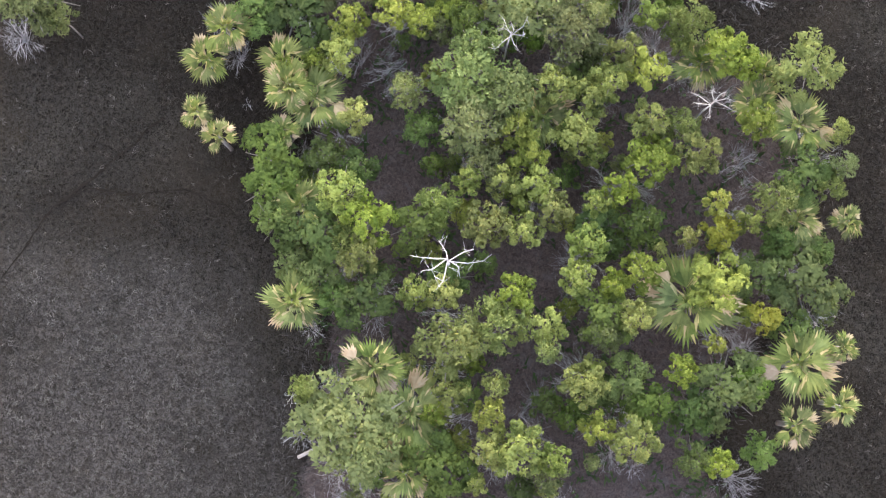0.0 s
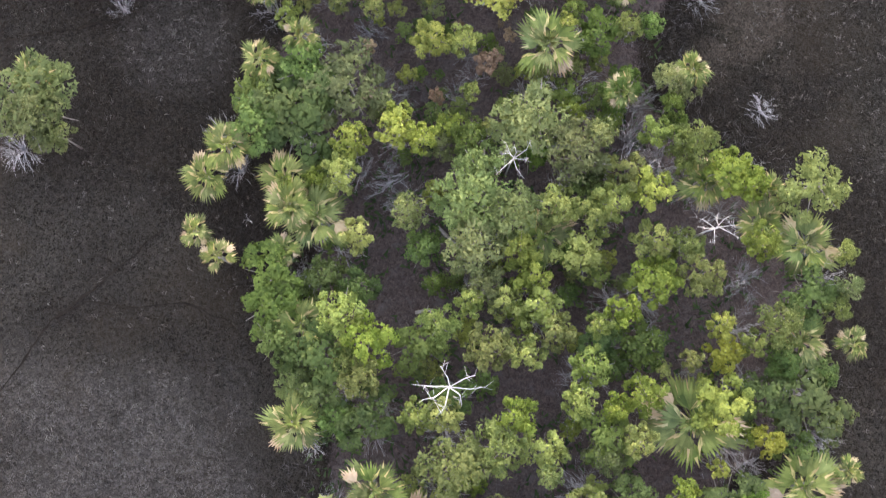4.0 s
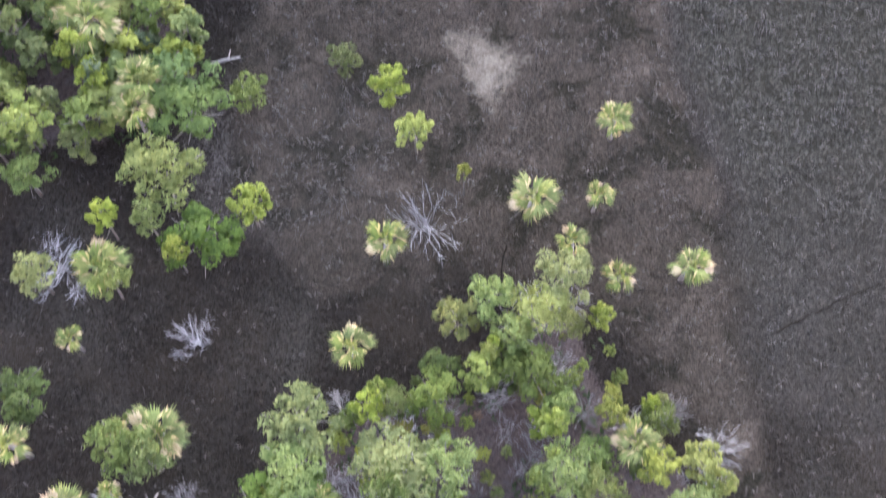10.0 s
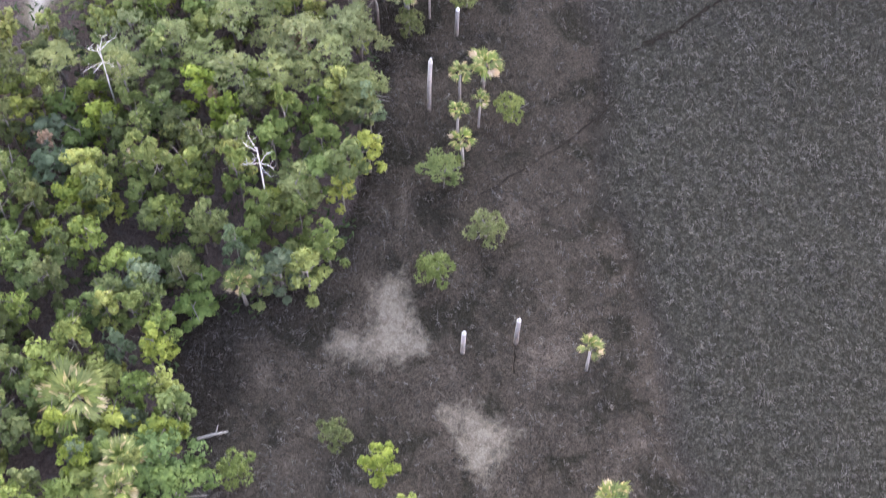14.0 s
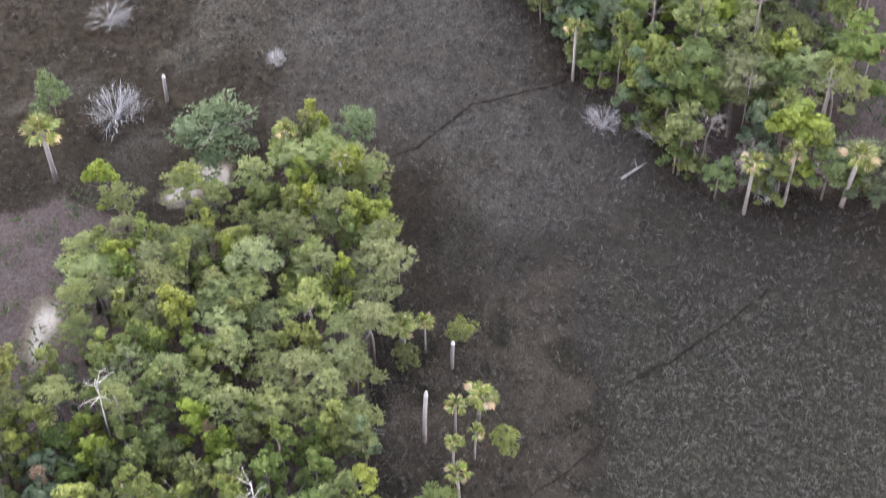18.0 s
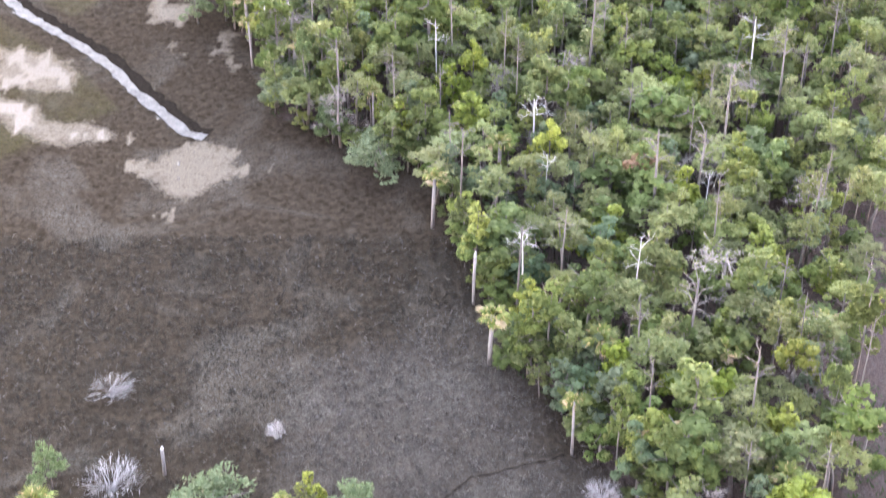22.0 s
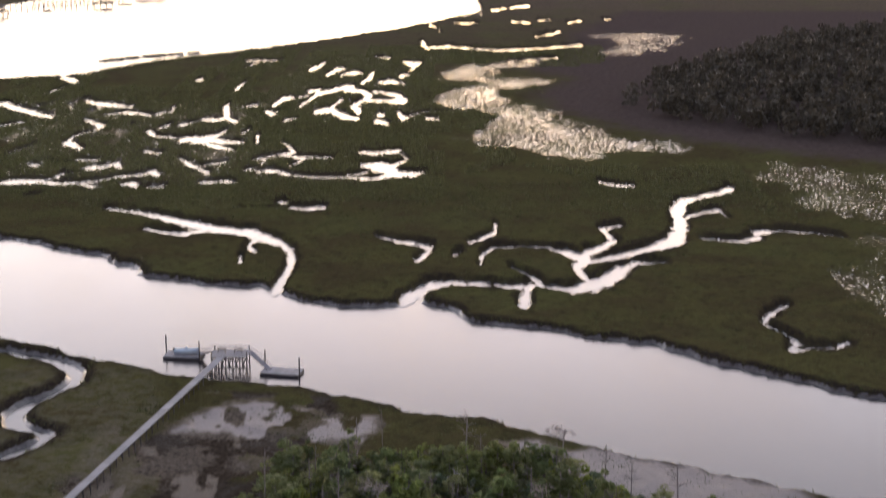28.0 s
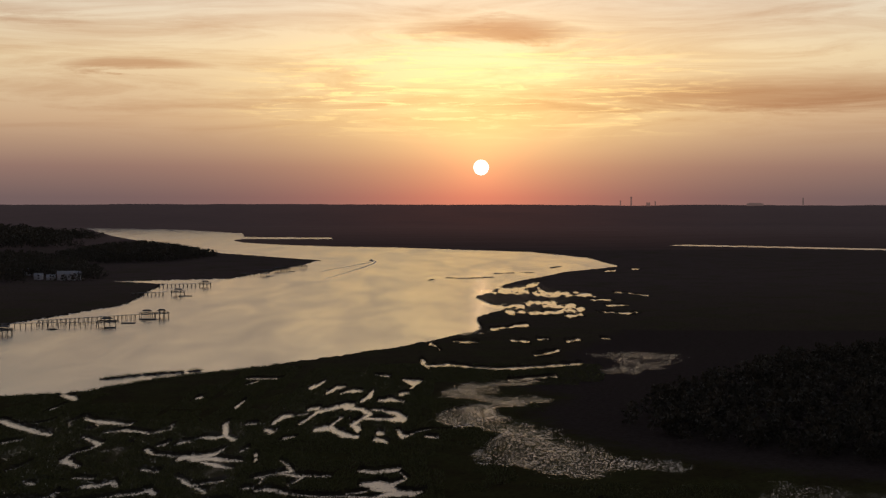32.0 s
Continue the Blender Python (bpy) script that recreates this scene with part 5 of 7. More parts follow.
RUST_SHRUBS = [(1.8, 23.6, 1), (-4.9, 24.5, 0.6), (-1.1, 21.7, 0.6), (-4.8, 21.8, 0.6), (-9.7, 85.8, 1.9), (-15.2, 81.7, 1), (-25.9, 78.2, 0.7), (19.7, 152, 1.9), (-0.3, 186.3, 3), (9.7, 192.2, 1.7)]
GREY_SHRUBS = [(-3.8, 17.3, 1.5), (-25.3, 19.3, 1.1), (-12.6, 18, 1), (9.6, 21.1, 1.1), (-6.7, 13.4, 1), (4.5, -2.2, 1), (17.8, 21.4, 0.8), (-2.5, 16, 1), (-15.2, 31.5, 1.2), (-19.2, 30.9, 1.2), (15.7, 34.9, 1.2), (14.4, 27.9, 1), (6.4, 22.5, 1.8), (-13.4, 20.1, 0.9), (-25.2, 19.3, 1), (12.1, 36.9, 0.8), (9.1, 30.5, 0.8), (-19.3, 27.5, 0.5), (-7.5, 18.9, 1), (-2.4, 36.1, 1.2), (-5.3, 31.7, 1), (-15, 41.1, 0.9), (-1.4, 48.4, 1.6), (-23.3, 45.8, 1.3)]
WHITE_SHRUBS = [(-28.5, 126.2, 2.8), (-26.4, 114.7, 2.7), (13.2, 113.4, 2.3), (17, 112.4, 1.6), (29.5, 108.7, 2.1), (23.1, 119, 1.4), (-13.6, 120.8, 1), (25.6, 105.4, 1.3)]
PALE_CEDARS = [(9, 130.5, 3.1), (-31.2, 114.8, 1.8), (-6.6, 110.3, 2.4), (-17.8, 111, 2.5), (33.6, 106.7, 2.6), (-16.1, 175.9, 3.3), (-11.5, 168.5, 2.6), (-6.6, 161.7, 2.5), (-29.6, 194.6, 2.6), (6.1, 143.9, 2.7)]
STUBS = [(1.2, 65, 3), (4.6, 65.7, 3.4), (-12, 67.6, 0.1), (0.9, 89.6, 3), (-1, 83.3, 6), (3.3, 139.2, 6), (-22.4, 116.6, 3), (-3.7, 98.4, 4)]
LOGS = [(0.9, 30.5, 2.9, 30.7), (17.6, 28.7, 18.6, 28.9), (-15.2, 59.1, -13.3, 59.6), (-1.2, 14.8, 0.8, 12.7), (-2.4, 9.7, -1.3, 9.9), (14.4, 107.7, 16.6, 109.5), (-9.2, -5.3, -6.7, -4.1), (-17.9, 30.5, -16.9, 32.1)]
SNAGS = [(-0.3, 5.6, 1.8), (2.9, 17.7, 1.2), (13.8, 14, 1.1), (-11.9, 15, 0.4), (-9.3, -1.7, 0.6), (-5.3, -5.3, 0.7), (-11.4, 74.7, 1.2), (-22.1, 82.3, 1.3), (10.5, 151.4, 1.6), (25.9, 148.4, 1.9), (37.2, 141, 2.1)]

# ---- plants ----
RNG = np.random.default_rng(7)


def crown_mesh(name, mat, rad, tall, low, lobes, leaves, leaf, seed, puff=0.42, narrow=0.5, spiky=0.0):
    """A crown of separate leafy lobes at uneven heights, each of small tufts, with dark gaps between them."""
    r = np.random.default_rng(seed)
    k = np.arange(lobes)
    az, out = k * 2.399 + r.uniform(-0.5, 0.5, lobes), np.sqrt((k + 0.4) / lobes) * r.uniform(0.75, 1.12, lobes)
    c = np.stack([np.cos(az) * out * rad * 0.78, np.sin(az) * out * rad * 0.78, tall * (0.5 - 0.75 * out ** 2 + r.uniform(-0.38, 0.38, lobes))], -1)
    c[:, 2] += low
    size = rad * puff * r.uniform(0.62, 1.2, lobes) * (1.1 - 0.25 * out)
    tufts = 11
    d = unit(r.normal(size=(lobes, tufts, 3)) + np.array([0, 0, 0.35]))
    n = lobes * leaves
    i, j = np.repeat(k, leaves), r.integers(0, tufts, n)
    e = unit(d[i, j] + 0.30 * r.normal(size=(n, 3)))
    reach = 0.78 + 0.34 * ((j * 7 + i * 3) % 5) / 4
    q = c[i] + e * (size[i] * reach * r.uniform(0.72, 1.0, n))[:, None] * np.array([1, 1, 0.85])
    face = unit(e + np.array([0, 0, 0.35]) + 0.75 * unit(r.normal(size=(n, 3))))
    a = unit(np.cross(face, r.normal(size=(n, 3))))
    a = unit(a * (1 - spiky) + e * spiky)
    b = unit(np.cross(face, a))
    ln = leaf * r.uniform(0.6, 1.3, (n, 1))
    v = np.stack([q + b * ln * narrow - a * ln * 0.4, q - b * ln * narrow - a * ln * 0.4, q + a * ln * 0.6], 1)
    return loose(name, v, mat)


def trunk_mesh(name, mat, height, radius, rad, seed, limbs=5, start=0.45, lean=0.25):
    r = random.Random(seed)
    g = Geo()
    top = (r.uniform(-lean, lean), r.uniform(-lean, lean), height)
    mid = (top[0] * 0.3 + r.uniform(-0.1, 0.1), top[1] * 0.3 + r.uniform(-0.1, 0.1), height * 0.5)
    g.tube([(0, 0, -0.2), mid, top], [radius, radius * 0.72, radius * 0.25], 6)
    for i in range(limbs):
        t = r.uniform(start, 0.95)
        a = i * 2.4 + r.uniform(-0.4, 0.4)
        base = Vector(mid).lerp(Vector(top), (t - 0.5) * 2) if t > 0.5 else Vector((0, 0, 0)).lerp(Vector(mid), t * 2)
        reach = rad * r.uniform(0.5, 0.95)
        tip = base + Vector((math.cos(a) * reach, math.sin(a) * reach, reach * r.uniform(0.25, 0.7)))
        g.tube([base, base.lerp(tip, 0.5) + Vector((0, 0, -0.08)), tip], [radius * 0.4, radius * 0.26, radius * 0.1], 4)
    return g.mesh(name, mat, True)


def tree(name, label, category, group, leaf_mat, rad, mid, tall, seed, lobes=12, leaves=190, leaf=0.15, trunk_r=0.09, narrow=0.5, puff=0.42, spiky=0.0):
    """A leafy tree whose crown is centred mid metres over its foot."""
    base = tagged(new(name), label, category, group)
    part("trunk", trunk_mesh("trunk", BARK, mid + tall * 0.5, trunk_r, rad, seed), base)
    part("crown", crown_mesh("crown", leaf_mat, rad, tall, mid, lobes, leaves, leaf, seed, puff, narrow, spiky), base)
    return base


def bare(name, label, category, group, mat, height, rad, limbs, twigs, radius, seed, up=0.55):
    """A dead tree or shrub: a trunk and bare forked limbs."""
    r = random.Random(seed)
    base = tagged(new(name), label, category, group)
    g = Geo()
    if height > 2:
        g.tube([(0, 0, -0.2), (0.1, 0.05, height * 0.5), (0.15, -0.1, height)], [radius, radius * 0.8, radius * 0.45], 6)
        part("trunk", g.mesh("trunk", mat, True), base)
        g = Geo()
        g.tube([(0.12, -0.02, height * 0.72), (0.15, -0.1, height * 1.03)], [radius * 0.62, radius * 0.3], 5)
    foot = 0.0 if height <= 2 else height * 0.75
    for i in range(limbs):
        a = i * 2.4 + r.uniform(-0.5, 0.5)
        rise = foot + (height - foot) * r.random() * (0.95 if height > 2 else 0.05)
        axis = Vector((0.1 + 0.05 * (rise / height - 0.5) * 2, 0.05 - 0.15 * (rise / height - 0.5) * 2, rise))
        start = axis if height > 2 else Vector((0.01 * math.cos(a), 0.01 * math.sin(a), rise))
        reach, lift = rad * r.uniform(0.55, 1.05), r.uniform(0.3, 1.0) * up
        tip = start + Vector((math.cos(a) * reach, math.sin(a) * reach, reach * lift + (height * 0.5 if height <= 2 else 0)))
        knee = start.lerp(tip, 0.5) + Vector((r.uniform(-0.15, 0.15), r.uniform(-0.15, 0.15), r.uniform(0, 0.2))) * rad
        w = radius * (0.42 if height > 2 else 0.7)
        g.tube([start, knee, tip], [w, w * 0.7, w * 0.25], 3)
        for j in range(twigs):
            p0 = knee.lerp(tip, r.random())
            d = Vector((r.uniform(-1, 1), r.uniform(-1, 1), r.uniform(-0.1, 0.9))).normalized() * rad * r.uniform(0.15, 0.4)
            g.tube([p0, p0 + d * 0.5 + Vector((0, 0, 0.03)), p0 + d], [w * 0.32, w * 0.25, w * 0.12], 3)
    part("bare_top", g.mesh("bare_top", mat, True), base)
    return base


def twiggy(name, label, category, group, mat, rad, height, limbs, twigs, width, seed):
    """A leafless shrub: bent limbs fanning from the foot, each with side twigs, all thin slivers."""
    r = np.random.default_rng(seed)
    az, out = r.uniform(0, 6.28, limbs), np.sqrt(r.uniform(0.05, 1, limbs)) * rad
    tip = np.stack([np.cos(az) * out, np.sin(az) * out, height * (1.15 - 0.6 * (out / rad) ** 2) * r.uniform(0.7, 1.1, limbs)], -1)
    knee = tip * np.array([0.42, 0.42, 0.55]) + r.normal(size=(limbs, 3)) * rad * 0.07
    foot = r.normal(size=(limbs, 3)) * np.array([0.06, 0.06, 0.0]) * rad
    i = np.repeat(np.arange(limbs), twigs)
    t = r.uniform(0.1, 0.95, (len(i), 1))
    q = knee[i] * (1 - t) + tip[i] * t
    e = q + unit(tip[i] - knee[i] + r.normal(size=(len(i), 3)) * rad * 0.45) * rad * r.uniform(0.12, 0.4, (len(i), 1))
    a, b = np.concatenate([foot, knee, q]), np.concatenate([knee, tip, e])
    w = np.concatenate([np.full(limbs, width * 1.5), np.full(limbs, width), np.full(len(i), width * 0.6)])[:, None]
    faces = []
    for turn in ((0.3, 0.9, 0.2),):
        s = unit(np.cross(b - a, np.array(turn))) * w
        faces += [np.stack([a - s, a + s, b + s * 0.35], 1), np.stack([a - s, b + s * 0.35, b - s * 0.35], 1)]
    base = tagged(new(name), label, category, group)
    part("bare_top", loose("bare_top", np.concatenate(faces), mat), base)
    return base


def frond_mesh(name, mat, stem, size, blades, droop, seed):
    """One fan leaf reaching along x: a stalk and a folded fan of pointed, drooping segments."""
    r = random.Random(seed)
    g = Geo()
    g.face((0, -0.022, 0), (stem, -0.016, 0.02), (stem, 0.016, 0.02), (0, 0.022, 0))
    for i in range(blades):
        t = (i / (blades - 1) - 0.5) * 2
        a = t * 0.95 + r.uniform(-0.05, 0.05)
        n = size * (1 - 0.42 * abs(t) ** 1.5) * r.uniform(0.86, 1.1)
        d, s = Vector((math.cos(a), math.sin(a), 0.16 * (1 - abs(t)))), Vector((-math.sin(a), math.cos(a), 0.3 * (-1) ** i)) * 0.05
        hub = Vector((stem * 0.94, 0, 0.02))
        mid = hub + d * n * 0.55 + Vector((0, 0, 0.05 - droop * 0.10))
        tip = hub + d * n * 0.97 + Vector((0, 0, -droop * (0.30 + 0.25 * abs(t)) * n))
        g.face(hub, mid - s, mid + s)
        g.face(mid - s, tip, mid + s)
    return g.mesh(name, mat)


def palm(seed, fans=17, dead=3, height=6.0):
    """A cabbage palm: slender trunk, a starry head of fan leaves, bleached fronds among the lowest."""
    r = random.Random(seed)
    base = tagged(new("cabbage_palm"), "cabbage palm with ragged green fan fronds and bleached tips", "palm tree", "cabbage palms")
    g = Geo()
    bend = r.uniform(-0.25, 0.25)
    g.tube([(0, 0, -0.2), (bend * 0.3, 0, height * 0.4), (bend, 0.1 * bend, height * 0.97)], [0.17, 0.15, 0.14], 8)
    part("trunk", g.mesh("trunk", PALM_BARK, True), base, "grey ringed trunk")
    top = Matrix.Translation((bend, 0.1 * bend, height * 0.97))
    for i in range(fans + dead):
        old = i >= fans
        k = (i + 0.5) / fans
        el = math.radians(r.uniform(-32, 16)) if old else math.radians(78 - 92 * k ** 0.8) + r.uniform(-0.14, 0.14)
        shape = r.choice(DEAD_SHAPES) if old else FROND_SHAPES[min(2, int(k * 3.4))][r.randrange(2)]
        az = r.uniform(0, 6.28) if old else i * 2.399 + r.uniform(-0.25, 0.25)
        ob = part("dead_frond" if old else "frond", shape, base, "bleached cream dead frond" if old else "")
        size = r.uniform(0.85, 1.12)
        ob.matrix_basis = top @ Matrix.Rotation(az, 4, "Z") @ Matrix.Rotation(-el, 4, "Y") @ Matrix.Rotation(r.uniform(-0.5, 0.5), 4, "X") @ Matrix.Diagonal((size, size, size, 1))
    return base


FROND_SHAPES = [[frond_mesh("frond", FROND, stem, size, 13, droop, 300 + 10 * i + j) for j in range(2)] for i, (stem, size, droop) in enumerate(((0.22, 0.72, 0.3), (0.42, 0.95, 0.7), (0.55, 0.95, 1.1)))]
DEAD_SHAPES = [frond_mesh("dead_frond", DEAD_FROND, 0.72, 0.66, 11, 0.9, 340 + j) for j in range(2)]
used, models = set(), []


def plant(protos, x, y, r, rad, h, mid, rng, z=0.0):
    """Puts a copy of one of the models with its crown's radius r and its crown h metres up; the first use takes the model itself."""
    ob = protos[int(rng.integers(len(protos)))]
    models.extend(q for q in protos if q not in models)
    s = r / rad
    m = Matrix.Translation((x, y, z)) @ Matrix.Rotation(rng.uniform(0, 6.28), 4, "Z") @ Matrix.Diagonal((s, s, h / mid, 1))
    if ob.name in used:
        return copy_thing(ob, m)
    used.add(ob.name)
    ob.matrix_basis = m
    return ob


def three(name, label, category, group, mat, rad, mid, tall, seed, **more):
    return [tree(name, label, category, group, LEAF[mat], rad, mid, tall, seed + i, **more) for i in range(3)]


LEAFY = {
    "bright": three("wax_myrtle_tree", "small tree with bright yellow-green leaf clumps in woodland", "tree", "bright trees", "bright", 1.4, 4.6, 1.5, 11, lobes=16, leaves=150, leaf=0.13, puff=0.31),
    "yellow": three("yellow_tree", "small tree with yellowish spring leaves", "tree", "yellow trees", "yellow", 1.4, 4.6, 1.3, 21, lobes=14, leaves=170, leaf=0.14, puff=0.32),
    "dark": three("live_oak", "low dark green leafy oak tree", "tree", "dark trees", "dark", 1.45, 4.4, 1.9, 31, lobes=15, leaves=160, leaf=0.13, puff=0.34),
    "olive": three("red_cedar", "soft olive-green cedar tree with fine foliage", "tree", "cedars", "olive", 1.45, 4.6, 1.7, 41, lobes=15, leaves=160, leaf=0.15, narrow=0.34, puff=0.36, spiky=0.45),
}
for names, kind, h in (((ISLAND_BRIGHT_a, ISLAND_BRIGHT_b), "bright", 5.0), ((ISLAND_YELLOW,), "yellow", 5.0), ((ISLAND_DARK,), "dark", 4.5), ((ISLAND_OLIVE,), "olive", 5.0),
                       ((NECK_BRIGHT,), "bright", 4.5), ((NECK_DARK,), "dark", 4.5), ((NECK_OLIVE,), "olive", 4.5)):
    for rows in names:
        for x, y, r in rows:
            plant(LEAFY[kind], x, y, r * 1.08, 1.4, h * RNG.uniform(0.95, 1.05), 4.8, RNG)
def scatter(outline, gap, rng, avoid=()):
    """Uneven spots within an outline, about gap apart."""
    xs, ys = [p[0] for p in outline], [p[1] for p in outline]
    gx, gy = np.meshgrid(np.arange(min(xs), max(xs), gap), np.arange(min(ys), max(ys), gap * 0.9))
    gx = gx + (np.arange(gx.shape[0]) % 2)[:, None] * gap * 0.5
    x, y = gx.ravel() + rng.uniform(-0.42, 0.42, gx.size) * gap, gy.ravel() + rng.uniform(-0.42, 0.42, gx.size) * gap
    ok = inside(x, y, outline) > 0.3
    for line in avoid:
        ok &= inside(x, y, line) < -1.0
    return list(zip(x[ok], y[ok]))


taken = np.array([q[:2] for q in ISLAND_BRIGHT_a + ISLAND_BRIGHT_b + ISLAND_DARK + ISLAND_OLIVE + NECK_DARK + NECK_BRIGHT + NECK_OLIVE + ISLAND_PALMS])
for x, y in scatter(ISLAND, 1.9, RNG, CLEARINGS):
    gap = np.min(np.hypot(taken[:, 0] - x, taken[:, 1] - y))
    if gap < 0.9 or value_noise(np.array([x / 4.0]), np.array([y / 4.0]), 5)[0] < 0.30:
        continue
    k = RNG.random()
    plant(LEAFY["bright" if k < 0.5 else "dark" if k < 0.75 else "olive"], x, y, RNG.uniform(0.6, 1.15), 1.4, RNG.uniform(2.6, 4.4), 4.8, RNG)
for x, y in scatter(ISLAND, 1.35, RNG):
    # low saplings and twigs between the trees of the neck
    if y < 19 or max(inside(np.array([x]), np.array([y]), line)[0] for line in CLEARINGS[:3]) < -1.0:
        continue
    k = RNG.random()
    if k < 0.55:
        plant(LEAFY["bright" if k < 0.22 else "yellow" if k < 0.26 else "dark" if k < 0.45 else "olive"], x, y, RNG.uniform(0.4, 0.75), 1.4, RNG.uniform(1.2, 2.4), 4.8, RNG)
    elif k < 0.66:
        RUST_SHRUBS.append((x, y, RNG.uniform(0.35, 0.6)))
    elif k < 0.90:
        GREY_SHRUBS.append((x, y, RNG.uniform(0.4, 0.8)))
PALMS = [palm(51 + i, 13 + i % 3 * 2, 3 + i % 3) for i in range(6)]
for rows, h in ((ISLAND_PALMS, 5.0), (NECK_PALMS, 5.5), (SHORE_PALMS, 4.0), (WOOD_PALMS, 7.0)):
    for x, y, r in rows:
        plant(PALMS, x, y, r * 1.12, 1.3, h, 5.85, RNG)

shrubs = three("marsh_shrub", "rounded yellow-green shrub with grey twigs on open marsh", "shrub", "marsh shrubs", "olive", 1.0, 1.3, 1.0, 61, lobes=14, leaves=150, leaf=0.12, narrow=0.3, puff=0.4, spiky=0.5)
for x, y, r in SHORE_SHRUBS:
    plant(shrubs, x, y, r, 1.0, 1.6, 1.6, RNG)
rust = three("rusty_tree", "half-dead tree with rust-brown leaves", "tree", "rusty trees", "rust", 1.0, 4.0, 1.1, 66, lobes=12, leaves=80, leaf=0.15, puff=0.34)
for x, y, r in RUST_SHRUBS:
    plant(rust, x, y, r, 1.0, 1.8 if r < 0.6 else 4.0 if y < 120 else 7.5, 4.0, RNG)
pale = three("pale_cedar", "grey-green cedar with soft drooping foliage at the marsh edge", "tree", "pale cedars", "pale", 1.8, 2.2, 2.6, 71, lobes=17, leaves=170, leaf=0.2, narrow=0.28, puff=0.42, spiky=0.5)
for x, y, r in PALE_CEDARS:
    plant(pale, x, y, r * 0.95, 1.8, 2.2 * RNG.uniform(0.9, 1.2), 2.2, RNG)
grey = [twiggy("dead_shrub", "leafless grey dead shrub of fine twigs", "dead shrub", "grey dead shrubs", GREY_TWIG, 1.1, 1.5, 36, 11, 0.009, 80 + i) for i in range(4)]
for x, y, r in GREY_SHRUBS:
    plant(grey, x, y, r * 1.25, 1.1, 1.9 * RNG.uniform(0.7, 1.5), 1.6, RNG)
for x, y in scatter(ISLAND, 3.1, RNG, CLEARINGS):
    plant(grey, x, y, RNG.uniform(0.6, 1.3), 1.1, RNG.uniform(1.2, 4.2), 1.6, RNG)
white = [twiggy("bleached_shrub", "bleached white dead shrub with forked branches on the marsh", "dead shrub", "bleached shrubs", WHITE_TWIG, 1.6, 1.5, 50, 16, 0.013, 90 + i) for i in range(3)]
for x, y, r in WHITE_SHRUBS:
    plant(white, x, y, r * 0.8, 1.6, 1.7, 1.6, RNG)
snag = [bare("dead_snag", "bare bleached dead tree with crooked white limbs", "dead tree", "dead snags", BLEACHED, 8.6, 1.9, 7, 6, 0.09, 95 + i, 0.3) for i in range(3)]
for x, y, r in SNAGS:
    h = 9.0 if r > 0.8 else 2.5
    plant(snag, x, y, r, 1.7, h, 9.0, RNG)
poles = [bare("dead_pine", "thin grey dead pine with a few broken limbs", "dead tree", "dead pines", BARK, 9.0, 1.3, 9, 4, 0.10, 195 + i, 0.5) for i in range(3)]
for x, y, h in STUBS:
    if h < 1:
        continue
    ob = tagged(new("palm_stub"), "headless grey dead palm trunk standing on the marsh", "dead trunk", "dead palm stubs")
    g = Geo()
    g.tube([(0, 0, -0.2), (0.03, 0.02, h * 0.5), (0.02 * h, 0.05, h * 0.93)], [0.17, 0.15, 0.15], 8)
    part("trunk", g.mesh("trunk", PALM_BARK, True), ob)
    g = Geo()
    g.tube([(0.02 * h, 0.05, h * 0.92), (0.02 * h + 0.03, 0.06, h)], [0.16, 0.07], 7)
    part("broken_top", g.mesh("broken_top", BLEACHED), ob, "splintered pale top")
    ob.location = (x, y, 0)
for ax, ay, bx, by in LOGS:
    ob = tagged(new("fallen_log"), "grey fallen log lying on the ground", "log", "fallen logs")
    g = Geo()
    d = Vector((bx - ax, by - ay, 0))
    g.tube([(0, 0, 0.12), d * 0.5 + Vector((0.05, 0.03, 0.16)), d + Vector((0, 0, 0.1))], [0.11, 0.09, 0.05], 8)
    part("trunk", g.mesh("trunk", PALM_BARK, True), ob)
    g = Geo()
    g.tube([d * 0.6 + Vector((0, 0, 0.15)), d * 0.75 + Vector((-d.y, d.x, 0)) * 0.25 + Vector((0, 0, 0.4))], [0.05, 0.02], 4)
    part("branch", g.mesh("branch", PALM_BARK, True), ob)
    ob.location = (ax, ay, 0)


# the two woods: tall thin pines over cedars, oaks and palms
def pine(seed, height=10.0):
    r = random.Random(seed)
    base = tagged(new("pine_tree"), "tall thin pine with a bare grey trunk and tufted crown", "tree", "tall pines")
    part("trunk", trunk_mesh("trunk", BARK, height, 0.11, 1.2, seed, limbs=7, start=0.62, lean=0.4), base)
    part("crown", crown_mesh("crown", LEAF["pine"], 1.45, 2.6, height - 1.6, 15, 72, 0.24, seed, 0.34, 0.3, 0.5), base)
    return base


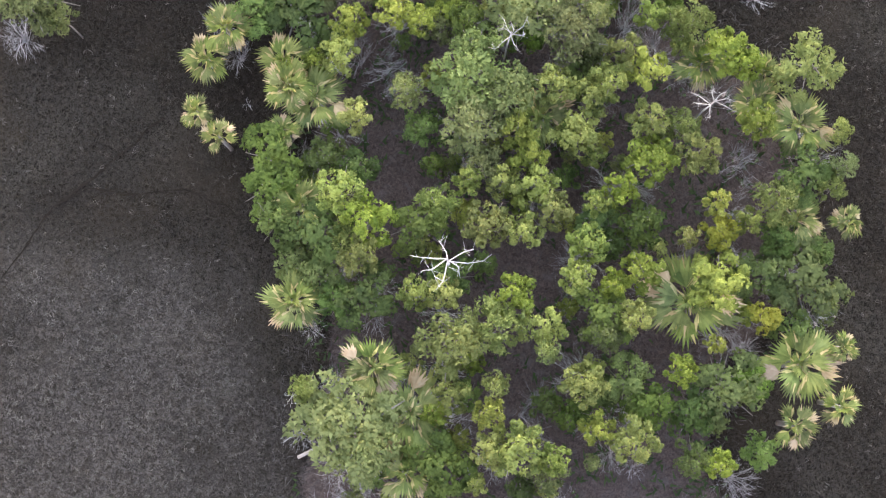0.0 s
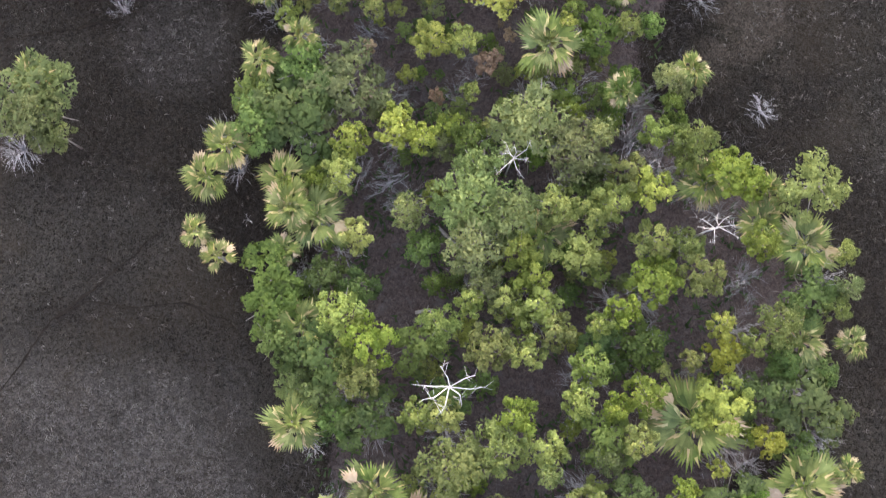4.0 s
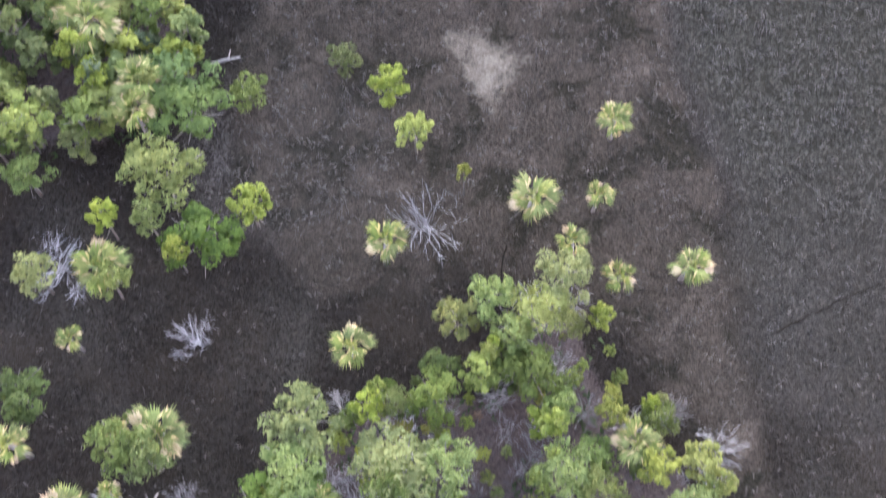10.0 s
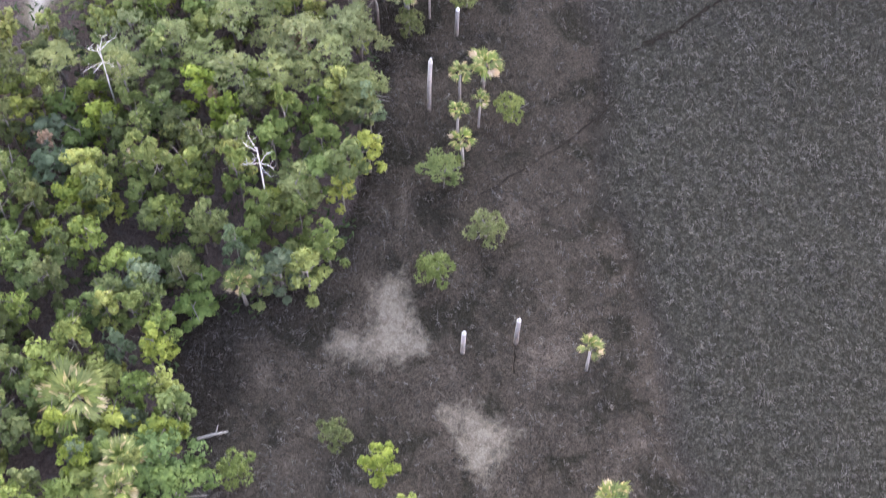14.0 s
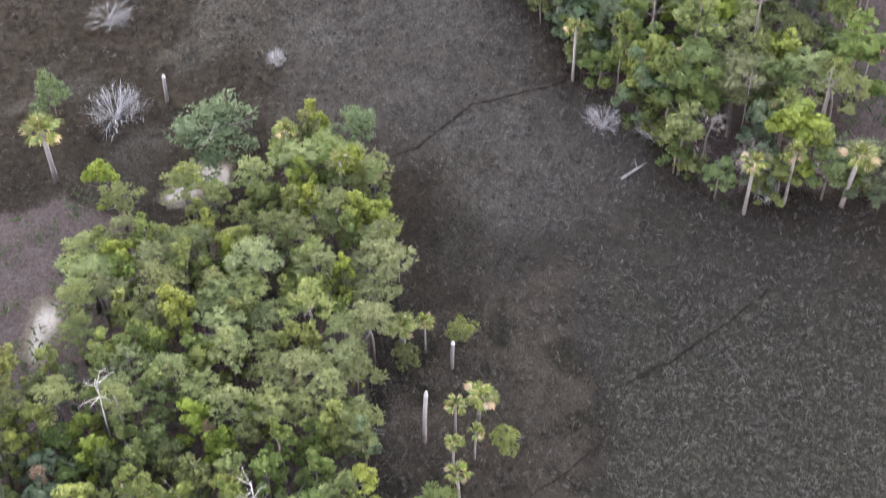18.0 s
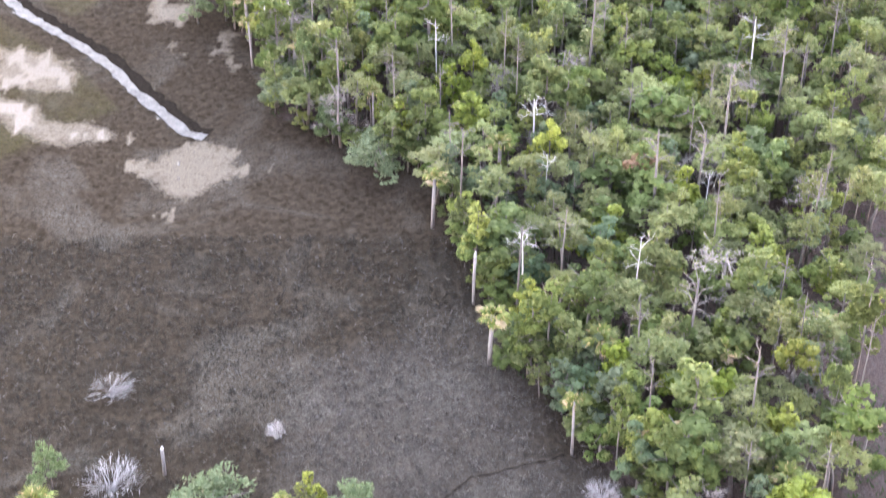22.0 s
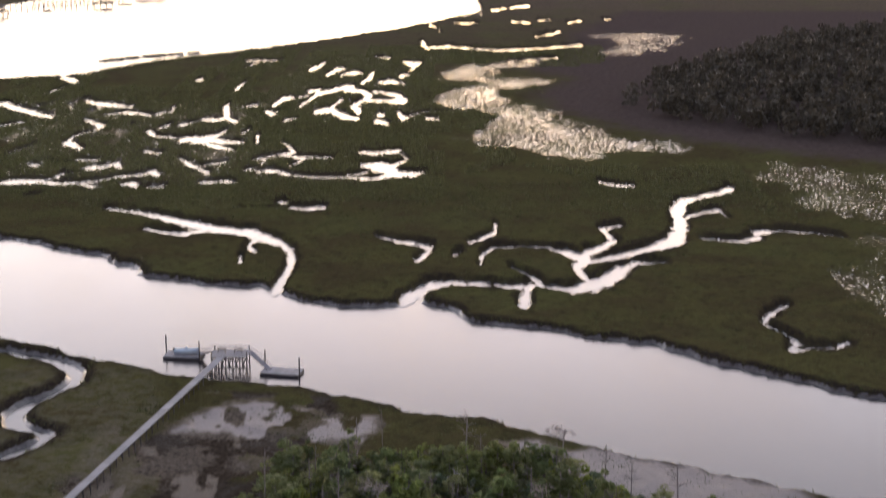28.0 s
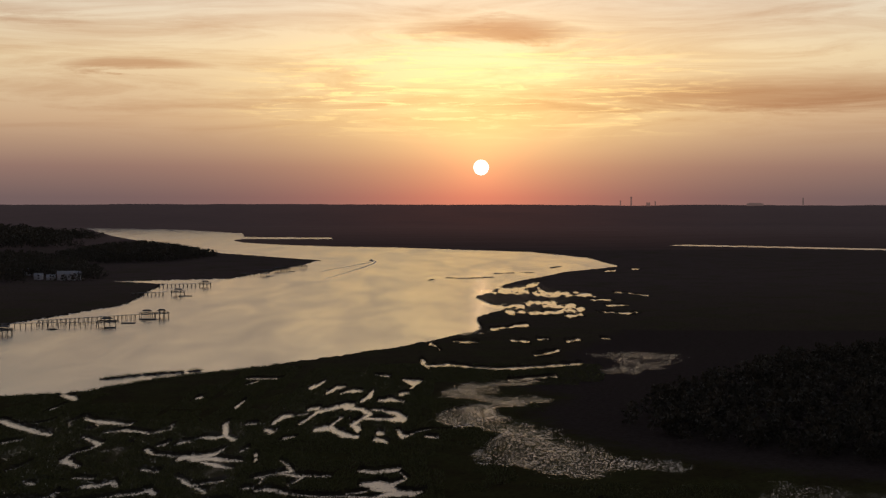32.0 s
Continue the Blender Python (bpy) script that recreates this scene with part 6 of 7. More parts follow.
PINES = [pine(101 + i) for i in range(4)]
WOODS = {
    "rust": three("bare_tree", "half-bare tree with brownish dead foliage in dense wood", "tree", "half-bare trees", "twig", 1.3, 3.6, 3.2, 151, lobes=13, leaves=40, leaf=0.26, narrow=0.07, puff=0.42, spiky=0.8),
    "dark": three("wood_oak", "dark green leafy tree in dense wood", "tree", "wood oaks", "wood_dark", 1.4, 2.9, 3.6, 111, lobes=17, leaves=68, leaf=0.25, puff=0.33),
    "holly": three("wood_holly", "dark green holly-like tree in dense wood", "tree", "wood hollies", "wood_dark", 1.3, 3.2, 4.0, 161, lobes=17, leaves=68, leaf=0.24, puff=0.33),
    "olive": three("wood_cedar", "olive-green cedar in dense wood", "tree", "wood cedars", "olive", 1.35, 3.0, 3.8, 121, lobes=14, leaves=85, leaf=0.24, narrow=0.34, puff=0.38, spiky=0.4),
    "bright": three("wood_sapling", "bright yellow-green tree in dense wood", "tree", "wood saplings", "bright", 1.4, 3.4, 3.2, 131, lobes=17, leaves=68, leaf=0.23, puff=0.33),
    "blue": three("wood_myrtle", "blue-green leafy tree in dense wood", "tree", "wood myrtles", "blue", 1.4, 2.9, 3.2, 141, lobes=17, leaves=68, leaf=0.24, puff=0.33),
}
west = scatter(WOOD_WEST, 2.15, RNG, (SAND_C, SAND_D))
for x, y in west:
    if x < -38 or (x < -26 and y > 88) or (y > 100 and x < -18 and RNG.random() < 0.5):
        continue
    k = RNG.random()
    if y > 82 and k < 0.40:
        plant(PINES, x, y, RNG.uniform(1.4, 2.1), 1.5, RNG.uniform(6, 8.5), 10.0, RNG)
    else:
        k = RNG.random()
        kind = "bright" if k < (0.22 if y < 82 else 0.42) else "dark" if k < 0.76 else "olive" if k < 0.95 else "blue"
        plant(WOODS[kind], x, y, RNG.uniform(1.1, 1.7), 1.4, RNG.uniform(2.6, 4.4), 3.8, RNG)
for x, y in scatter(WOOD_EAST, 2.8, RNG):
    if abs(x) > 0.30 * (y - 25) + 6:
        continue
    k = RNG.random()
    edge = inside(np.array([x]), np.array([y]), WOOD_EAST)[0] < 3.5
    if k < (0.10 if edge else 0.30):
        plant(PINES, x, y, RNG.uniform(1.6, 2.5), 1.5, RNG.uniform(7, 11.5), 10.0, RNG)
    else:
        kind = "dark" if k < 0.43 else "holly" if k < 0.55 else "olive" if k < 0.74 else "blue" if k < 0.81 else "bright" if k < 0.97 else "rust"
        plant(WOODS[kind], x, y, RNG.uniform(1.35, 2.7), 1.4, RNG.uniform(*((3.4, 6.2) if y > 178 else (2.8, 5.8))), 3.8, RNG)
for x, y in scatter(WOOD_EAST, 1.9, RNG):
    # low bushes close the wood's near edge down to the marsh
    if inside(np.array([x]), np.array([y]), WOOD_EAST)[0] < 1.7 and y < 215 and x < 36:
        plant(WOODS["holly" if RNG.random() < 0.6 else "olive"], x, y, RNG.uniform(0.9, 1.5), 1.4, RNG.uniform(1.5, 2.6), 3.8, RNG)
for x, y in scatter(WOOD_EAST, 8.5, RNG):
    plant(poles if RNG.random() < 0.9 else snag, x, y, RNG.uniform(1.0, 1.8), 1.3, RNG.uniform(8.5, 11.5), 9.0, RNG)


# ---- grasses, brush and far woods ----
def blades(name, x, y, height, width, lean, mat, rng, z=0.0, curl=0.3):
    """Loose bent blades standing or lying at each spot."""
    k = len(x)
    az = rng.uniform(0, 2 * np.pi, k)
    ln = height * rng.uniform(0.6, 1.4, k)
    out = lean * rng.uniform(0.5, 1.2, k)
    d = np.stack([np.cos(az) * out, np.sin(az) * out, np.ones(k)], -1)
    d = unit(d) * ln[:, None]
    s = np.stack([-np.sin(az), np.cos(az), np.zeros(k)], -1) * (width * rng.uniform(0.6, 1.4, k))[:, None]
    q = np.stack([x, y, np.zeros(k) + z], -1)
    tip = q + d + np.stack([np.cos(az + 1), np.sin(az + 1), -np.ones(k) * 0.6], -1) * (ln * curl)[:, None]
    return loose(name, np.stack([q - s, q + s, tip], 1), mat)


def spots(count, x0, x1, y0, y1, rng):
    return rng.uniform(x0, x1, count), rng.uniform(y0, y1, count)


def tufts(name, x, y, per, length, width, lean, mat, rng, wild=0.4):
    """Matted tufts: a few bent strands lying nearly the same way from each spot."""
    k = len(x)
    i = np.repeat(np.arange(k), per)
    az = rng.uniform(0, 2 * np.pi, k)[i] + rng.normal(size=k * per) * wild
    ln = (length * rng.uniform(0.6, 1.35, k))[i] * rng.uniform(0.6, 1.1, k * per)
    px, py = x[i] + rng.normal(size=k * per) * 0.055, y[i] + rng.normal(size=k * per) * 0.055
    rise = ln / np.sqrt(1 + (lean * rng.uniform(0.7, 1.3, k * per)) ** 2)
    run = np.sqrt(ln ** 2 - rise ** 2)
    turn = az + rng.normal(size=k * per) * 0.5
    side = np.stack([-np.sin(az), np.cos(az), 0.25 * rng.normal(size=k * per)], -1) * (width * rng.uniform(0.6, 1.4, k * per))[:, None]
    foot = np.stack([px, py, ground_z(px, py) - 0.01], -1)
    knee = foot + np.stack([np.cos(az) * run * 0.5, np.sin(az) * run * 0.5, rise], -1)
    tip = knee + np.stack([np.cos(turn) * run * 0.5, np.sin(turn) * run * 0.5, -rise * 0.35], -1)
    return loose(name, np.concatenate([np.stack([foot - side, foot + side, knee], 1), np.stack([knee - side * 0.9, knee + side * 0.9, tip], 1)]), mat)


# matted dry rush over the near marsh: dark strands everywhere, bleached ones past the tide line and in worn patches
x, y = spots(270000, -56, 56, -16, 150, RNG)
open_marsh = (np.abs(x) < 28 + 0.27 * np.maximum(y - 20, 0)) & (inside(x, y, ISLAND) < -0.3) & (inside(x, y, WOOD_WEST) < 0) & (inside(x, y, WOOD_EAST) < 1) & (ditch_at(x, y) < 0.4)
for line in (SAND_A, SAND_B, SAND_C, SAND_D):
    open_marsh &= inside(x, y, line) + 1.2 * (fbm(x / 0.8, y / 0.8, 47) - 0.5) < -0.1
x, y = x[open_marsh], y[open_marsh]
past, brown = marsh_at(x, y)[:2]
chance = np.maximum(np.maximum(0.42 * past, 0.22 * brown), zones_at(x, y)[5] * 0.8)
pale_here = RNG.random(len(x)) < 0.06 + chance
size = 1 + 0.006 * np.maximum(y - 30, 0)
thick = fbm(x / 1.3, y / 1.3, 41) + RNG.uniform(-0.3, 0.3, len(x)) > np.where(past > 0.5, 0.40, 0.48)
a, b = thick & ~pale_here, pale_here & (fbm(x / 0.55, y / 0.55, 45, 3) + RNG.uniform(-0.1, 0.1, len(x)) > 0.47)
tagged(new("dry_rush", tufts("dry_rush", x[a], y[a], 3, 0.34 * size[a], 0.016 * np.repeat(size[a], 3), 1.5, LEAF["reed"], RNG)), "matted grey-brown dry rush strands covering the marsh", "grass", kind="stuff")
tagged(new("pale_rush", tufts("pale_rush", x[b], y[b], 4, 0.34 * size[b], 0.017 * np.repeat(size[b], 4), 1.4, LEAF["pale_reed"], RNG)), "bleached pale rush strands in worn tufts", "grass", kind="stuff")
# twigs and low brush on the floor of the woods
x, y = spots(90000, -40, 40, -14, 125, RNG)
wood = np.maximum(np.maximum(inside(x, y, ISLAND), inside(x, y, WOOD_WEST)), inside(x, y, WOOD_EAST))
keep = (wood > -1) & (np.abs(x) < 26 + 0.27 * np.maximum(y - 20, 0))
tagged(new("fallen_twigs", blades("fallen_twigs", x[keep], y[keep], 0.5, 0.012, 3.0, LEAF["litter"], RNG, curl=0.2)), "grey fallen twigs and brush on the wood floor", "twigs", kind="stuff")
x, y = spots(150000, -40, 75, -14, 245, RNG)
wood = np.maximum(np.maximum(inside(x, y, ISLAND), inside(x, y, WOOD_WEST)), inside(x, y, WOOD_EAST))
keep = (wood > 0.4) & (fbm(x / 2.5, y / 2.5, 51) > 0.52) & (np.abs(x) < 28 + 0.29 * np.maximum(y - 20, 0))
tagged(new("low_brush", blades("low_brush", x[keep], y[keep], 0.5, 0.09, 1.2, LEAF["brush"], RNG, z=0.1)), "dark green low brush under the trees", "undergrowth", kind="stuff")
# green marsh grass along the river and creeks
x, y = spots(170000, -130, 130, 195, 480, RNG)
depth = water_depth(x, y)
zs = zones_at(x, y)
keep = (depth < -1.0) & (zs[1] > 0.45) & (zs[2] < 0.3) & (np.abs(x) < 0.30 * (y - 15)) & (depth > -22 + 12 * RNG.random(len(x))) & (inside(x, y, WOOD_EAST) < -1)
tagged(new("marsh_grass", blades("marsh_grass", x[keep], y[keep], 0.75, 0.09, 0.5, LEAF["grass"], RNG)), "green cordgrass fringing the tidal river and creeks", "grass", kind="stuff")

x, y = spots(300000, -215, 130, 440, 860, RNG)
depth = water_depth(x, y)
keep = (depth < -0.6) & (depth > -9) & (np.abs(x) < 0.30 * (y - 15)) & (zones_at(x, y)[2] < 0.3)
x, y = x[keep][:130000], y[keep][:130000]
tagged(new("marsh_grass", blades("marsh_grass", x, y, 0.8, 0.16, 0.5, LEAF["grass"], RNG)), "dark cordgrass round the marsh ponds and runnels", "grass", kind="stuff")


def far_trees(x, y, height, rng, per=26, size=0.14, plump=0.75):
    """Small rough trees joined: leaf clumps round each trunk line."""
    k = len(x)
    hh = height * rng.uniform(0.75, 1.15, k)
    i = np.repeat(np.arange(k), per)
    t = rng.uniform(0.15, 1.0, k * per)
    rad = hh[i] * 0.42 * np.sqrt(np.clip(1 - ((t - 0.5) / 0.55) ** 2, 0.05, 1)) * rng.uniform(0.3, 1.0, k * per)
    a = rng.uniform(0, 6.28, k * per)
    q = np.stack([x[i] + np.cos(a) * rad, y[i] + np.sin(a) * rad, hh[i] * t], -1)
    d = unit(rng.normal(size=(k * per, 3)) + np.array([0, 0, 0.4])) * (hh[i] * size)[:, None]
    b = unit(np.cross(d, rng.normal(size=(k * per, 3)))) * (hh[i] * size * plump)[:, None]
    return np.stack([q, q + d * 0.5 + b, q + d, q + d * 0.5 - b], 1)


pieces = []
x, y = spots(2600, 60, 420, 520, 950, RNG)
keep = inside(x, y, FAR_WOOD) > -3
pieces.append(far_trees(x[keep], y[keep], 8.5, RNG, 70, 0.15))
tagged(new("far_woods", quads("far_woods", np.concatenate(pieces), LEAF["far"])), "dark wood across the marsh", "woods", kind="stuff")
pieces = []
x, y = spots(9000, -900, 900, 950, 3200, RNG)
keep = (water_depth(x, y) < -12) & (np.abs(x) < 0.32 * y) & (fbm(x / 160, y / 260, 61) > np.where(x > 60, 0.50, 0.66)) & ((x > 100 + 0.05 * (y - 900)) | (x < -330))
pieces.append(far_trees(x[keep], y[keep], 7.0, RNG, 22, 0.2))
x, y = spots(6000, -1700, 1700, 3000, 4780, RNG)
keep = (water_depth(x, y) < -30) & (np.abs(x) < 0.33 * y)
pieces.append(far_trees(x[keep], y[keep], 9.0, RNG, 12, 0.3))
tagged(new("far_woods", quads("far_woods", np.concatenate(pieces), LEAF["far_hazed"])), "brown far woods on the low shores, haze put into the tone", "woods", kind="stuff")
# the wooded spit and the mainland woods of the far shore
pieces = []
for outline, gap, height in ((SPIT_WOOD, 10.0, 15.0), (MAIN_WOOD, 12.0, 14.0), (POINT_WOOD, 20.0, 21.0)):
    at = np.array(scatter(outline, gap, RNG))
    x, y = at[:, 0], at[:, 1]
    keep = (water_depth(x, y) < -4) & (np.hypot(x + 430, (y - 1700) * 0.5) > 30) & (np.abs(x) < 0.33 * y)
    deep = step(inside(x, y, outline), 0, 70)
    pieces.append(far_trees(x[keep], y[keep], (height * (0.6 + 0.4 * deep))[keep], RNG, 34, 0.15))
tagged(new("shore_woods", quads("shore_woods", np.concatenate(pieces), LEAF["far"])), "dense dark evergreen wood on the far shore and spit", "woods", kind="stuff")

for ob in models:
    if ob.name not in used:
        for child in ob.children_recursive:
            bpy.data.objects.remove(child)
        bpy.data.objects.remove(ob)

# ---- the pier, floats and boat ----
def beam(g, a, b, w, h):
    """A squared timber from a to b."""
    a, b = Vector(a), Vector(b)
    d = (b - a).normalized()
    s = d.cross(Vector((0, 0, 1)))
    s = (s if s.length > 0.01 else Vector((1, 0, 0))).normalized() * w * 0.5
    t = s.cross(d).normalized() * h * 0.5
    k = len(g.v)
    for q in (a, b):
        g.v += [tuple(q - s - t), tuple(q + s - t), tuple(q + s + t), tuple(q - s + t)]
    g.f += [tuple(k + i for i in f) for f in ((0, 1, 2, 3), (7, 6, 5, 4), (0, 4, 5, 1), (1, 5, 6, 2), (2, 6, 7, 3), (3, 7, 4, 0))]


def timber(name, parent, a, b, w, h, mat, label=""):
    g = Geo()
    beam(g, a, b, w, h)
    return part(name, g.mesh(name, mat), parent, label)


def pile(name, parent, x, y, z0, z1, r, mat):
    g = Geo()
    g.tube([(x, y, z0), (x, y, z1)], [r, r * 0.92], 8)
    return part(name, g.mesh(name, mat, True), parent)


def pier_walk(a, b, z, width, gap, label, group="", stout=0.10):
    """A long narrow walkway on paired posts."""
    ob = tagged(new("pier"), label, "pier", group)
    a, b = Vector((*a, z)), Vector((*b, z))
    run = (b - a).length
    d = (b - a) / run
    s = Vector((-d.y, d.x, 0)) * width * 0.5
    count = int(run / gap)
    for i in range(count):
        p0, p1 = a + d * (i * run / count), a + d * ((i + 1) * run / count - 0.03)
        timber("deck_section", ob, p0 + Vector((0, 0, 0.02 * math.sin(i * 1.7))), p1 + Vector((0, 0, 0.02 * math.sin(i * 1.7 + 1))), width, stout * 0.9, PLANK)
        for k in (-1, 1):
            q = p0 + s * k * 0.92
            pile("post", ob, q.x, q.y, -1.6, z - 0.06, stout, POST)
        timber("cross_beam", ob, p0 - s * 1.05 + Vector((0, 0, -0.17)), p0 + s * 1.05 + Vector((0, 0, -0.17)), 0.12, 0.2, POST)
    for k in (-1, 1):
        timber("stringer", ob, a + s * k * 0.8 + Vector((0, 0, -0.12)), b + s * k * 0.8 + Vector((0, 0, -0.12)), 0.08, 0.14, POST)
    return ob


pier_walk((-60.9, 198.0), (-41.6, 302.0), 2.0, 1.4, 2.5, "long grey plank pier on dark posts over the marsh")

head = tagged(new("dock"), "square timber dock platform on cross-braced posts", "dock")
HX, HY, HW, HD, HZ = -40.2, 303.4, 7.0, 4.6, 2.1
for i in range(16):
    timber("deck_plank", head, (HX - HW / 2, HY - HD / 2 + 0.145 + i * HD / 16, HZ), (HX + HW / 2, HY - HD / 2 + 0.145 + i * HD / 16, HZ), HD / 16 - 0.02, 0.06, PLANK)
for i in range(6):
    x = HX - HW / 2 + 0.2 + i * (HW - 0.4) / 5
    for j, y in enumerate((HY - HD / 2 + 0.2, HY + HD / 2 - 0.2)):
        pile("post", head, x, y, -2.4, HZ + (0.0 if 0 < i < 5 else 0.9), 0.12, POST)
        if i < 5:
            x2 = x + (HW - 0.4) / 5
            timber("brace", head, (x, y, -0.6), (x2, y, HZ - 0.2), 0.06, 0.14, POST)
            timber("brace", head, (x, y, HZ - 0.2), (x2, y, -0.6), 0.06, 0.14, POST)
    timber("joist", head, (x, HY - HD / 2, HZ - 0.14), (x, HY + HD / 2, HZ - 0.14), 0.1, 0.2, POST)
for y in (HY - HD / 2 + 0.2, HY + HD / 2 - 0.2):
    timber("header", head, (HX - HW / 2, y, HZ - 0.3), (HX + HW / 2, y, HZ - 0.3), 0.08, 0.22, POST)
timber("railing", head, (HX - HW / 2 + 0.2, HY + HD / 2 - 0.2, HZ + 0.95), (HX + HW / 2 - 0.2, HY + HD / 2 - 0.2, HZ + 0.95), 0.12, 0.06, PLANK)
timber("railing", head, (HX - HW / 2 + 0.2, HY + HD / 2 - 0.2, HZ + 0.5), (HX + HW / 2 - 0.2, HY + HD / 2 - 0.2, HZ + 0.5), 0.06, 0.08, PLANK)
for dx in (-1.7, 1.4):
    bench = tagged(new("bench"), "dark slatted bench standing on the pier head", "bench", "pier benches")
    for k in range(3):
        timber("seat_slat", bench, (-0.8, -0.2 + k * 0.17, 0.46), (0.8, -0.2 + k * 0.17, 0.46), 0.14, 0.04, POST)
    for k in range(2):
        timber("back_slat", bench, (-0.8, 0.3, 0.65 + k * 0.2), (0.8, 0.3, 0.65 + k * 0.2), 0.04, 0.13, POST)
    for x in (-0.7, 0.7):
        timber("leg", bench, (x, -0.2, 0), (x, -0.2, 0.44), 0.07, 0.07, POST)
        timber("leg", bench, (x, 0.28, 0), (x, 0.28, 0.9), 0.07, 0.07, POST)
    bench.location = (HX + dx, HY + 0.4, HZ + 0.03)


def gangway(a, b, label):
    ob = tagged(new("gangway"), label, "gangway", "gangways")
    a, b = Vector(a), Vector(b)
    d = (b - a)
    s = Vector((-d.y, d.x, 0)).normalized() * 0.5
    timber("ramp", ob, a, b, 1.0, 0.08, PLANK)
    for k in (-1, 1):
        timber("handrail", ob, a + s * k + Vector((0, 0, 0.95)), b + s * k + Vector((0, 0, 0.95)), 0.05, 0.05, PLANK)
        timber("stringer", ob, a + s * k, b + s * k, 0.08, 0.2, PLANK)
        for i in range(6):
            q = a + d * (i / 5) + s * k
            timber("baluster", ob, q, q + Vector((0, 0, 0.95)), 0.04, 0.04, PLANK)
    return ob


def float_dock(cx, cy, length, width, turn, label):
    ob = tagged(new("floating_dock"), label, "floating dock", "floating docks")
    g = Geo()
    g.box((0, 0, -0.12), (length, width, 0.5), 0, 0.985)
    part("float_box", g.mesh("float_box", FLOAT), ob)
    for i in range(12):
        x = -length / 2 + (i + 0.5) * length / 12
        timber("deck_plank", ob, (x, -width / 2, 0.165), (x, width / 2, 0.165), length / 12 - 0.02, 0.05, PLANK)
    for y in (-width / 2, width / 2):
        timber("rub_rail", ob, (-length / 2, y, 0.06), (length / 2, y, 0.06), 0.1, 0.18, POST)
    for x in (-length * 0.42, length * 0.42):
        g = Geo()
        g.box((x, -width / 2 + 0.2, 0.24), (0.25, 0.08, 0.07))
        part("cleat", g.mesh("cleat", MOTOR), ob)
    ob.location, ob.rotation_euler = (cx, cy, WATER_LEVEL + 0.35), (0, 0, turn)
    return ob


float_dock(-50.2, 310.2, 7.2, 4.2, -0.12, "black floating dock with grey planks carrying a covered boat")
float_dock(-30.2, 299.9, 7.4, 4.0, -0.2, "empty black floating dock with grey planks")
gangway((HX - HW / 2, HY + 1.6, HZ), (-47.0, 309.6, -0.15), "grey ramp with handrails down to the boat float")
gangway((HX + HW / 2, HY + 1.2, HZ), (-32.6, 300.6, -0.15), "grey ramp with handrails down to the empty float")
for x, y in ((-53.9, 311.9), (-46.8, 307.6), (-33.6, 302.4), (-26.7, 297.4)):
    ob = tagged(new("mooring_pile"), "tall dark mooring pile standing beside a float", "pile", "mooring piles")
    pile("shaft", ob, 0, 0, -2.6, 3.0, 0.15, POST)
    g = Geo()
    g.tube([(0, 0, 3.0), (0, 0, 3.25)], [0.16, 0.02], 8)
    part("cap", g.mesh("cap", FLOAT, True), ob, "black pointed cap")
    ob.location = (x, y, 0)


def hull_mesh(length, beam_w, deep):
    """A boat's shell, lofted from stern to bow."""
    g, rows = Geo(), []
    for i in range(11):
        t = i / 10
        w = beam_w * 0.5 * (1 - max(0, (t - 0.45) / 0.55) ** 2.2) * (0.9 + 0.1 * min(1, t * 4))
        sheer = deep * (1 + 0.35 * t * t)
        rows.append([(-length / 2 + length * t, w * y, z * sheer if j != 0 else 0.12 * t) for j, (y, z) in enumerate(((0, 0), (0.55, 0.12), (0.92, 0.5), (1, 1)))])
    for sgn in (1, -1):
        for a, b in zip(rows[:-1], rows[1:]):
            for j in range(3):
                f = [(p[0], p[1] * sgn, p[2]) for p in (a[j], b[j], b[j + 1], a[j + 1])]
                g.face(*(f if sgn < 0 else f[::-1]))
    for a, b in zip(rows[:-1], rows[1:]):
        hump = 0.28
        for sgn in (1, -1):
            f = [(a[3][0], a[3][1] * sgn, a[3][2]), (b[3][0], b[3][1] * sgn, b[3][2]), (b[3][0], 0, b[3][2] + hump), (a[3][0], 0, a[3][2] + hump)]
            g.face(*(f if sgn > 0 else f[::-1]))
    g.face(*[(p[0], p[1], p[2]) for p in rows[0]], *[(p[0], -p[1], p[2]) for p in rows[0][:0:-1]])
    return g


boat = tagged(new("motor_boat"), "small motor boat under a pale blue cover on the float", "boat")
part("hull", hull_mesh(4.9, 2.0, 0.75).mesh("hull", HULL), boat, "pale blue covered hull")
g = Geo()
g.box((-2.6, 0, 0.85), (0.42, 0.42, 0.62), 0, 0.8)
g.box((-2.6, 0, 0.35), (0.16, 0.14, 0.7))
part("outboard_motor", g.mesh("outboard_motor", MOTOR), boat, "black outboard motor")
g = Geo()
g.tube([(-0.2, 0, 0.95), (-0.1, 0, 1.35)], [0.5, 0.16], 7)
part("cover_peak", g.mesh("cover_peak", HULL), boat)
boat.location, boat.rotation_euler = (-49.6, 310.4, WATER_LEVEL + 0.56), (0, 0, -0.12)


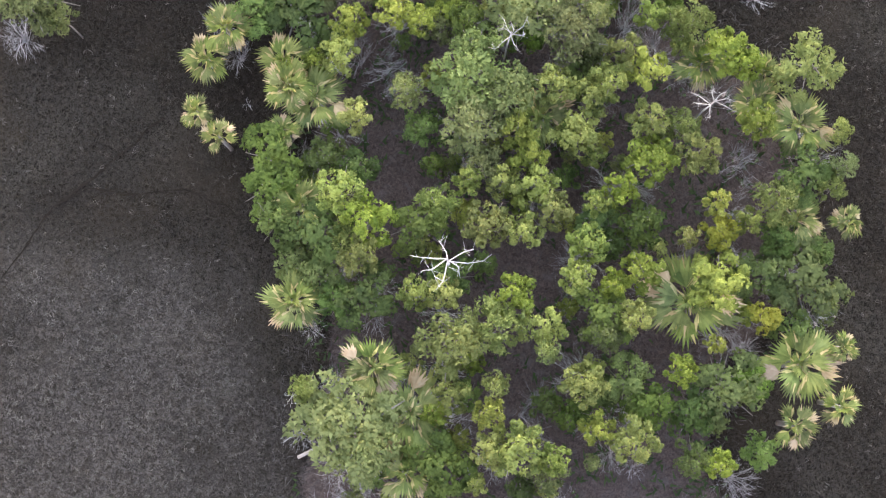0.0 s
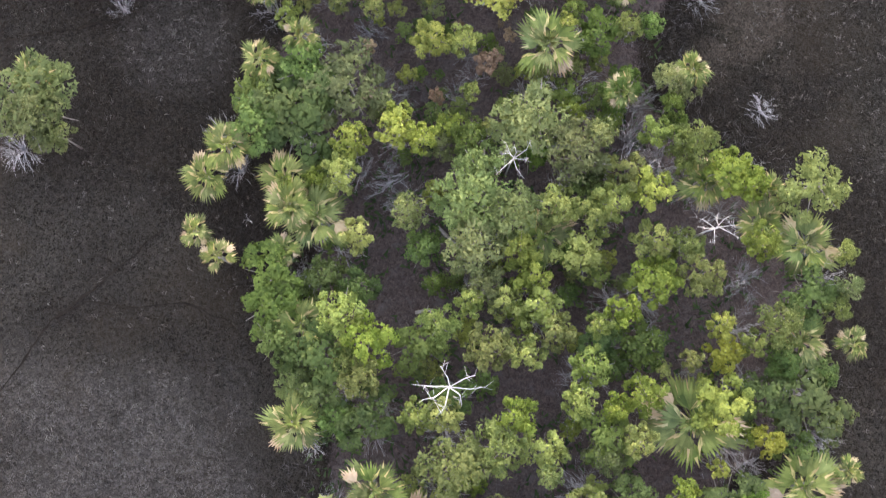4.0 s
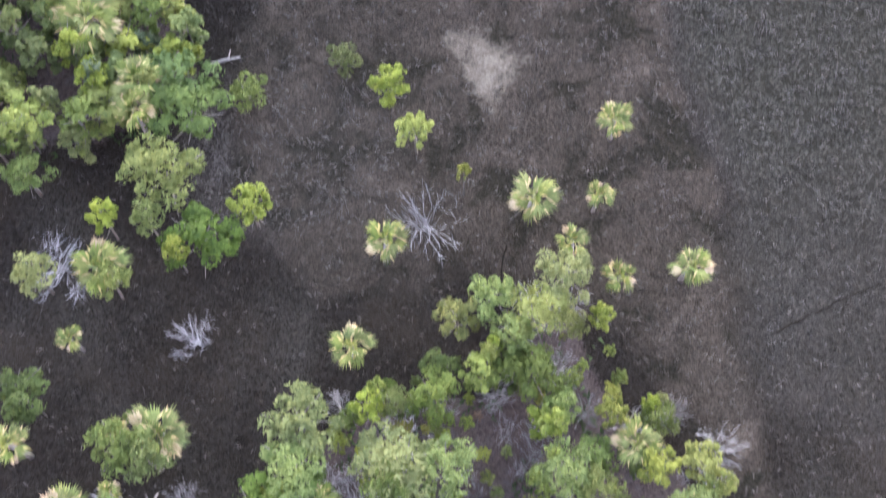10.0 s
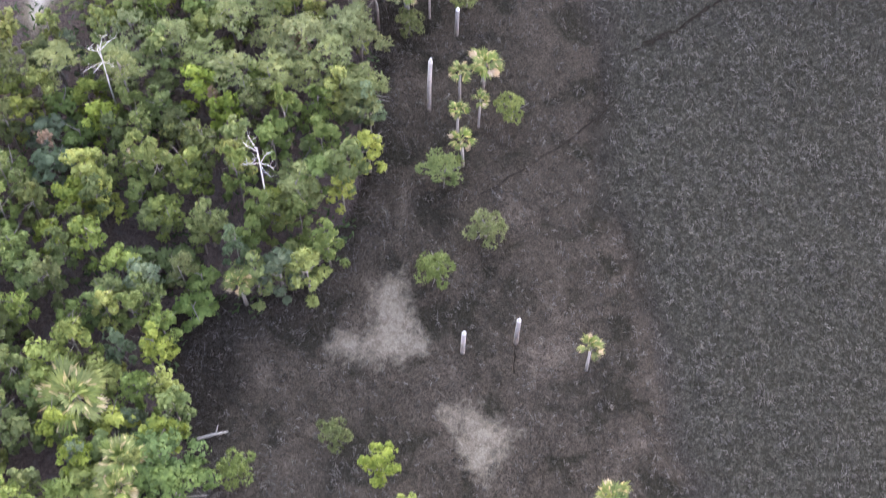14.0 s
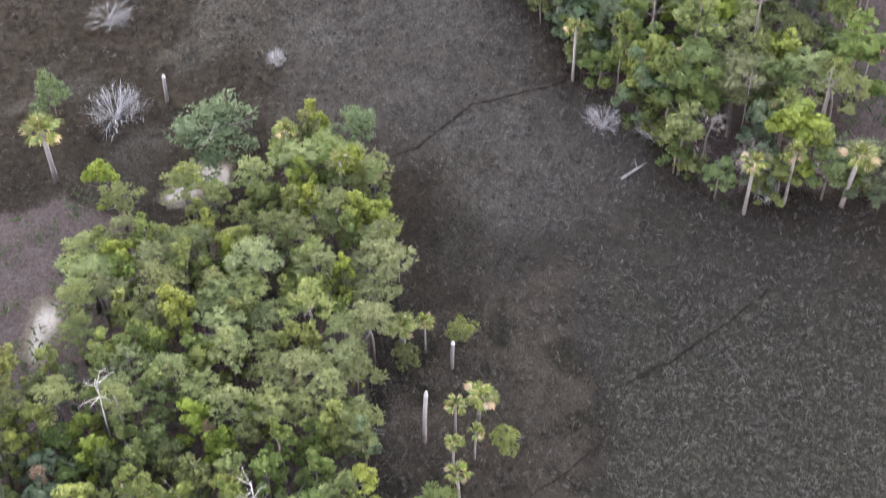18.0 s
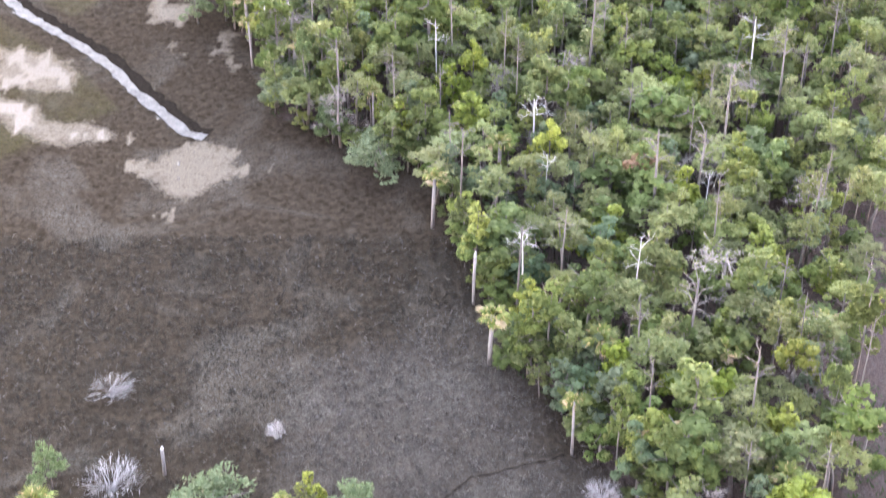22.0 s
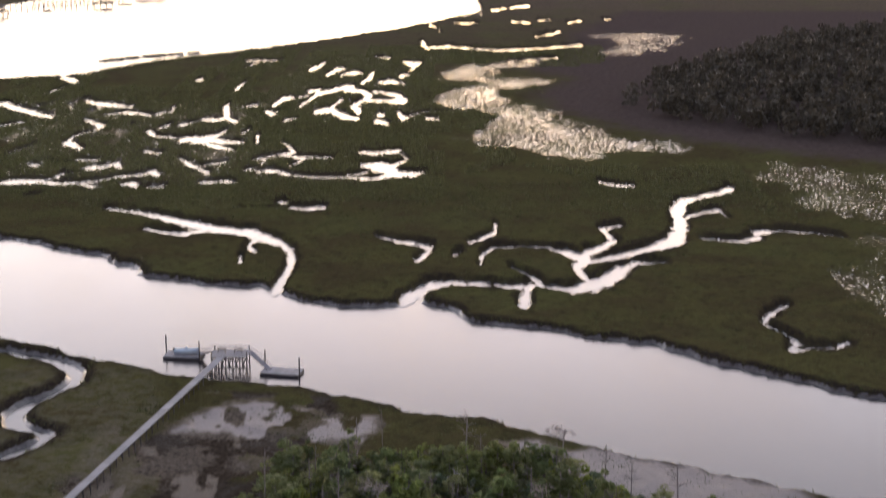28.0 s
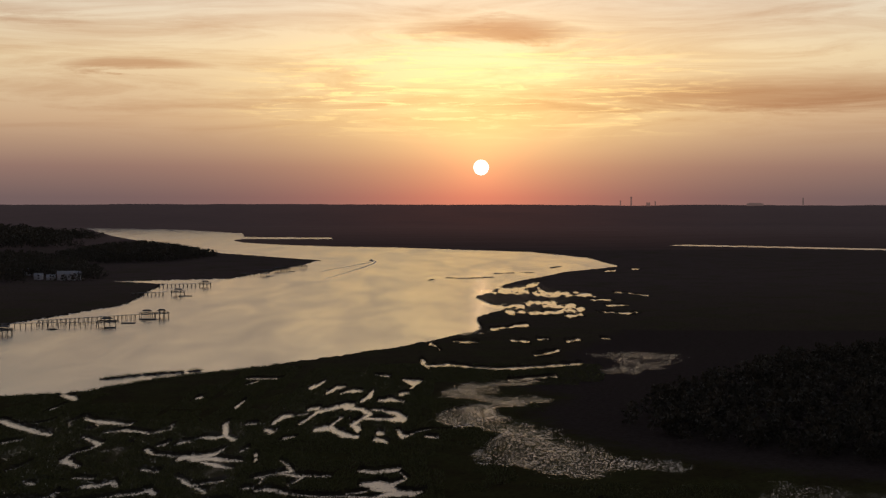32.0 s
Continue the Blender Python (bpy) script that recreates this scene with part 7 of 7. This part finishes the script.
# ---- the far shore: docks, houses, a passing boat, chimneys ----
def shelter(x, y, turn, sx, sy, label):
    """A low roofed landing on posts."""
    shed = tagged(new("dock_shelter"), label, "shelter", "dock shelters")
    for i in range(int(sx / 0.9)):
        timber("deck_plank", shed, (-sx / 2 + 0.45 + i * 0.9, -sy / 2, 1.9), (-sx / 2 + 0.45 + i * 0.9, sy / 2, 1.9), 0.86, 0.1, PLANK)
    for q in (-0.46, -0.15, 0.15, 0.46):
        for w in (-0.42, 0.42):
            pile("post", shed, q * sx, w * sy, -1.9, 4.3 if abs(q) < 0.4 else 2.6, 0.24, POST)
    for w in (-0.5, 0.5):
        timber("railing", shed, (-sx / 2, w * sy, 2.8), (sx / 2, w * sy, 2.8), 0.16, 0.3, POST)
        timber("beam", shed, (-sx / 2, w * sy * 0.9, 1.72), (sx / 2, w * sy * 0.9, 1.72), 0.16, 0.26, POST)
    g = Geo()
    rx, ry = sx * 0.3, sy * 0.58
    for s in (-1, 1):
        g.face((-rx * 0.55, 0, 5.3), (rx * 0.55, 0, 5.3), (rx, s * ry, 4.2), (-rx, s * ry, 4.2))
        g.face((s * rx, -ry, 4.2), (s * rx, ry, 4.2), (s * rx * 0.55, 0, 5.3))
    g.box((0, 0, 4.16), (rx * 1.98, ry * 1.98, 0.1))
    part("roof", g.mesh("roof", ROOF), shed)
    shed.location, shed.rotation_euler = (x, y, 0), (0, 0, turn)


def landing(x, y, sx, sy, turn=0.1):
    ob = float_dock(x, y, sx, sy, turn, "dark floating landing beside a far dock")
    return ob


pier_walk((-322, 1093), (-243, 1113), 2.2, 1.8, 3.6, "long timber dock reaching from the far shore into the river", "far docks", 0.24)
pier_walk((-290, 1122), (-231, 1184), 2.2, 1.8, 3.6, "long timber dock running beside another one", "far docks", 0.24)
pier_walk((-290, 1583), (-252, 1598), 2.2, 1.8, 3.8, "timber dock ending in a roofed shelter", "far docks", 0.24)
pier_walk((-288, 1438), (-260, 1460), 2.2, 1.8, 3.8, "timber dock with a low landing on the far river", "far docks", 0.24)
pier_walk((-240, 1815), (-215, 1816), 2.2, 1.8, 4.0, "short timber dock at the grassy spit", "far docks", 0.24)
pier_walk((-232, 1900), (-214, 1910), 2.2, 1.8, 4.0, "short timber dock off the grassy spit", "far docks", 0.24)
pier_walk((-212, 1962), (-189, 2002), 2.2, 1.8, 4.0, "short timber dock near the tip of the spit", "far docks", 0.24)
pier_walk((-312, 1042), (-297, 1046), 2.2, 1.8, 3.6, "short timber dock on the near end of the far shore", "far docks", 0.24)
for x, y, turn, sx, sy in ((-240, 1116, 0.2, 13, 6), (-226, 1190, 0.5, 11, 6), (-216, 1196, 0.3, 11, 6), (-246, 1598, 0.2, 12, 7), (-250, 1462, 0.2, 13, 6), (-293, 1047, 0.1, 11, 6), (-211, 1818, 0.1, 11, 7), (-208, 1914, 0.2, 10, 7), (-199, 1930, 0.2, 11, 7), (-184, 2006, 0.3, 10, 7)):
    shelter(x, y, turn, sx, sy, "low dark roofed shelter on posts at a far dock's end")
for x, y, sx, sy in ((-229, 1136, 10, 3.2), (-234, 1098, 8, 3), (-222, 1172, 13, 3.4), (-240, 1444, 12, 3.4), (-204, 1806, 10, 3.4), (-190, 1918, 8, 3.2)):
    landing(x, y, sx, sy)
for ax, ay, bx, by, wide in ((-312, 1072, -298, 1084, 7), (-274, 1080, -266, 1084, 5), (-250, 1150, -240, 1158, 6)):
    # low grassy oyster banks beside the docks
    ob = tagged(new("oyster_bank"), "low dark oyster bank rising from the river", "mud bank", "oyster banks")
    g = Geo()
    g.tube([(0, 0, -0.5), ((bx - ax) * 0.3, (by - ay) * 0.4, 0.1), ((bx - ax) * 0.7, (by - ay) * 0.6, 0.0), (bx - ax, by - ay, -0.5)], [0.4, wide * 0.17, wide * 0.15, 0.3], 9)
    part("mound", g.mesh("mound", POST, True), ob)
    ob.location = (ax, ay, WATER_LEVEL)


def gable(g, x, y, sx, sy, h, rise):
    """A pitched roof over a block, with its two gable ends."""
    for s in (-1, 1):
        g.face((x - sx / 2 - 0.5, y, h + rise), (x + sx / 2 + 0.5, y, h + rise), (x + sx / 2 + 0.5, y + s * (sy / 2 + 0.5), h - 0.15), (x - sx / 2 - 0.5, y + s * (sy / 2 + 0.5), h - 0.15))
        g.face((x + s * sx / 2, y - sy / 2, h), (x + s * sx / 2, y + sy / 2, h), (x + s * sx / 2, y, h + rise))


def house(x, y, turn, sx, sy, h, wings, label):
    """A white house: a main block, gabled wings toward the water, a porch and windows."""
    ob = tagged(new("house"), label, "house", "far shore houses")
    g, roof = Geo(), Geo()
    g.box((0, 0, h / 2), (sx, sy, h))
    gable(roof, 0, 0, sx, sy, h, sy * 0.3)
    for i, (wx, ww, wh) in enumerate(wings):
        g.box((wx, -sy / 2 - 1.6, wh / 2), (ww, 3.6, wh))
        front = Geo()
        k = -sy / 2 - 3.4
        front.face((wx - ww / 2, k, wh), (wx + ww / 2, k, wh), (wx, k, wh + ww * 0.34))
        part("gable", front.mesh("gable", WHITE), ob)
        for s in (-1, 1):
            roof.face((wx, k - 0.4, wh + ww * 0.36), (wx, 0, wh + ww * 0.36), (wx + s * (ww / 2 + 0.4), 0, wh - 0.1), (wx + s * (ww / 2 + 0.4), k - 0.4, wh - 0.1))
        for level in range(2):
            win = Geo()
            win.box((wx, k - 0.03, 1.7 + level * 3.1), (ww * 0.42, 0.1, 1.5))
            part("window", win.mesh("window", GLASS_DARK), ob)
    part("wall", g.mesh("wall", WHITE), ob)
    part("roof", roof.mesh("roof", PALE_ROOF), ob)
    for i in range(int(sx / 5)):
        px = -sx / 2 + 2.5 + i * 5
        if all(abs(px - q[0]) > q[1] / 2 + 1 for q in wings):
            for level in range(2):
                win = Geo()
                win.box((px, -sy / 2 - 0.03, 1.7 + level * 3.1), (1.3, 0.1, 1.5))
                part("window", win.mesh("window", GLASS_DARK), ob)
    porch = Geo()
    porch.box((0, -sy / 2 - 1.2, 3.1), (sx * 0.96, 2.4, 0.18))
    part("porch_roof", porch.mesh("porch_roof", WHITE), ob)
    ob.location, ob.rotation_euler = (x, y, 0), (0, 0, turn)


house(-411, 1706, 0.2, 25, 11, 6.4, [(-7, 6, 6.4), (4, 7, 6.8), (10.5, 4, 5.0)], "large white house with gabled wings on the far shore")
house(-430, 1702, 0.2, 9, 8, 3.6, [(0, 4, 3.4)], "low white cottage beside a larger house")
house(-446, 1712, 0.1, 9, 8, 4.6, [(1, 5, 4.4)], "small white gabled house on the far shore")
house(-488, 1800, 0.2, 18, 10, 5.2, [(-4, 6, 5.2)], "white house half hidden by dark trees")

runabout = tagged(new("motor_boat"), "small motor boat under way on the wide river", "boat")
part("hull", hull_mesh(7.0, 2.4, 1.0).mesh("hull", WHITE), runabout)
g = Geo()
g.box((-0.4, 0, 1.5), (2.0, 1.6, 1.3), 0, 0.8)
part("cabin", g.mesh("cabin", MOTOR), runabout)
runabout.location, runabout.rotation_euler = (-109, 2251, WATER_LEVEL - 0.1), (0, 0, 2.4)

# the boat's wake: two low foaming ridges drawn out behind it
for side, bend in ((-1, 1.0), (1, 1.6)):
    g, rows = Geo(), []
    for i in range(60):
        t = i / 59
        px = -109 + 42 * t - 78 * t * t + side * 9 * t
        py = 2251 - 30 * t - 420 * t * t * bend * 0.7
        w = 0.5 + 1.4 * math.sin(math.pi * min(1, t * 1.02)) * (0.6 + 0.4 * math.sin(i * 1.9))
        rows.append((px, py, w))
    for (ax, ay, aw), (bx, by, bw) in zip(rows[:-1], rows[1:]):
        z = WATER_LEVEL + 0.03
        g.face((ax - aw, ay, z), (ax, ay, z + 0.25), (bx, by, z + 0.25), (bx - bw, by, z))
        g.face((ax, ay, z + 0.25), (ax + aw, ay, z), (bx + bw, by, z), (bx, by, z + 0.25))
    part("wake", g.mesh("wake", FOAM), runabout, "thin pale wake trailing over the water").matrix_parent_inverse = runabout.matrix_basis.inverted()


def chimney(px, height, r, label):
    """A stack on the skyline, 4855 m off; px is its bearing's tangent."""
    ob = tagged(new("chimney_stack"), label, "chimney", "skyline stacks")
    g = Geo()
    g.tube([(0, 0, 55), (0, 0, height)], [r * 1.2, r], 10)
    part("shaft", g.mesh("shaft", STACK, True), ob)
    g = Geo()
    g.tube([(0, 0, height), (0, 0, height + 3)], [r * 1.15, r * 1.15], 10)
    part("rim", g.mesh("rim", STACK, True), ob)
    ob.location = (px * 4855, 4880, 0)


for px, height, r in ((0.1190, 91, 2.6), (0.1120, 79, 2.0), (0.1345, 77, 2.0), (0.1300, 73, 6.0), (0.2300, 88, 2.2)):
    chimney(px, height, r, "tall hazy factory chimney on the horizon")
mill = tagged(new("factory_building"), "long low hazy factory hall on the horizon", "factory")
g = Geo()
g.box((0, 0, 64), (52, 14, 18), 0, 0.97)
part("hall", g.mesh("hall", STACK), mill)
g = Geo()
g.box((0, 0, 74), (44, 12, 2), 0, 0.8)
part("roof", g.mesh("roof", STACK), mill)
mill.location = (0.199 * 4855, 4880, 0)
